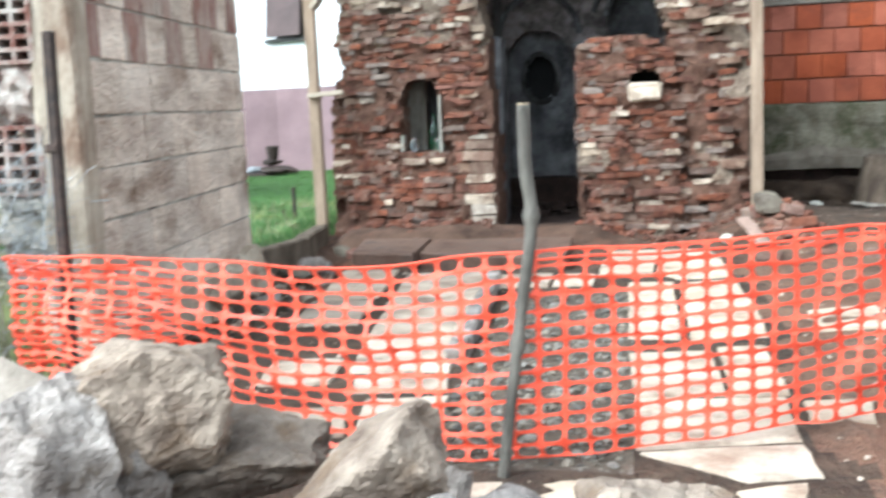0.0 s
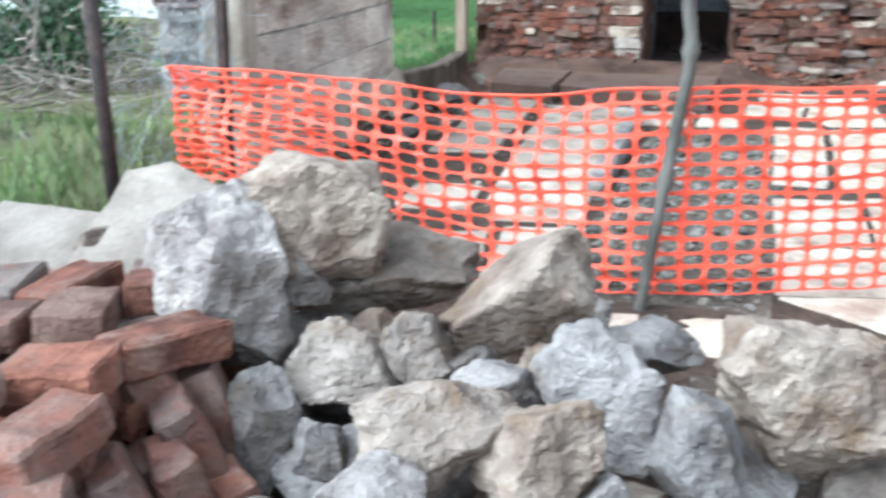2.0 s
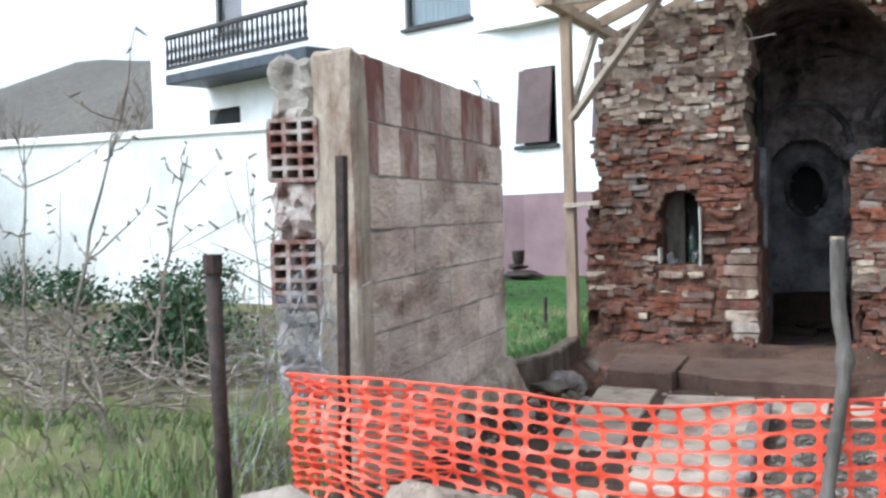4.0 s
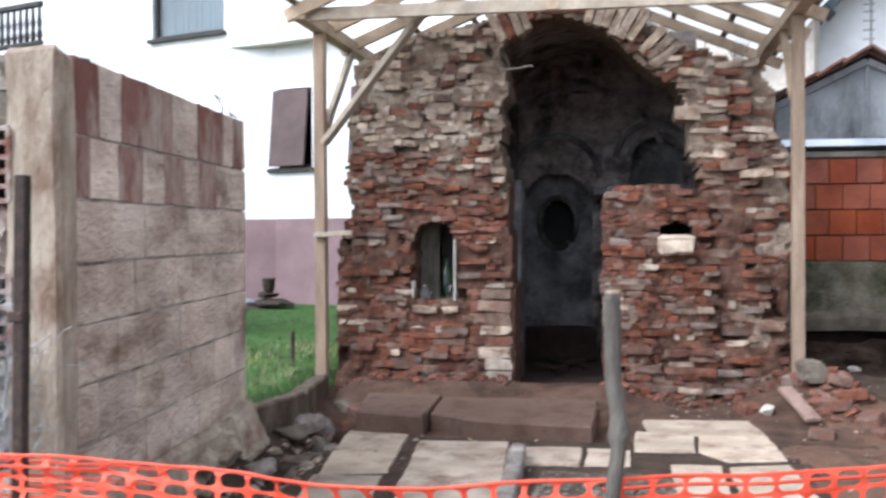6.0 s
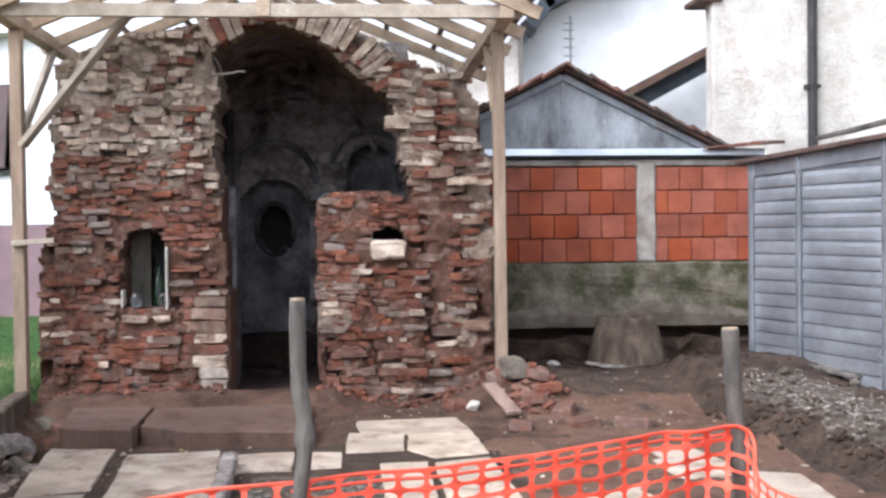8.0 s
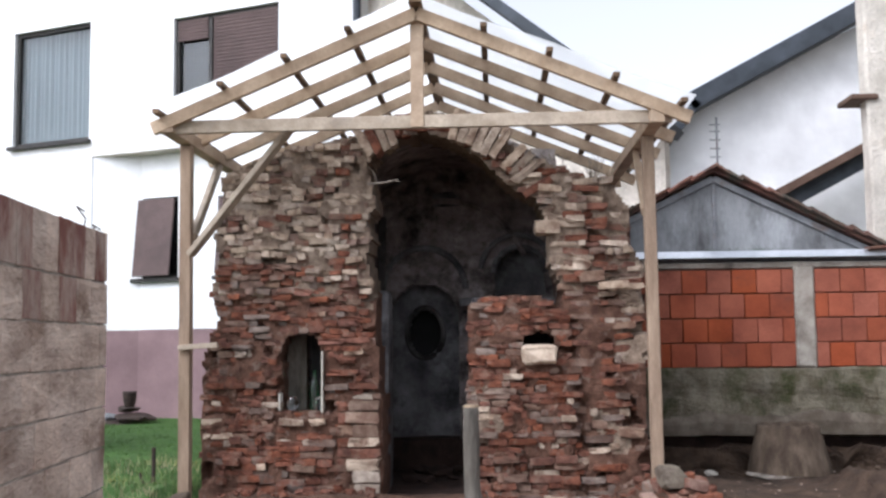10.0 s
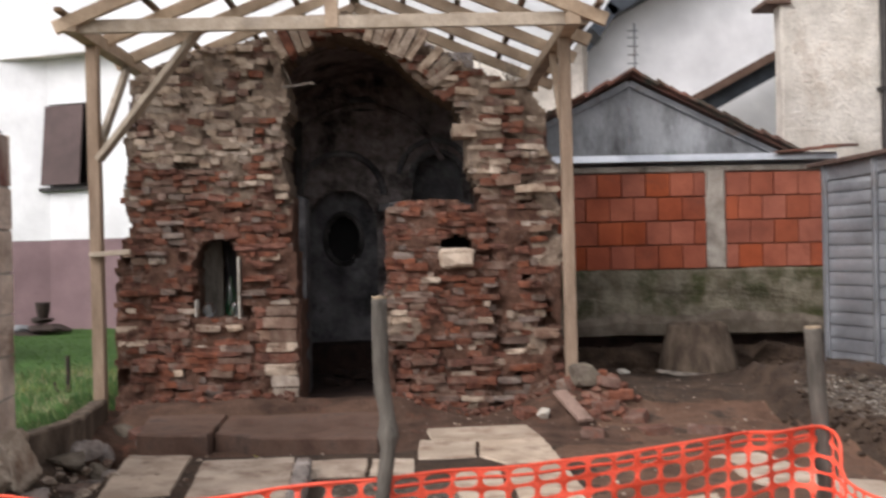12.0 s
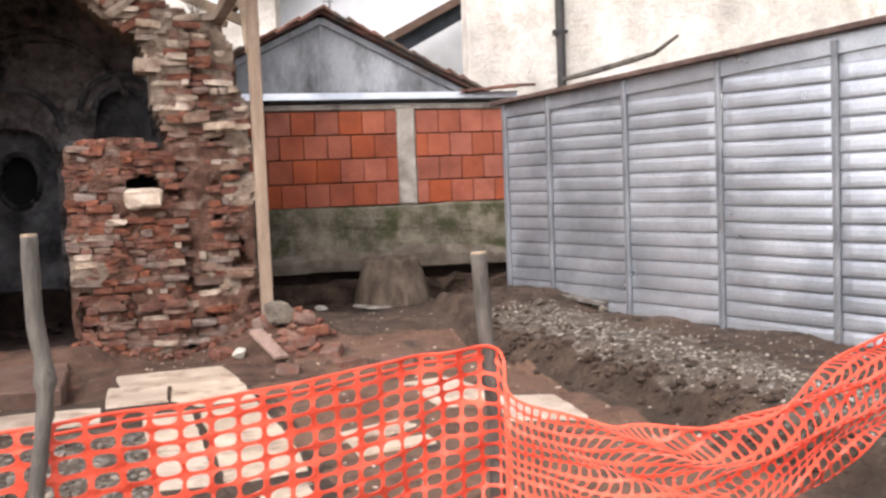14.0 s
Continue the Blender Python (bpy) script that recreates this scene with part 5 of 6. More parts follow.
def scatter(bm, count, area, low, high, keep=None, floor_z=None):
    for _ in range(count):
        x, y = rp.uniform(area[0], area[1]), rp.uniform(area[2], area[3])
        if keep and not keep(x, y):
            continue
        s = low + (high - low) * rp.random() ** 3
        me = rp.choice(base_me).copy()
        me.transform(Matrix.Translation((x, y, (ground_height(x, y) if floor_z is None else floor_z) + s * 0.15)) @ pose(0, 0, 0, rp.uniform(-20, 20), rp.uniform(-20, 20), rp.uniform(0, 360)) @ Matrix.Scale(s, 4))
        bm.from_mesh(me)
        bpy.data.meshes.remove(me)


scatter(bm, 900, (-0.14, 0.56, 4.25, 7.1), 0.02, 0.06)
tagged(part("pebble_bed", bm, M_GRAVEL), "dark bed of small mixed pebbles", "pebbles", kind="stuff")

# ---------------------------------------------------------------- stone heap in the foreground
ROCKS = [  # centre, size, turn, tan or grey, facets of the large ones
    ((-0.487, 3.1, 0.52), (0.385, 0.34, 0.315), (0, 0, 14), 1, [((-0.60, -0.35, -0.80), 0.38), ((0.59, 0.15, -0.81), 0.64), ((0.91, -0.10, -0.40), 0.62), ((1, 0.30, 0.02), 0.62), ((0.63, -0.35, 0.78), 0.67), ((0.10, 0.15, 0.99), 0.62), ((-0.42, -0.10, 0.91), 0.53), ((-0.88, 0.30, -0.48), 0.43), ((0.3, -0.9, 0.2), 0.42)]),
    ((-0.635, 2.9, 0.43), (0.35, 0.3, 0.41), (0, 0, 14), 0, [((-0.78, -0.35, -0.63), 0.36), ((0.14, 0.15, -0.99), 0.62), ((0.86, -0.10, -0.50), 0.67), ((1, 0.30, 0.10), 0.59), ((0.47, -0.35, 0.89), 0.52), ((-0.43, 0.15, 0.90), 0.58), ((-0.4, -0.85, 0.3), 0.4), ((0.6, -0.75, 0), 0.45)]),
    ((-0.46, 3.0, 0.42), (0.17, 0.16, 0.17), (10, 20, 14), 0, ()),
    ((-0.33, 3.25, 0.368), (0.41, 0.3, 0.215), (0, 0, 14), 1, [((-0.36, -0.35, -0.93), 0.64), ((0.63, 0.15, -0.78), 0.37), ((0.97, -0.10, 0.23), 0.61), ((0.47, 0.30, 0.88), 0.67), ((-0.43, -0.35, 0.90), 0.44), ((-0.97, 0.15, 0.23), 0.50), ((0.2, -0.85, -0.5), 0.4)]),
    ((0.033, 3.1, 0.402), (0.32, 0.28, 0.29), (0, 0, 14), 1, [((-0.99, -0.35, -0.12), 0.63), ((-0.33, 0.15, -0.94), 0.68), ((0.37, -0.10, -0.93), 0.46), ((0.98, 0.30, -0.17), 0.57), ((0.84, -0.35, 0.55), 0.64), ((-0.32, 0.15, 0.95), 0.47), ((-0.66, -0.10, 0.75), 0.28), ((0.1, -0.85, -0.5), 0.42)]),
    ((-0.309, 2.88, 0.284), (0.26, 0.24, 0.195), (0, 0, 14), 1, [((-0.16, -0.35, -0.99), 0.56), ((0.68, 0.15, -0.73), 0.66), ((0.91, -0.10, 0.42), 0.42), ((0.61, 0.30, 0.79), 0.45), ((-0.20, -0.35, 0.98), 0.62), ((-0.95, 0.15, 0.30), 0.60), ((0.1, -0.9, 0.4), 0.4)]),
    ((-0.146, 2.95, 0.311), (0.19, 0.2, 0.175), (0, 10, 14), 1, ()), ((-0.285, 3.0, 0.298), (0.12, 0.14, 0.13), (0, 0, 30), 1, ()),
    ((0.075, 2.82, 0.306), (0.21, 0.19, 0.12), (0, 18, 14), 0, ()),
    ((0.264, 2.85, 0.29), (0.24, 0.26, 0.275), (0, 0, 14), 0, [((-0.23, -0.35, -0.97), 0.56), ((0.74, 0.15, -0.67), 0.55), ((0.98, -0.10, -0.20), 0.56), ((0.75, 0.30, 0.67), 0.60), ((0, -0.35, 1), 0.62), ((-0.80, 0.15, 0.60), 0.72), ((-0.88, -0.10, -0.48), 0.37), ((-0.2, -0.9, 0.3), 0.42)]),
    ((0.34, 3.15, 0.285), (0.24, 0.22, 0.14), (0, 20, 14), 0, ()),
    ((0.0, 2.62, 0.287), (0.295, 0.26, 0.19), (0, 0, 22), 1, [((-0.61, -0.35, -0.79), 0.64), ((0.61, 0.15, -0.79), 0.35), ((0.75, -0.10, 0.66), 0.51), ((-0.40, 0.30, 0.92), 0.51), ((-0.94, -0.35, 0.35), 0.60), ((-0.96, 0.15, -0.27), 0.58), ((0, -0.8, 0.55), 0.4)]),
    ((0.198, 2.6, 0.287), (0.215, 0.22, 0.2), (0, 0, 22), 1, [((-0.99, -0.35, -0.14), 0.64), ((0, 0.15, -1), 0.62), ((1, -0.10, 0), 0.62), ((-0.30, 0.30, 0.95), 0.45), ((-0.84, -0.35, 0.55), 0.42), ((0.2, -0.9, 0.3), 0.42)]),
    ((0.669, 3.0, 0.293), (0.385, 0.34, 0.35), (0, 0, 14), 1, [((-0.85, -0.35, -0.52), 0.50), ((-0.26, 0.15, -0.96), 0.60), ((0.53, -0.10, -0.84), 0.52), ((0.91, 0.30, -0.41), 0.58), ((0.91, -0.35, 0.41), 0.55), ((0.67, 0.15, 0.74), 0.54), ((0.20, -0.10, 0.98), 0.56), ((-1, 0.30, 0.05), 0.63), ((0.1, -0.9, 0.15), 0.45)]),
    ((0.468, 2.75, 0.27), (0.19, 0.22, 0.26), (0, -12, 14), 0, ()), ((-0.4, 2.68, 0.193), (0.155, 0.18, 0.3), (0, 4, 22), 0, ()), ((-0.263, 2.65, 0.176), (0.115, 0.14, 0.19), (0, 0, 22), 0, ()),
    ((-0.051, 2.4, 0.265), (0.2, 0.18, 0.11), (0, 0, 22), 0, ()), ((0.12, 3.6, 0.14), (0.12, 0.1, 0.22), (0, 15, 0), 0, ()), ((-1.22, 3.3, 0.36), (0.16, 0.14, 0.14), (0, 0, 20), 1, ()),
    ((-0.05, 2.98, 0.24), (0.2, 0.18, 0.18), (0, 0, 50), 0, ()), ((0.14, 3.0, 0.22), (0.2, 0.2, 0.2), (0, 0, 10), 1, ()), ((-0.16, 2.72, 0.16), (0.14, 0.16, 0.14), (0, 0, 10), 0, ()), ((0.33, 2.6, 0.2), (0.14, 0.16, 0.16), (0, 0, 10), 0, ()), ((0.56, 2.86, 0.14), (0.26, 0.24, 0.2), (0, 0, 40), 0, ()), ((0.8, 2.95, 0.1), (0.24, 0.22, 0.16), (0, 0, 70), 1, ()),
    # lower layer that carries the heap
    ((-0.45, 3.05, 0.16), (0.5, 0.4, 0.3), (0, 0, 0), 0, ()), ((-0.75, 3.15, 0.14), (0.44, 0.4, 0.28), (0, 0, 30), 1, ()), ((-0.05, 3.15, 0.12), (0.45, 0.4, 0.26), (0, 0, 60), 0, ()),
    ((-1.2, 3.3, 0.1), (0.6, 0.36, 0.2), (0, 0, 0), 0, ()), ((-0.15, 2.75, 0.1), (0.5, 0.4, 0.24), (0, 0, 15), 0, ()), ((0.25, 2.7, 0.09), (0.4, 0.4, 0.22), (0, 0, 70), 1, ()),
    ((0.05, 2.3, 0.12), (0.4, 0.35, 0.26), (0, 0, 20), 0, ()), ((0.35, 2.4, 0.12), (0.34, 0.3, 0.26), (0, 0, 50), 0, ()), ((-0.3, 2.35, 0.1), (0.3, 0.3, 0.24), (0, 0, 0), 1, ()),
    ((0.6, 2.6, 0.08), (0.36, 0.3, 0.2), (0, 0, 0), 0, ()), ((0.4, 3.1, 0.07), (0.4, 0.36, 0.2), (0, 0, 33), 0, ()), ((-0.62, 2.7, 0.12), (0.3, 0.3, 0.26), (0, 0, 0), 0, ())]
for n, (c, s, t, tan, facets) in enumerate(ROCKS):
    ob = part("rock", boulder(40 + n, [1.12 * d for d in s] if facets else s, 5 if n < 26 else 4, len(facets) + 2 if facets else 10 + n % 4, 0.115 if facets else 0.09, facets), M_ROCK_TAN if tan else M_ROCK)
    ob.matrix_basis = pose(*c, *t)
    tagged(ob, "broken tan limestone rock in the heap" if tan else "rough grey limestone boulder in the heap", "rock", "foreground stone heap")

# reclaimed bricks
rb = random.Random(31)
BR = []
for k in range(6):
    b = block((0.3, 0.155, 0.078), (0, 0, 0), None, 0.009, rough=0.011, cuts=3, seed=k)
    me = bpy.data.meshes.new("brick")
    b.to_mesh(me)
    me.materials.append(M_BRICK if k < 3 else M_BRICK_GREY if k == 4 else M_BRICK_WORN)
    BR.append(me)


def loose_brick(kind, m):
    ob = new("loose_brick", BR[kind])
    ob.matrix_basis = m
    return tagged(ob, "worn red brick tumbled in the salvage pile" if kind < 3 else "dusty mortar-stained brown brick in the salvage pile", "brick", "salvaged brick pile")


TOP = [  # centre, top, turn, length, width, kind
    (-0.94, 2.8, 0.45, 82, 0.22, 0.13, 0), (-0.82, 2.66, 0.45, 24, 0.15, 0.19, 3), (-0.73, 2.86, 0.46, 31, 0.17, 0.15, 1), (-0.57, 2.6, 0.44, 62, 0.24, 0.14, 0), (-0.98, 2.57, 0.445, 15, 0.18, 0.16, 5),
    (-0.67, 2.4, 0.445, 11, 0.21, 0.16, 1), (-0.95, 2.41, 0.43, 5, 0.15, 0.14, 4), (-0.86, 2.21, 0.49, -2, 0.36, 0.14, 5), (-0.57, 2.22, 0.415, 86, 0.22, 0.13, 3), (-0.72, 2.11, 0.4, 37, 0.26, 0.14, 2),
    (-0.53, 2.05, 0.36, 35, 0.22, 0.14, 5), (-1.3, 2.48, 0.46, 128, 0.22, 0.15, 0), (-1.1, 2.48, 0.43, 28, 0.22, 0.15, 5), (-1.13, 2.77, 0.44, 17, 0.17, 0.22, 4), (-1.46, 2.74, 0.46, 16, 0.3, 0.19, 5),
    (-1.6, 3.0, 0.46, 30, 0.3, 0.16, 5), (-1.3, 2.66, 0.4, 70, 0.26, 0.12, 5), (-1.58, 2.5, 0.43, 12, 0.3, 0.16, 3), (-1.85, 2.72, 0.44, 20, 0.3, 0.16, 0), (-1.25, 2.26, 0.43, 8, 0.28, 0.15, 4), (-1.55, 2.26, 0.42, 20, 0.3, 0.16, 1),
    (-1.84, 2.42, 0.42, 5, 0.3, 0.16, 5), (-1.06, 2.06, 0.4, 24, 0.28, 0.15, 2), (-1.36, 2.02, 0.4, 15, 0.3, 0.15, 4), (-0.9, 1.96, 0.36, 30, 0.26, 0.15, 1), (-1.85, 3.0, 0.44, 24, 0.3, 0.16, 4), (-0.78, 2.98, 0.43, 28, 0.2, 0.14, 4)]
for x, y, top, turn, length, width, kind in TOP:
    loose_brick(kind, pose(x, y, top - 0.038, rb.uniform(-5, 5), rb.uniform(-5, 5), turn) @ Matrix.Diagonal((length / 0.3, width / 0.155, 1, 1)))
for z in (0.045, 0.125, 0.205, 0.285, 0.345):
    for row in range(6):
        for col in range(5):
            x, y = -0.72 - col * 0.31 + rb.uniform(-0.03, 0.03), 1.98 + row * 0.19 + rb.uniform(-0.03, 0.03)
            if rb.random() < 0.05 or x > -0.64 or (z > 0.3 and (y < 2.1 or x > -0.7)):
                continue
            loose_brick(rb.randrange(6), pose(x, y, z, rb.uniform(-3, 3), rb.uniform(-3, 3), rb.gauss(18, 8) + (90 if rb.random() < 0.12 else 0)))
# bricks slipping down the side of the pile
for x, y, z, lean, turn, kind in ((-0.57, 2.35, 0.22, 58, 35, 4), (-0.56, 2.6, 0.26, 62, 40, 3), (-0.5, 2.68, 0.2, 70, 30, 5), (-0.47, 2.34, 0.16, 64, 40, 3), (-0.41, 2.42, 0.15, 72, 42, 1), (-0.45, 2.52, 0.2, 66, 38, 4),
                                  (-0.4, 2.28, 0.1, 68, 45, 5), (-0.55, 2.22, 0.2, 60, 38, 3), (-0.5, 2.1, 0.15, 62, 36, 4), (-0.6, 2.05, 0.22, 50, 30, 3), (-0.48, 2.2, 0.06, 74, 44, 2), (-0.52, 2.46, 0.1, 70, 40, 4), (-0.42, 2.14, 0.05, 66, 40, 5), (-0.36, 2.5, 0.06, 78, 44, 4)):
    loose_brick(3 if kind == 4 else kind, pose(x, y, z, rb.uniform(-8, 8), lean, turn))
# flat slabs lying against the heap
for o, m, lab in (([(-0.32, -0.2), (0.28, -0.18), (0.3, 0.1), (0.06, 0.25), (-0.08, 0.24)], pose(-1.05, 3.27, 0.375, 50, -6, 16), "pale flat stone slab leaning on the heap"),
                  ([(-0.36, -0.2), (0.32, -0.2), (0.3, 0.2), (-0.3, 0.17)], pose(-1.5, 3.4, 0.29, 26, 3, -4), "pale flat stone slab lying behind the bricks")):
    ob = part("stone_slab", flag(o, 0.0, 0.1, len(lab)), M_SLAB_GREY)
    ob.matrix_basis = m
    tagged(ob, lab, "slab", "foreground stone heap")

# ---------------------------------------------------------------- barrier net with its poles
NET = [(-1.1, 4.62, 0.6, 0.3), (-1.6, 4.34, 0.71, 0.28), (-1.33, 4.22, 0.735, 0.28), (-0.95, 4.24, 0.71, 0.15), (-0.47, 4.24, 0.685, 0.03), (-0.15, 4.23, 0.68, 0.03), (0.23, 4.225, 0.725, 0.04), (0.85, 4.45, 0.715, 0.05), (1.62, 4.78, 0.725, 0.07), (1.66, 4.66, 0.585, 0.1), (1.77, 4.5, 0.545, 0.1), (1.91, 4.35, 0.53, 0.1), (2.06, 4.24, 0.515, 0.12), (2.19, 4.17, 0.56, 0.18), (2.32, 4.13, 0.625, 0.28), (2.49, 4.1, 0.71, 0.4), (2.66, 4.08, 0.765, 0.49), (3.0, 4.06, 0.86, 0.6)]


def glide(pts, t):
    """Catmull-Rom through the rows, t from 0 to len - 1."""
    i = min(int(t), len(pts) - 2)
    f = t - i
    p = [np.array(pts[min(max(i + k, 0), len(pts) - 1)]) for k in (-1, 0, 1, 2)]
    return 0.5 * (2 * p[1] + (p[2] - p[0]) * f + (2 * p[0] - 5 * p[1] + 4 * p[2] - p[3]) * f * f + (3 * p[1] - p[0] - 3 * p[2] + p[3]) * f ** 3)


fine_path = [glide(NET, t) for t in np.linspace(0, len(NET) - 1, 700)]
run = [0.0]
for a, b in zip(fine_path, fine_path[1:]):
    run.append(run[-1] + math.hypot(b[0] - a[0], b[1] - a[1]) * (2.8 if a[0] > 1.66 else 1.0))
NET_COLS, NET_ROWS = int(run[-1] / 0.082), 14


def net_point(u, v):
    """u columns along, v rows up."""
    s = u / NET_COLS * run[-1]
    row = [np.interp(s, run, [q[k] for q in fine_path]) for k in range(4)]
    f = v / NET_ROWS
    w = Vector((row[0], row[1], f * 2))
    sag = 0.03 * noise.noise(w * 2.2) + 0.016 * noise.noise(w * 7) + 0.006 * noise.noise(w * 17)
    sag += 0.03 * smooth_step(1.0, 1.5, row[0]) * smooth_step(1.75, 1.6, row[0]) * math.sin(row[0] * 19 - f * 11)
    fold = smooth_step(1.66, 2.0, row[0])
    z = row[3] + (row[2] - row[3]) * f + 0.012 * noise.noise(w * 3.3 + Vector((5, 0, 0)))
    return Vector((row[0] + 0.4 * sag + fold * 0.03 * math.sin(f * 19 + s * 3), row[1] + sag + fold * 0.05 * math.sin(f * 16 + s * 4), z + fold * 0.012 * math.sin(f * 23 + s * 6)))


bm = bmesh.new()
HOLE = [(math.copysign(abs(math.cos(a)) ** 0.6, math.cos(a)) * 0.425 + 0.5, math.copysign(abs(math.sin(a)) ** 0.7, math.sin(a)) * 0.405 + 0.5) for a in np.linspace(0, math.tau, 12, endpoint=False) + math.pi / 12]
RIM = []
for hx, hy in HOLE:
    dx, dy = hx - 0.5, hy - 0.5
    k = 0.5 / max(abs(dx), abs(dy))
    RIM.append((0.5 + dx * k, 0.5 + dy * k))
RIM = [(min(max(a, 0), 1), min(max(b, 0), 1)) for a, b in RIM]
net = thing("barrier_net", "sagging orange plastic barrier mesh strung between poles", "safety net")
stick_s, stake_s = (run[min(range(700), key=lambda k: abs(fine_path[k][0] - x) + (fine_path[k][1] > 4.9))] / run[-1] * NET_COLS for x in (0.23, 1.63))
for c0, c1 in ((0, int(stick_s)), (int(stick_s), int(stake_s)), (int(stake_s), NET_COLS)):
    bm = bmesh.new()
    for i in range(c0, c1):
        for j in range(NET_ROWS):
            o = [bm.verts.new(net_point(i + a, j + b)) for a, b in RIM]
            gape = 1 + 0.1 * noise.noise(Vector((i * 0.35, j * 0.5, 2))) + rb.uniform(-0.06, 0.05)
            h = [bm.verts.new(net_point(i + 0.5 + (a - 0.5) * gape, j + 0.5 + (b - 0.5) * gape)) for a, b in HOLE]
            for k in range(12):
                bm.faces.new((o[k], o[(k + 1) % 12], h[(k + 1) % 12], h[k]))
            for a, b in ((0, 0), (1, 0), (1, 1), (0, 1)):
                near = sorted(range(12), key=lambda k: (RIM[k][0] - a) ** 2 + (RIM[k][1] - b) ** 2)[:2]
                bm.faces.new((bm.verts.new(net_point(i + a, j + b)), o[near[0]], o[near[1]]))
    bmesh.ops.remove_doubles(bm, verts=bm.verts, dist=0.0008)
    bmesh.ops.recalc_face_normals(bm, faces=bm.faces)
    part("net_panel", bm, M_NET, net).modifiers.new("thick", "SOLIDIFY").thickness = 0.003
    if c1 == NET_COLS:
        slack = net.children[-1].data.copy()
        slack.transform(Matrix.Translation((0.03, 0.06, -0.035)))
        fold_ob = new("net_fold", slack)
        fold_ob.parent = net
        fold_ob["label"] = "second fold of bunched net"
    part("top_cord", tube([net_point(i * 0.5, NET_ROWS) for i in range(c0 * 2, c1 * 2 + 1)], 0.005, 5), M_NET, net)


def rough_pole(name, label, pts, radii, knots=()):
    ob = thing(name, label, "pole")
    fine = [Vector(glide([tuple(p) for p in pts], t)) for t in np.linspace(0, len(pts) - 1, 40)]
    rr = []
    for k, p in enumerate(fine):
        r = radii[0] + (radii[1] - radii[0]) * k / 39
        r *= 1 + sum(0.5 * math.exp(-((p.z - kz) / 0.02) ** 2) for kz in knots) + 0.06 * noise.noise(p * 14)
        rr.append(r)
    part("shaft", tube(fine, rr, 10, jitter=0.04), M_BARK, ob, smooth=True)
    top, way = fine[-1], (fine[-1] - fine[-2]).normalized()
    part("cut_end", tube([top, top + way * 0.006], radii[1] * 0.92, 10), M_CUT, ob, "pale sawn end")
    return ob


rough_pole("stake", "crooked grey branch stake holding the net", [(0.185, 4.12, -0.05), (0.215, 4.16, 0.2), (0.254, 4.19, 0.5), (0.299, 4.2, 0.82), (0.286, 4.2, 0.98), (0.284, 4.2, 1.185)], (0.019, 0.021), (0.845, 0.44))
rough_pole("stake", "straight bark-stripped stake at the net's corner", [(1.675, 4.84, -0.05), (1.67, 4.84, 0.5), (1.648, 4.84, 0.8), (1.636, 4.84, 1.03)], (0.025, 0.028), (0.6,))
iron = thing("iron_post", "dark rusty iron post at the wall end", "post")
part("shaft", block((0.036, 0.036, 1.56), (-1.37, 4.31, 0.72), pose(0, 0, 0, 0, 1.2, 0), 0.004), M_IRON, iron)
part("clamp", block((0.048, 0.048, 0.03), (-1.37, 4.31, 1.1), None, 0.004), M_IRON, iron)
pipe = thing("fence_post", "dark iron fence post with a capped top", "post")
part("shaft", tube([(-1.74, 4.1, 0.0), (-1.755, 4.1, 0.6), (-1.765, 4.1, 1.12)], 0.029, 10), M_IRON, pipe, smooth=True)
part("cap", tube([(-1.765, 4.1, 1.1), (-1.765, 4.1, 1.165)], 0.036, 10), M_IRON, pipe)

# plank on the earth, well ring
tagged(part("plank", beam((1.44, 9.42, 0.2), (1.56, 8.95, 0.055), 0.11, 0.03, 0.004), M_PLANK), "short weathered board leaning on the earth", "plank")
well = thing("well_ring", "conical concrete well ring with worn rim", "well")
bm = bmesh.new()
prof = [(0.45, 0.0), (0.44, 0.08), (0.36, 0.4), (0.335, 0.45), (0.34, 0.5), (0.31, 0.53), (0.26, 0.51), (0.25, 0.2), (0.0, 0.2)]
rings = [[bm.verts.new((max(r, 0.002) * math.cos(k * math.tau / 32), max(r, 0.002) * math.sin(k * math.tau / 32), z + (0.03 if z > 0.44 else 0.008) * noise.noise(Vector((k * 0.6, r * 5, z * 2))))) for k in range(32)] for r, z in prof]
for r0, r1 in zip(rings, rings[1:]):
    for k in range(32):
        bm.faces.new((r0[k], r0[(k + 1) % 32], r1[(k + 1) % 32], r1[k]))
part("ring", bm, M_RING, well, smooth=True)
part("spilt_concrete", boulder(77, (1.0, 0.95, 0.06), 3, 14, 0.1), M_CONCRETE, well, "pale spilt concrete round the foot").matrix_basis = pose(0, 0, 0.0)
well.matrix_basis = pose(2.98, 11.2, 0.13) @ Matrix.Diagonal((0.82, 0.82, 0.8, 1))

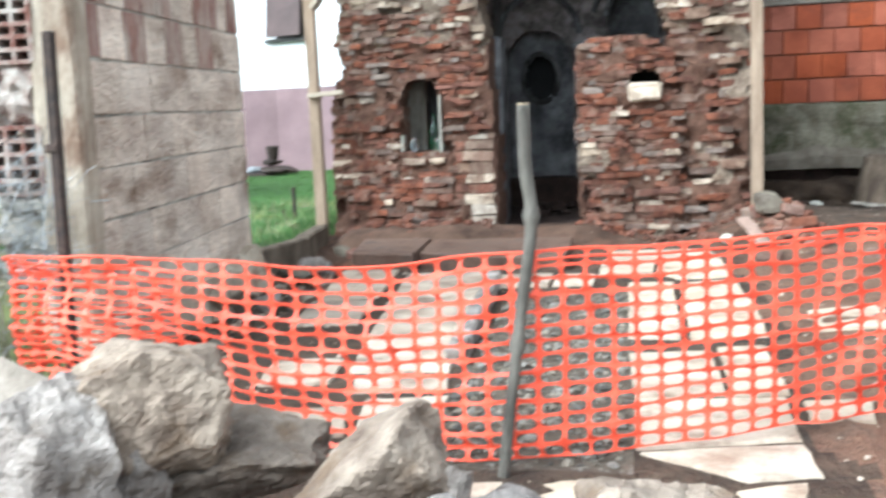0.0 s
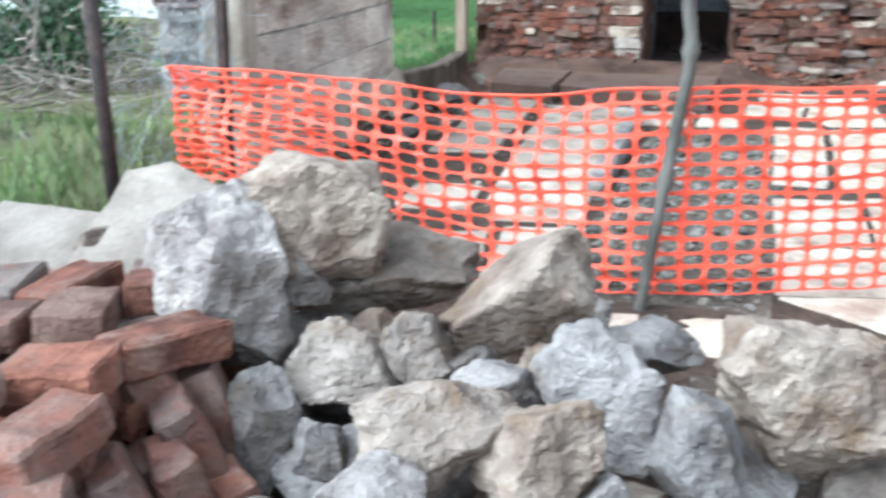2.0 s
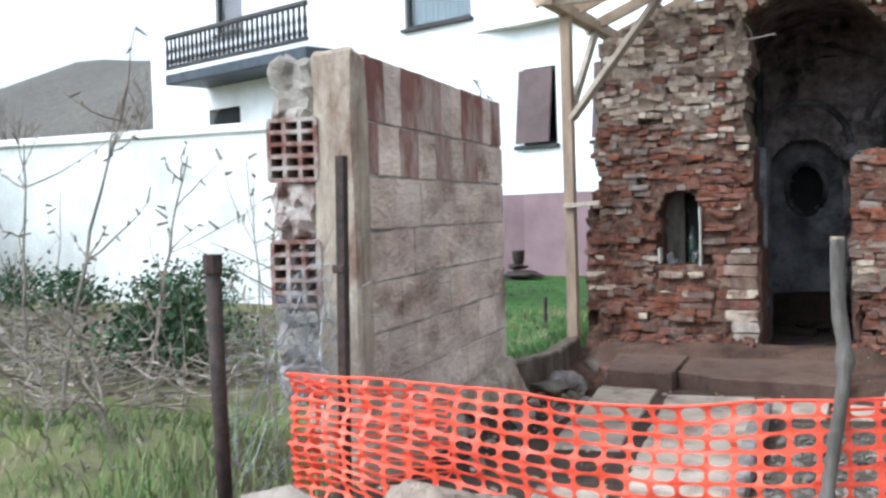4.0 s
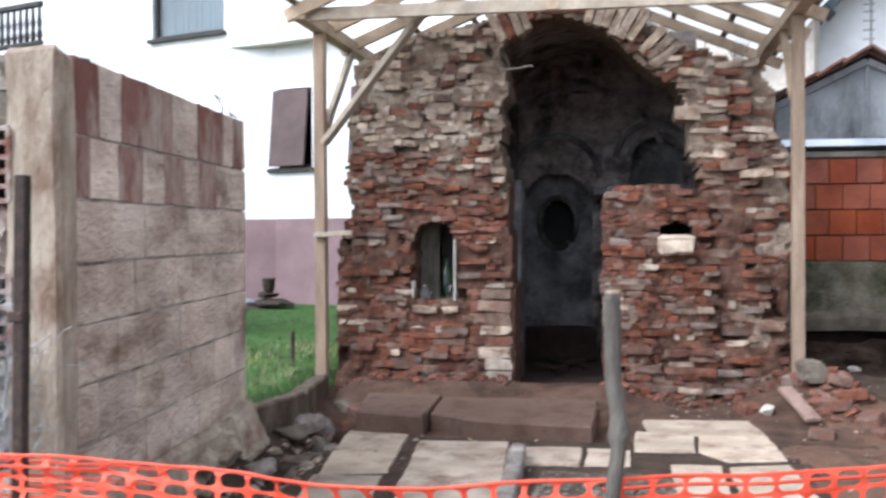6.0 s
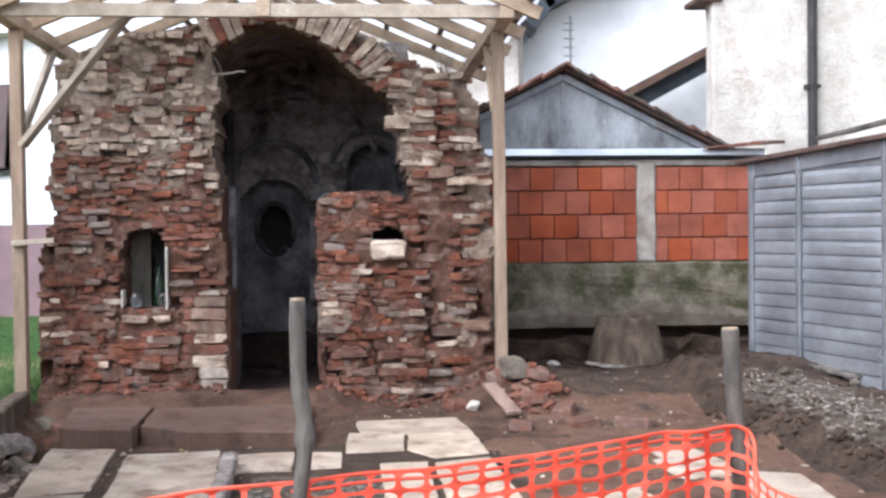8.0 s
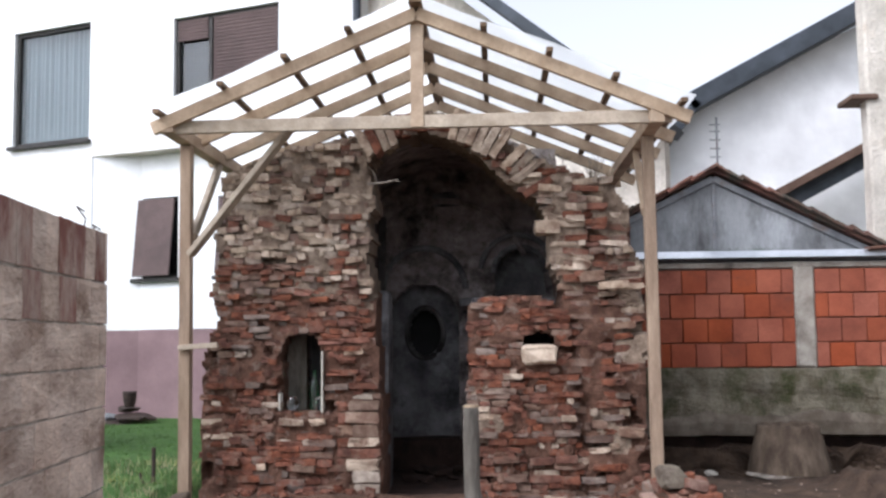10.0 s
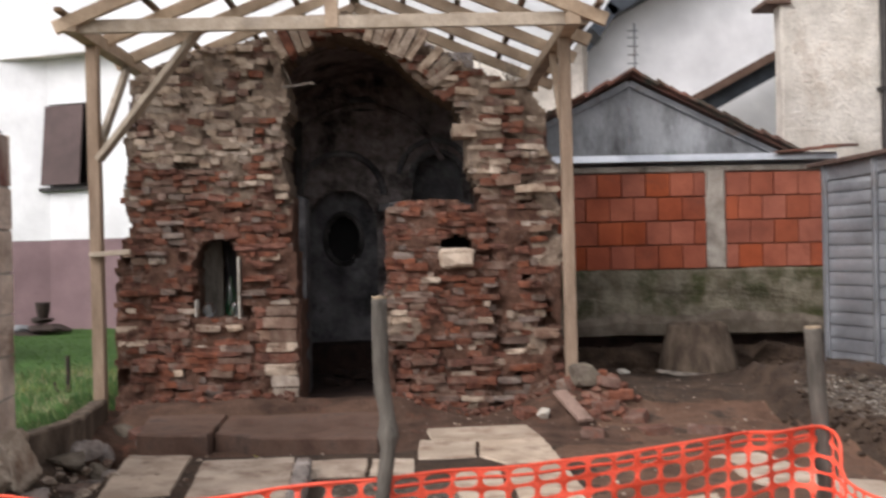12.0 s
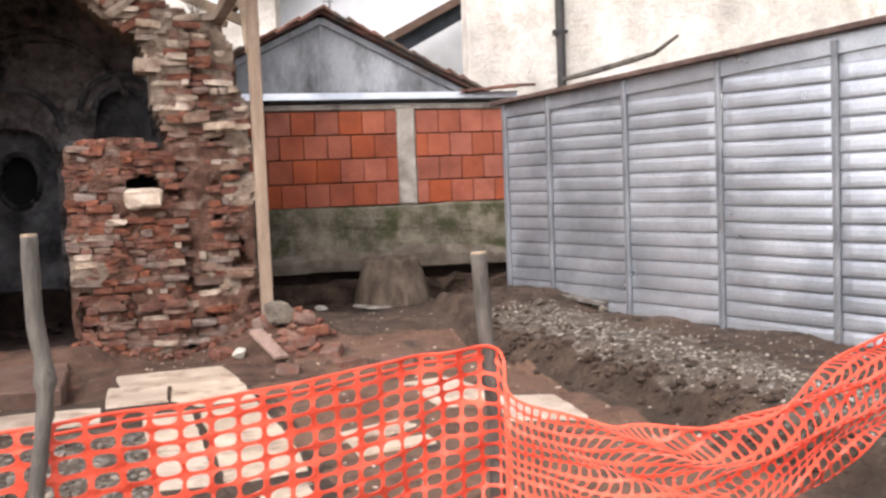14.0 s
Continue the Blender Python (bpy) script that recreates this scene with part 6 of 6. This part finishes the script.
# ---------------------------------------------------------------- rubble and small finds
for k, (x, y, w, g) in enumerate(((-1.72, 8.2, 0.2, 0), (-1.6, 8.45, 0.15, 1), (-1.78, 8.6, 0.22, 0), (-1.5, 7.9, 0.13, 0), (-1.68, 7.75, 0.18, 0), (-1.58, 8.75, 0.12, 1), (-1.85, 8.9, 0.2, 0),
                                  (1.67, 9.5, 0.3, 0), (1.3, 9.25, 0.12, 1), (-1.55, 7.3, 0.16, 0), (-1.7, 7.1, 0.22, 0), (-1.62, 6.7, 0.14, 1), (2.3, 11.3, 0.12, 1), (4.15, 9.05, 0.1, 0), (3.7, 9.3, 0.1, 0), (-1.82, 7.5, 0.2, 0), (-1.9, 8.3, 0.24, 0), (-1.65, 8.0, 0.1, 1), (-1.45, 8.55, 0.1, 1), (-1.75, 6.3, 0.18, 0), (-1.55, 6.0, 0.12, 0), (-1.9, 8.65, 0.26, 0), (-1.62, 9.1, 0.14, 0), (-1.8, 9.3, 0.16, 0))):
    ob = part("loose_stone", boulder(500 + k, (w, w * 0.8, w * 0.65), 3, 11), M_WHITE_BIT if g and w < 0.13 else M_ROCK if k % 3 == 0 else M_WELL)
    ob.matrix_basis = pose(x, y, ground_height(x, y) + w * 0.2, random.uniform(-15, 15), random.uniform(-15, 15), random.uniform(0, 360))
    tagged(ob, "pale broken stone lying in the dirt" if g else "grey broken stone lying in the dirt", "stone", "loose stones")
for k, (x, y, a) in enumerate(((1.8, 9.42, 100), (1.62, 9.62, 15), (1.85, 9.3, 20), (1.95, 9.1, 70), (1.6, 9.75, 40), (1.75, 9.2, 110), (2.0, 8.7, 15), (2.35, 8.6, 140), (1.2, 9.4, 30), (-1.65, 9.3, 60), (-1.8, 8.0, 10), (1.55, 8.6, 80))):
    ob = new("broken_brick", BR[(3, 5, 0, 3, 4, 5)[k % 6]])
    ob.matrix_basis = pose(x, y, ground_height(x, y) + 0.008, random.uniform(-12, 12), random.uniform(-12, 12), a) @ Matrix.Diagonal((0.5 + 0.4 * random.random(), 1, 1, 1))
    tagged(ob, "broken red brick half buried in earth", "brick", "fallen bricks")
tagged(part("board", block((0.5, 0.14, 0.03), (0, 0, 0), None, 0.006, rough=0.012, cuts=3), M_BARK), "rotten grey board at the shed's foot", "plank").matrix_basis = pose(4.12, 9.3, 0.26, 6, 4, -68)
rp = random.Random(17)
bm = bmesh.new()
scatter(bm, 900, (3.5, 4.6, 4.8, 9.4), 0.005, 0.03)
scatter(bm, 5200, (3.15, 4.2, 5.0, 9.4), 0.004, 0.03, lambda x, y: abs(x - 3.58 - 0.15 * noise.noise(Vector((x * 2, y * 2, 0)))) < 0.34 * (0.4 + rp.random() * 0.6))
tagged(part("bank_gravel", bm, M_BANK), "pale gravel scattered over the earth bank", "gravel", kind="stuff")
bm = bmesh.new()
scatter(bm, 1500, (2.85, 4.2, 5.2, 10.2), 0.015, 0.06, lambda x, y: x > 3.2 + 0.15 * noise.noise(Vector((x * 3, y * 3, 2))) and (x < 3.55 or rp.random() < 0.25))
scatter(bm, 420, (1.75, 4.3, 11.35, 11.85), 0.04, 0.2)
scatter(bm, 170, (1.75, 4.3, 11.55, 11.85), 0.12, 0.24)
scatter(bm, 700, (2.95, 3.45, 5.0, 9.2), 0.02, 0.1, lambda x, y: abs(x - 3.1 - 0.2 * smooth_step(8.4, 6.2, y)) < 0.12)
tagged(part("earth_clods", bm, M_DIRT), "dark crumbled clods on the cut earth bank", "soil", kind="stuff")
bm = bmesh.new()
scatter(bm, 500, (-1.8, 3.1, 8.6, 11.6), 0.006, 0.03, lambda x, y: not (-1.75 < x < 0.12 and y > 8.7) and (y < 9.85 or x > 1.65))
scatter(bm, 300, (1.2, 3.2, 3.6, 8.8), 0.008, 0.035)
scatter(bm, 420, (0.5, 1.9, 2.3, 3.9), 0.006, 0.04)
scatter(bm, 350, (-1.9, -0.2, 3.8, 8.6), 0.01, 0.05)
scatter(bm, 260, (-1.95, -1.4, 6.6, 9.0), 0.02, 0.12)
tagged(part("brick_crumbs", bm, M_RUBBLE), "crumbs of brick and mortar in the soil", "rubble", kind="stuff")
bm = bmesh.new()
scatter(bm, 300, (-1.95, 1.75, 9.7, 9.98), 0.03, 0.11, lambda x, y: not (-0.6 < x < 0.12))
scatter(bm, 160, (1.45, 2.05, 9.0, 9.75), 0.03, 0.13, lambda x, y: (x - 1.78) ** 2 / 0.07 + (y - 9.4) ** 2 / 0.12 < 1)
scatter(bm, 150, (-1.66, 0.1, 9.7, 9.96), 0.012, 0.05, None, 0.07)
scatter(bm, 70, (-1.5, 0.05, 8.8, 9.7), 0.006, 0.022, None, 0.07)
tagged(part("wall_foot_rubble", bm, M_BRICK_LOT), "fallen brick rubble along the wall foot", "rubble", kind="stuff")

leaf_bm = bmesh.new()
rim = [leaf_bm.verts.new((0.05 * math.cos(a) * (1 + 0.25 * math.cos(3 * a)), 0.035 * math.sin(a), 0.012 * math.cos(2 * a))) for a in np.linspace(0, math.tau, 14, endpoint=False)]
leaf_bm.faces.new(rim)
tagged(part("fallen_leaf", leaf_bm, M_YELLOW), "yellow fallen leaf on the earth before the step", "leaf").matrix_basis = pose(-0.66, 8.28, ground_height(-0.66, 8.28) + 0.03, 20, 15, 30)
tagged(part("white_wire", tube([(3.2, 8.9, 0.03), (3.24, 8.8, 0.13), (3.27, 8.7, 0.1), (3.2, 8.6, 0.05), (3.22, 8.45, 0.07), (3.18, 8.32, 0.02)], 0.006, 6), M_WHITE_BIT), "curl of pale wire lying on the earth", "wire")
rod = thing("iron_rod", "bent dark iron rod stuck in the lawn", "iron rod")
part("shaft", tube([(-2.45, 10.0, 0.1), (-2.45, 10.0, 0.5)], 0.018, 8), M_IRON, rod)
part("hook", tube([(-2.45, 9.99, 0.22), (-2.5, 9.98, 0.2), (-2.54, 9.97, 0.24), (-2.55, 9.97, 0.3)], 0.012, 6), M_IRON, rod)
orn = thing("garden_ornament", "dark stacked stones with a small urn", "ornament")
for k, (x, z, w, h) in enumerate(((0, 0.06, 0.9, 0.12), (0.1, 0.16, 0.6, 0.1), (-0.25, 0.15, 0.3, 0.1), (0.05, 0.25, 0.3, 0.08))):
    part("stone", boulder(700 + k, (w, w * 0.7, h), 3, 11), M_IRON if k != 2 else M_GABLE, orn).matrix_basis = pose(x, 0, z)
part("urn", tube([(0.05, 0, 0.27), (0.05, 0, 0.3), (0.05, 0, 0.36), (0.05, 0, 0.43), (0.05, 0, 0.46)], [0.05, 0.06, 0.075, 0.08, 0.085], 14), M_IRON, orn, smooth=True)
orn.matrix_basis = Matrix.Translation(HP + HU * -0.14 + Vector((HU.y, -HU.x, 0)) * 0.7 + Vector((0, 0, 0.1))) @ house_turn @ Matrix.Scale(1.2, 4)


rg0 = random.Random(55)


def bent_twig(a, b, r, bow, seed, n=7):
    rr = random.Random(seed)
    a, b = Vector(a), Vector(b)
    side = Vector((rr.gauss(0, 1), rr.gauss(0, 1), rr.gauss(0, 1))).normalized() * bow
    return [a.lerp(b, i / (n - 1)) + side * math.sin(math.pi * i / (n - 1)) + Vector((rr.gauss(0, 1), rr.gauss(0, 1), rr.gauss(0, 1))) * bow * 0.15 for i in range(n)], [r * (1 - 0.7 * i / (n - 1)) for i in range(n)]


bm = bmesh.new()
for k, (a, b, r) in enumerate((((-0.68, 9.95, 2.63), (-0.42, 9.85, 2.65), 0.011), ((-0.6, 9.93, 2.64), (-0.66, 9.8, 2.75), 0.008), ((-0.5, 9.9, 2.65), (-0.4, 9.8, 2.62), 0.006))):
    tube(*bent_twig(a, b, r, 0.02, k), 6, bm)
tagged(part("dead_branch", bm, M_TWIG), "pale dead branch poking out of the wall", "branch")
bm = bmesh.new()
for k in range(7):
    x = 0.72 + 0.03 * k
    a = (x + random.uniform(-0.05, 0.05), 9.94, 2.85 - 0.3 * (x - 0.7) * random.random())
    tube(*bent_twig(a, (a[0] + random.uniform(-0.06, 0.1), 9.9, a[2] - random.uniform(0.02, 0.16)), 0.006, 0.03, k + 50), 5, bm)
tuft = bmesh.new()
for k in range(34):
    a = Vector((1.2 + rg0.gauss(0, 0.05), 10.05 + rg0.gauss(0, 0.05), 2.62))
    tube(*bent_twig(a, a + Vector((rg0.gauss(0, 0.07), rg0.gauss(0, 0.05), rg0.uniform(0.1, 0.26))), 0.004, 0.02, k + 70, 5), 3, tuft)
tagged(part("dry_tuft", tuft, M_TWIG), "dry grass tuft growing on the wall top", "grass", kind="stuff")
tagged(part("hanging_roots", bm, M_TWIG), "pale thin roots hanging over the arch", "roots")


def blades(name, label, cat, mat, spots, seed, lean=0.5, width=0.006):
    """Tapered grass blades; spots gives (x, y, z, height) for each."""
    rr = random.Random(seed)
    vv, ff = [], []
    for x, y, z, h in spots:
        a, b = rr.uniform(0, math.tau), rr.uniform(0, math.tau)
        dx, dy = math.cos(a) * width, math.sin(a) * width
        lx, ly = math.cos(b) * h * lean * rr.random(), math.sin(b) * h * lean * rr.random()
        n = len(vv)
        vv += [(x - dx, y - dy, z), (x + dx, y + dy, z), (x + dx * 0.7 + lx * 0.4, y + dy * 0.7 + ly * 0.4, z + h * 0.55), (x - dx * 0.7 + lx * 0.4, y - dy * 0.7 + ly * 0.4, z + h * 0.55), (x + lx, y + ly, z + h * rr.uniform(0.8, 1))]
        ff += [(n, n + 1, n + 2, n + 3), (n + 3, n + 2, n + 4)]
    me = bpy.data.meshes.new(name)
    me.from_pydata(vv, [], ff)
    me.materials.append(mat)
    return tagged(new(name, me), label, cat, kind="stuff")


rg = random.Random(3)
lawn, weed, green = [], [], []
for _ in range(15000):
    x, y = rg.uniform(-6.5, -2.14), 8.3 + 8.8 * rg.random() ** 1.3
    if y < 12.2 and x < -4.4:
        continue
    lawn.append((x, y, ground_height(x, y) - 0.005, rg.uniform(0.012, 0.03)))
for _ in range(32000):
    x, y = rg.uniform(-8.5, -1.35), 2.7 + 8.8 * rg.random() ** 1.5
    if y > 4.9 and x > -2.1 or x > -1.75 and y > 3.5 or y < 3.5 and x > -2.15:
        continue
    patch = noise.noise(Vector((x * 0.7, y * 0.7, 3)))
    if 5.7 < y < 9.6 and patch < 0.22 and rg.random() < 0.85:
        continue
    spot = (x, y, ground_height(x, y) - 0.01, rg.uniform(0.03, 0.11) * (1 + 0.6 * patch))
    (green if patch > 0.12 or (y < 6.5 and x > -2.9) else weed).append(spot)
tall = []
for _ in range(750):
    x, y = rg.gauss(-1.95, 0.2), rg.gauss(4.3, 0.35)
    if x < -1.66:
        tall.append((x, y, ground_height(x, y) - 0.01, rg.uniform(0.08, 0.3)))
blades("tall_weeds", "tall thin green weeds round the iron posts", "weeds", M_WEED_GREEN, tall, 6, 0.7, 0.005)
ivy = [(2.45 + 0.75 * rg.random(), 12.28 + 0.05 * rg.random(), 2.14, rg.uniform(0.02, 0.13)) for _ in range(260)]
blades("gable_creeper", "dark straggling creeper at the gable foot", "creeper", M_LEAF, ivy, 9, 1.2, 0.012)
blades("lawn_grass", "short bright green lawn grass", "grass", M_GRASS, lawn, 1, 0.6, 0.006)
blades("wild_grass", "tufts of yellowish wild grass", "grass", M_WEED, weed, 2, 0.9, 0.004)
blades("green_weeds", "patches of green garden weeds", "weeds", M_WEED_GREEN, green, 4, 1.0, 0.0045)


def shrub(centre, size, count, seed, label):
    ob = thing("shrub", label, "shrub", "garden shrubs")
    rr = random.Random(seed)
    for k in range(9):
        end = Vector((rr.uniform(-0.45, 0.45) * size[0], rr.uniform(-0.45, 0.45) * size[1], rr.uniform(0.5, 0.95) * size[2]))
        part("stem", tube(*bent_twig((0, 0, 0), end, 0.012, 0.05, seed + k), 5), M_TWIG, ob)
    vv, ff = [], []
    lumps = [(Vector((rr.uniform(-0.4, 0.4) * size[0], rr.uniform(-0.4, 0.4) * size[1], rr.uniform(0.25, 0.8) * size[2])), rr.uniform(0.14, 0.3)) for _ in range(12)]
    for _ in range(count):
        c, r = rr.choice(lumps)
        p = c + Vector((rr.gauss(0, 1), rr.gauss(0, 1), rr.gauss(0, 0.8))) * r * 0.55
        if p.z < 0.02:
            continue
        a, b = Vector((rr.gauss(0, 1), rr.gauss(0, 1), rr.gauss(0, 1))).normalized(), Vector((rr.gauss(0, 1), rr.gauss(0, 1), rr.gauss(0, 1)))
        b = a.cross(b).normalized()
        s = rr.uniform(0.035, 0.075)
        n = len(vv)
        vv += [tuple(p), tuple(p + a * s * 0.5 + b * s * 0.3), tuple(p + a * s), tuple(p + a * s * 0.5 - b * s * 0.3)]
        ff.append((n, n + 1, n + 2, n + 3))
    me = bpy.data.meshes.new("foliage")
    me.from_pydata(vv, [], ff)
    me.materials.append(M_LEAF)
    lv = tagged(new("foliage", me), kind="stuff")
    lv.parent = ob
    ob.matrix_basis = pose(*centre)


shrub((-4.1, 6.85, 0.15), (1.15, 0.7, 0.68), 2200, 11, "dark green leafy shrub in the rough garden")
shrub((-7.8, 10.0, 0.2), (1.5, 0.9, 0.6), 1500, 12, "low dark green shrub by the garden wall")
shrub((-6.8, 10.6, 0.2), (1.2, 0.8, 0.7), 1200, 13, "low green bush by the garden wall")
shrub((-4.7, 8.2, 0.2), (0.8, 0.7, 0.4), 700, 14, "small green bush among dry stalks")
shrub((-9.6, 10.6, 0.2), (1.5, 0.9, 0.7), 1200, 16, "low dark green shrub by the garden wall")


def sapling(base, height, seed, lean=(0, 0), thick=0.014):
    ob = thing("sapling", "thin leafless sapling with budding twigs", "sapling", "bare saplings")
    rr = random.Random(seed)
    top = Vector((base[0] + lean[0], base[1] + lean[1], base[2] + height))
    pts, rad = bent_twig(base, top, thick, 0.05, seed, 12)
    part("trunk", tube(pts, rad, 6), M_TWIG, ob)
    tw = bmesh.new()
    for k in range(13 if thick > 0.01 else 5):
        i = rr.randint(2, 10)
        end = pts[i] + Vector((rr.gauss(0, 0.2), rr.gauss(0, 0.2), rr.uniform(0.1, 0.42)))
        p2, r2 = bent_twig(pts[i], end, 0.43 * thick, 0.03, seed * 31 + k, 6)
        tube(p2, r2, 4, tw)
        for q in p2[2:]:
            if rr.random() < 0.6:
                o = Vector((rr.gauss(0, 0.03), rr.gauss(0, 0.03), rr.gauss(0, 0.03)))
                tube([q, q + o], [0.008, 0.004], 4, tw)
    tagged(part("twig_spray", tw, M_TWIG, ob), kind="stuff")


sapling((-3.44, 5.0, 0.0), 1.95, 61, (0.5, 0.1))
sapling((-3.35, 5.05, 0.0), 0.7, 62, (-0.3, 0))
sapling((-4.6, 6.0, 0.1), 1.7, 63, (0.1, 0))
sapling((-4.0, 6.4, 0.1), 1.6, 64, (0.25, 0.2))
sapling((-3.0, 6.5, 0.1), 1.3, 65, (-0.1, 0.1))
sapling((-2.7, 4.6, 0.0), 0.7, 66, (-0.2, 0.1))
for k, (x, y, h) in enumerate(((-2.6, 4.9, 0.9), (-2.95, 5.2, 1.2), (-2.35, 4.5, 0.6), (-3.2, 4.7, 0.8), (-3.7, 5.4, 1.4), (-2.2, 4.75, 0.75), (-4.3, 5.6, 1.1), (-3.0, 4.4, 0.5), (-2.1, 5.0, 1.5), (-2.7, 5.8, 1.3))):
    sapling((x, y, 0.05), h, 80 + k, (0.12 * math.sin(k * 2.1), 0.1 * math.cos(k)), 0.006)
bm = bmesh.new()
for k in range(1500):
    x, y = rg.uniform(-8, -3.1), rg.uniform(5.6, 9.8)
    if y > 7.6 and x > -4.9:
        continue
    z = ground_height(x, y) + rg.uniform(0.0, 0.18)
    a = rg.uniform(0, math.tau)
    l = rg.uniform(0.15, 0.7)
    tube(*bent_twig((x, y, z), (x + math.cos(a) * l, y + math.sin(a) * l, z + rg.uniform(-0.08, 0.15)), rg.uniform(0.004, 0.011), 0.05, k + 900, 4), 4, bm)
tagged(part("brushwood", bm, M_TWIG), "heap of dry brown brushwood and stalks", "brushwood", kind="stuff")

bm = bmesh.new()
for k in range(150):
    c = Vector((-2.02 + rg.gauss(0, 0.08), 5.14 + rg.gauss(0, 0.05), rg.uniform(0.42, 1.0)))
    d = Vector((rg.gauss(0, 0.09), rg.gauss(0, 0.05), rg.gauss(0, 0.14)))
    tube(*bent_twig(c - d, c + d, 0.0022, 0.09, k + 40, 8), 3, bm)
for k in range(26):
    a, b = Vector((-1.76 + rg.gauss(0, 0.02), 4.12, rg.uniform(0.15, 1.1))), Vector((rg.uniform(-2.1, -1.45), rg.uniform(4.4, 5.1), rg.uniform(0.2, 1.0)))
    tube(*bent_twig(a, b, 0.002, 0.14, k + 400, 10), 3, bm)
tagged(part("wire_tangle", bm, M_WIRE), "tangle of old fence wire on the wall end", "wire", kind="stuff")

# dim bare woods behind the garden wall
bm = bmesh.new()
rw = random.Random(77)


def grow(p, way, length, r, depth):
    q = p + way * length
    tube([p, p.lerp(q, 0.5) + Vector((rw.gauss(0, 0.04), rw.gauss(0, 0.04), 0)) * length, q], [r, r * 0.85, r * 0.65], 4, bm, cap=False)
    if depth:
        for _ in range(3):
            turn = Vector((rw.gauss(0, 0.55), rw.gauss(0, 0.55), rw.uniform(0.1, 0.7)))
            grow(q, (way + turn).normalized(), length * rw.uniform(0.6, 0.8), r * 0.55, depth - 1)


for k in range(40):
    x = -34 + k * 0.7 + rw.uniform(-0.5, 0.5)
    grow(Vector((x, rw.uniform(24, 34), 0)), Vector((rw.gauss(0, 0.08), 0, 1)).normalized(), rw.uniform(1.4, 2.2), 0.1, 4)
tagged(part("bare_woods", bm, M_TWIG), "grey leafless trees on the far slope", "trees", kind="stuff")
bm = bmesh.new()
cols = 40
ridge = [[bm.verts.new((-70 + 2.2 * i, 36 + 0.5 * j * j, -0.5 + (12 + 2 * noise.noise(Vector((i * 0.21, 0, 0)))) * j / 6)) for i in range(cols)] for j in range(7)]
for r0, r1 in zip(ridge, ridge[1:]):
    for i in range(cols - 1):
        bm.faces.new((r0[i], r0[i + 1], r1[i + 1], r1[i]))
tagged(part("hillside", bm, M_BARK, None, smooth=True), "far brownish wooded hillside", "hillside", kind="structure")
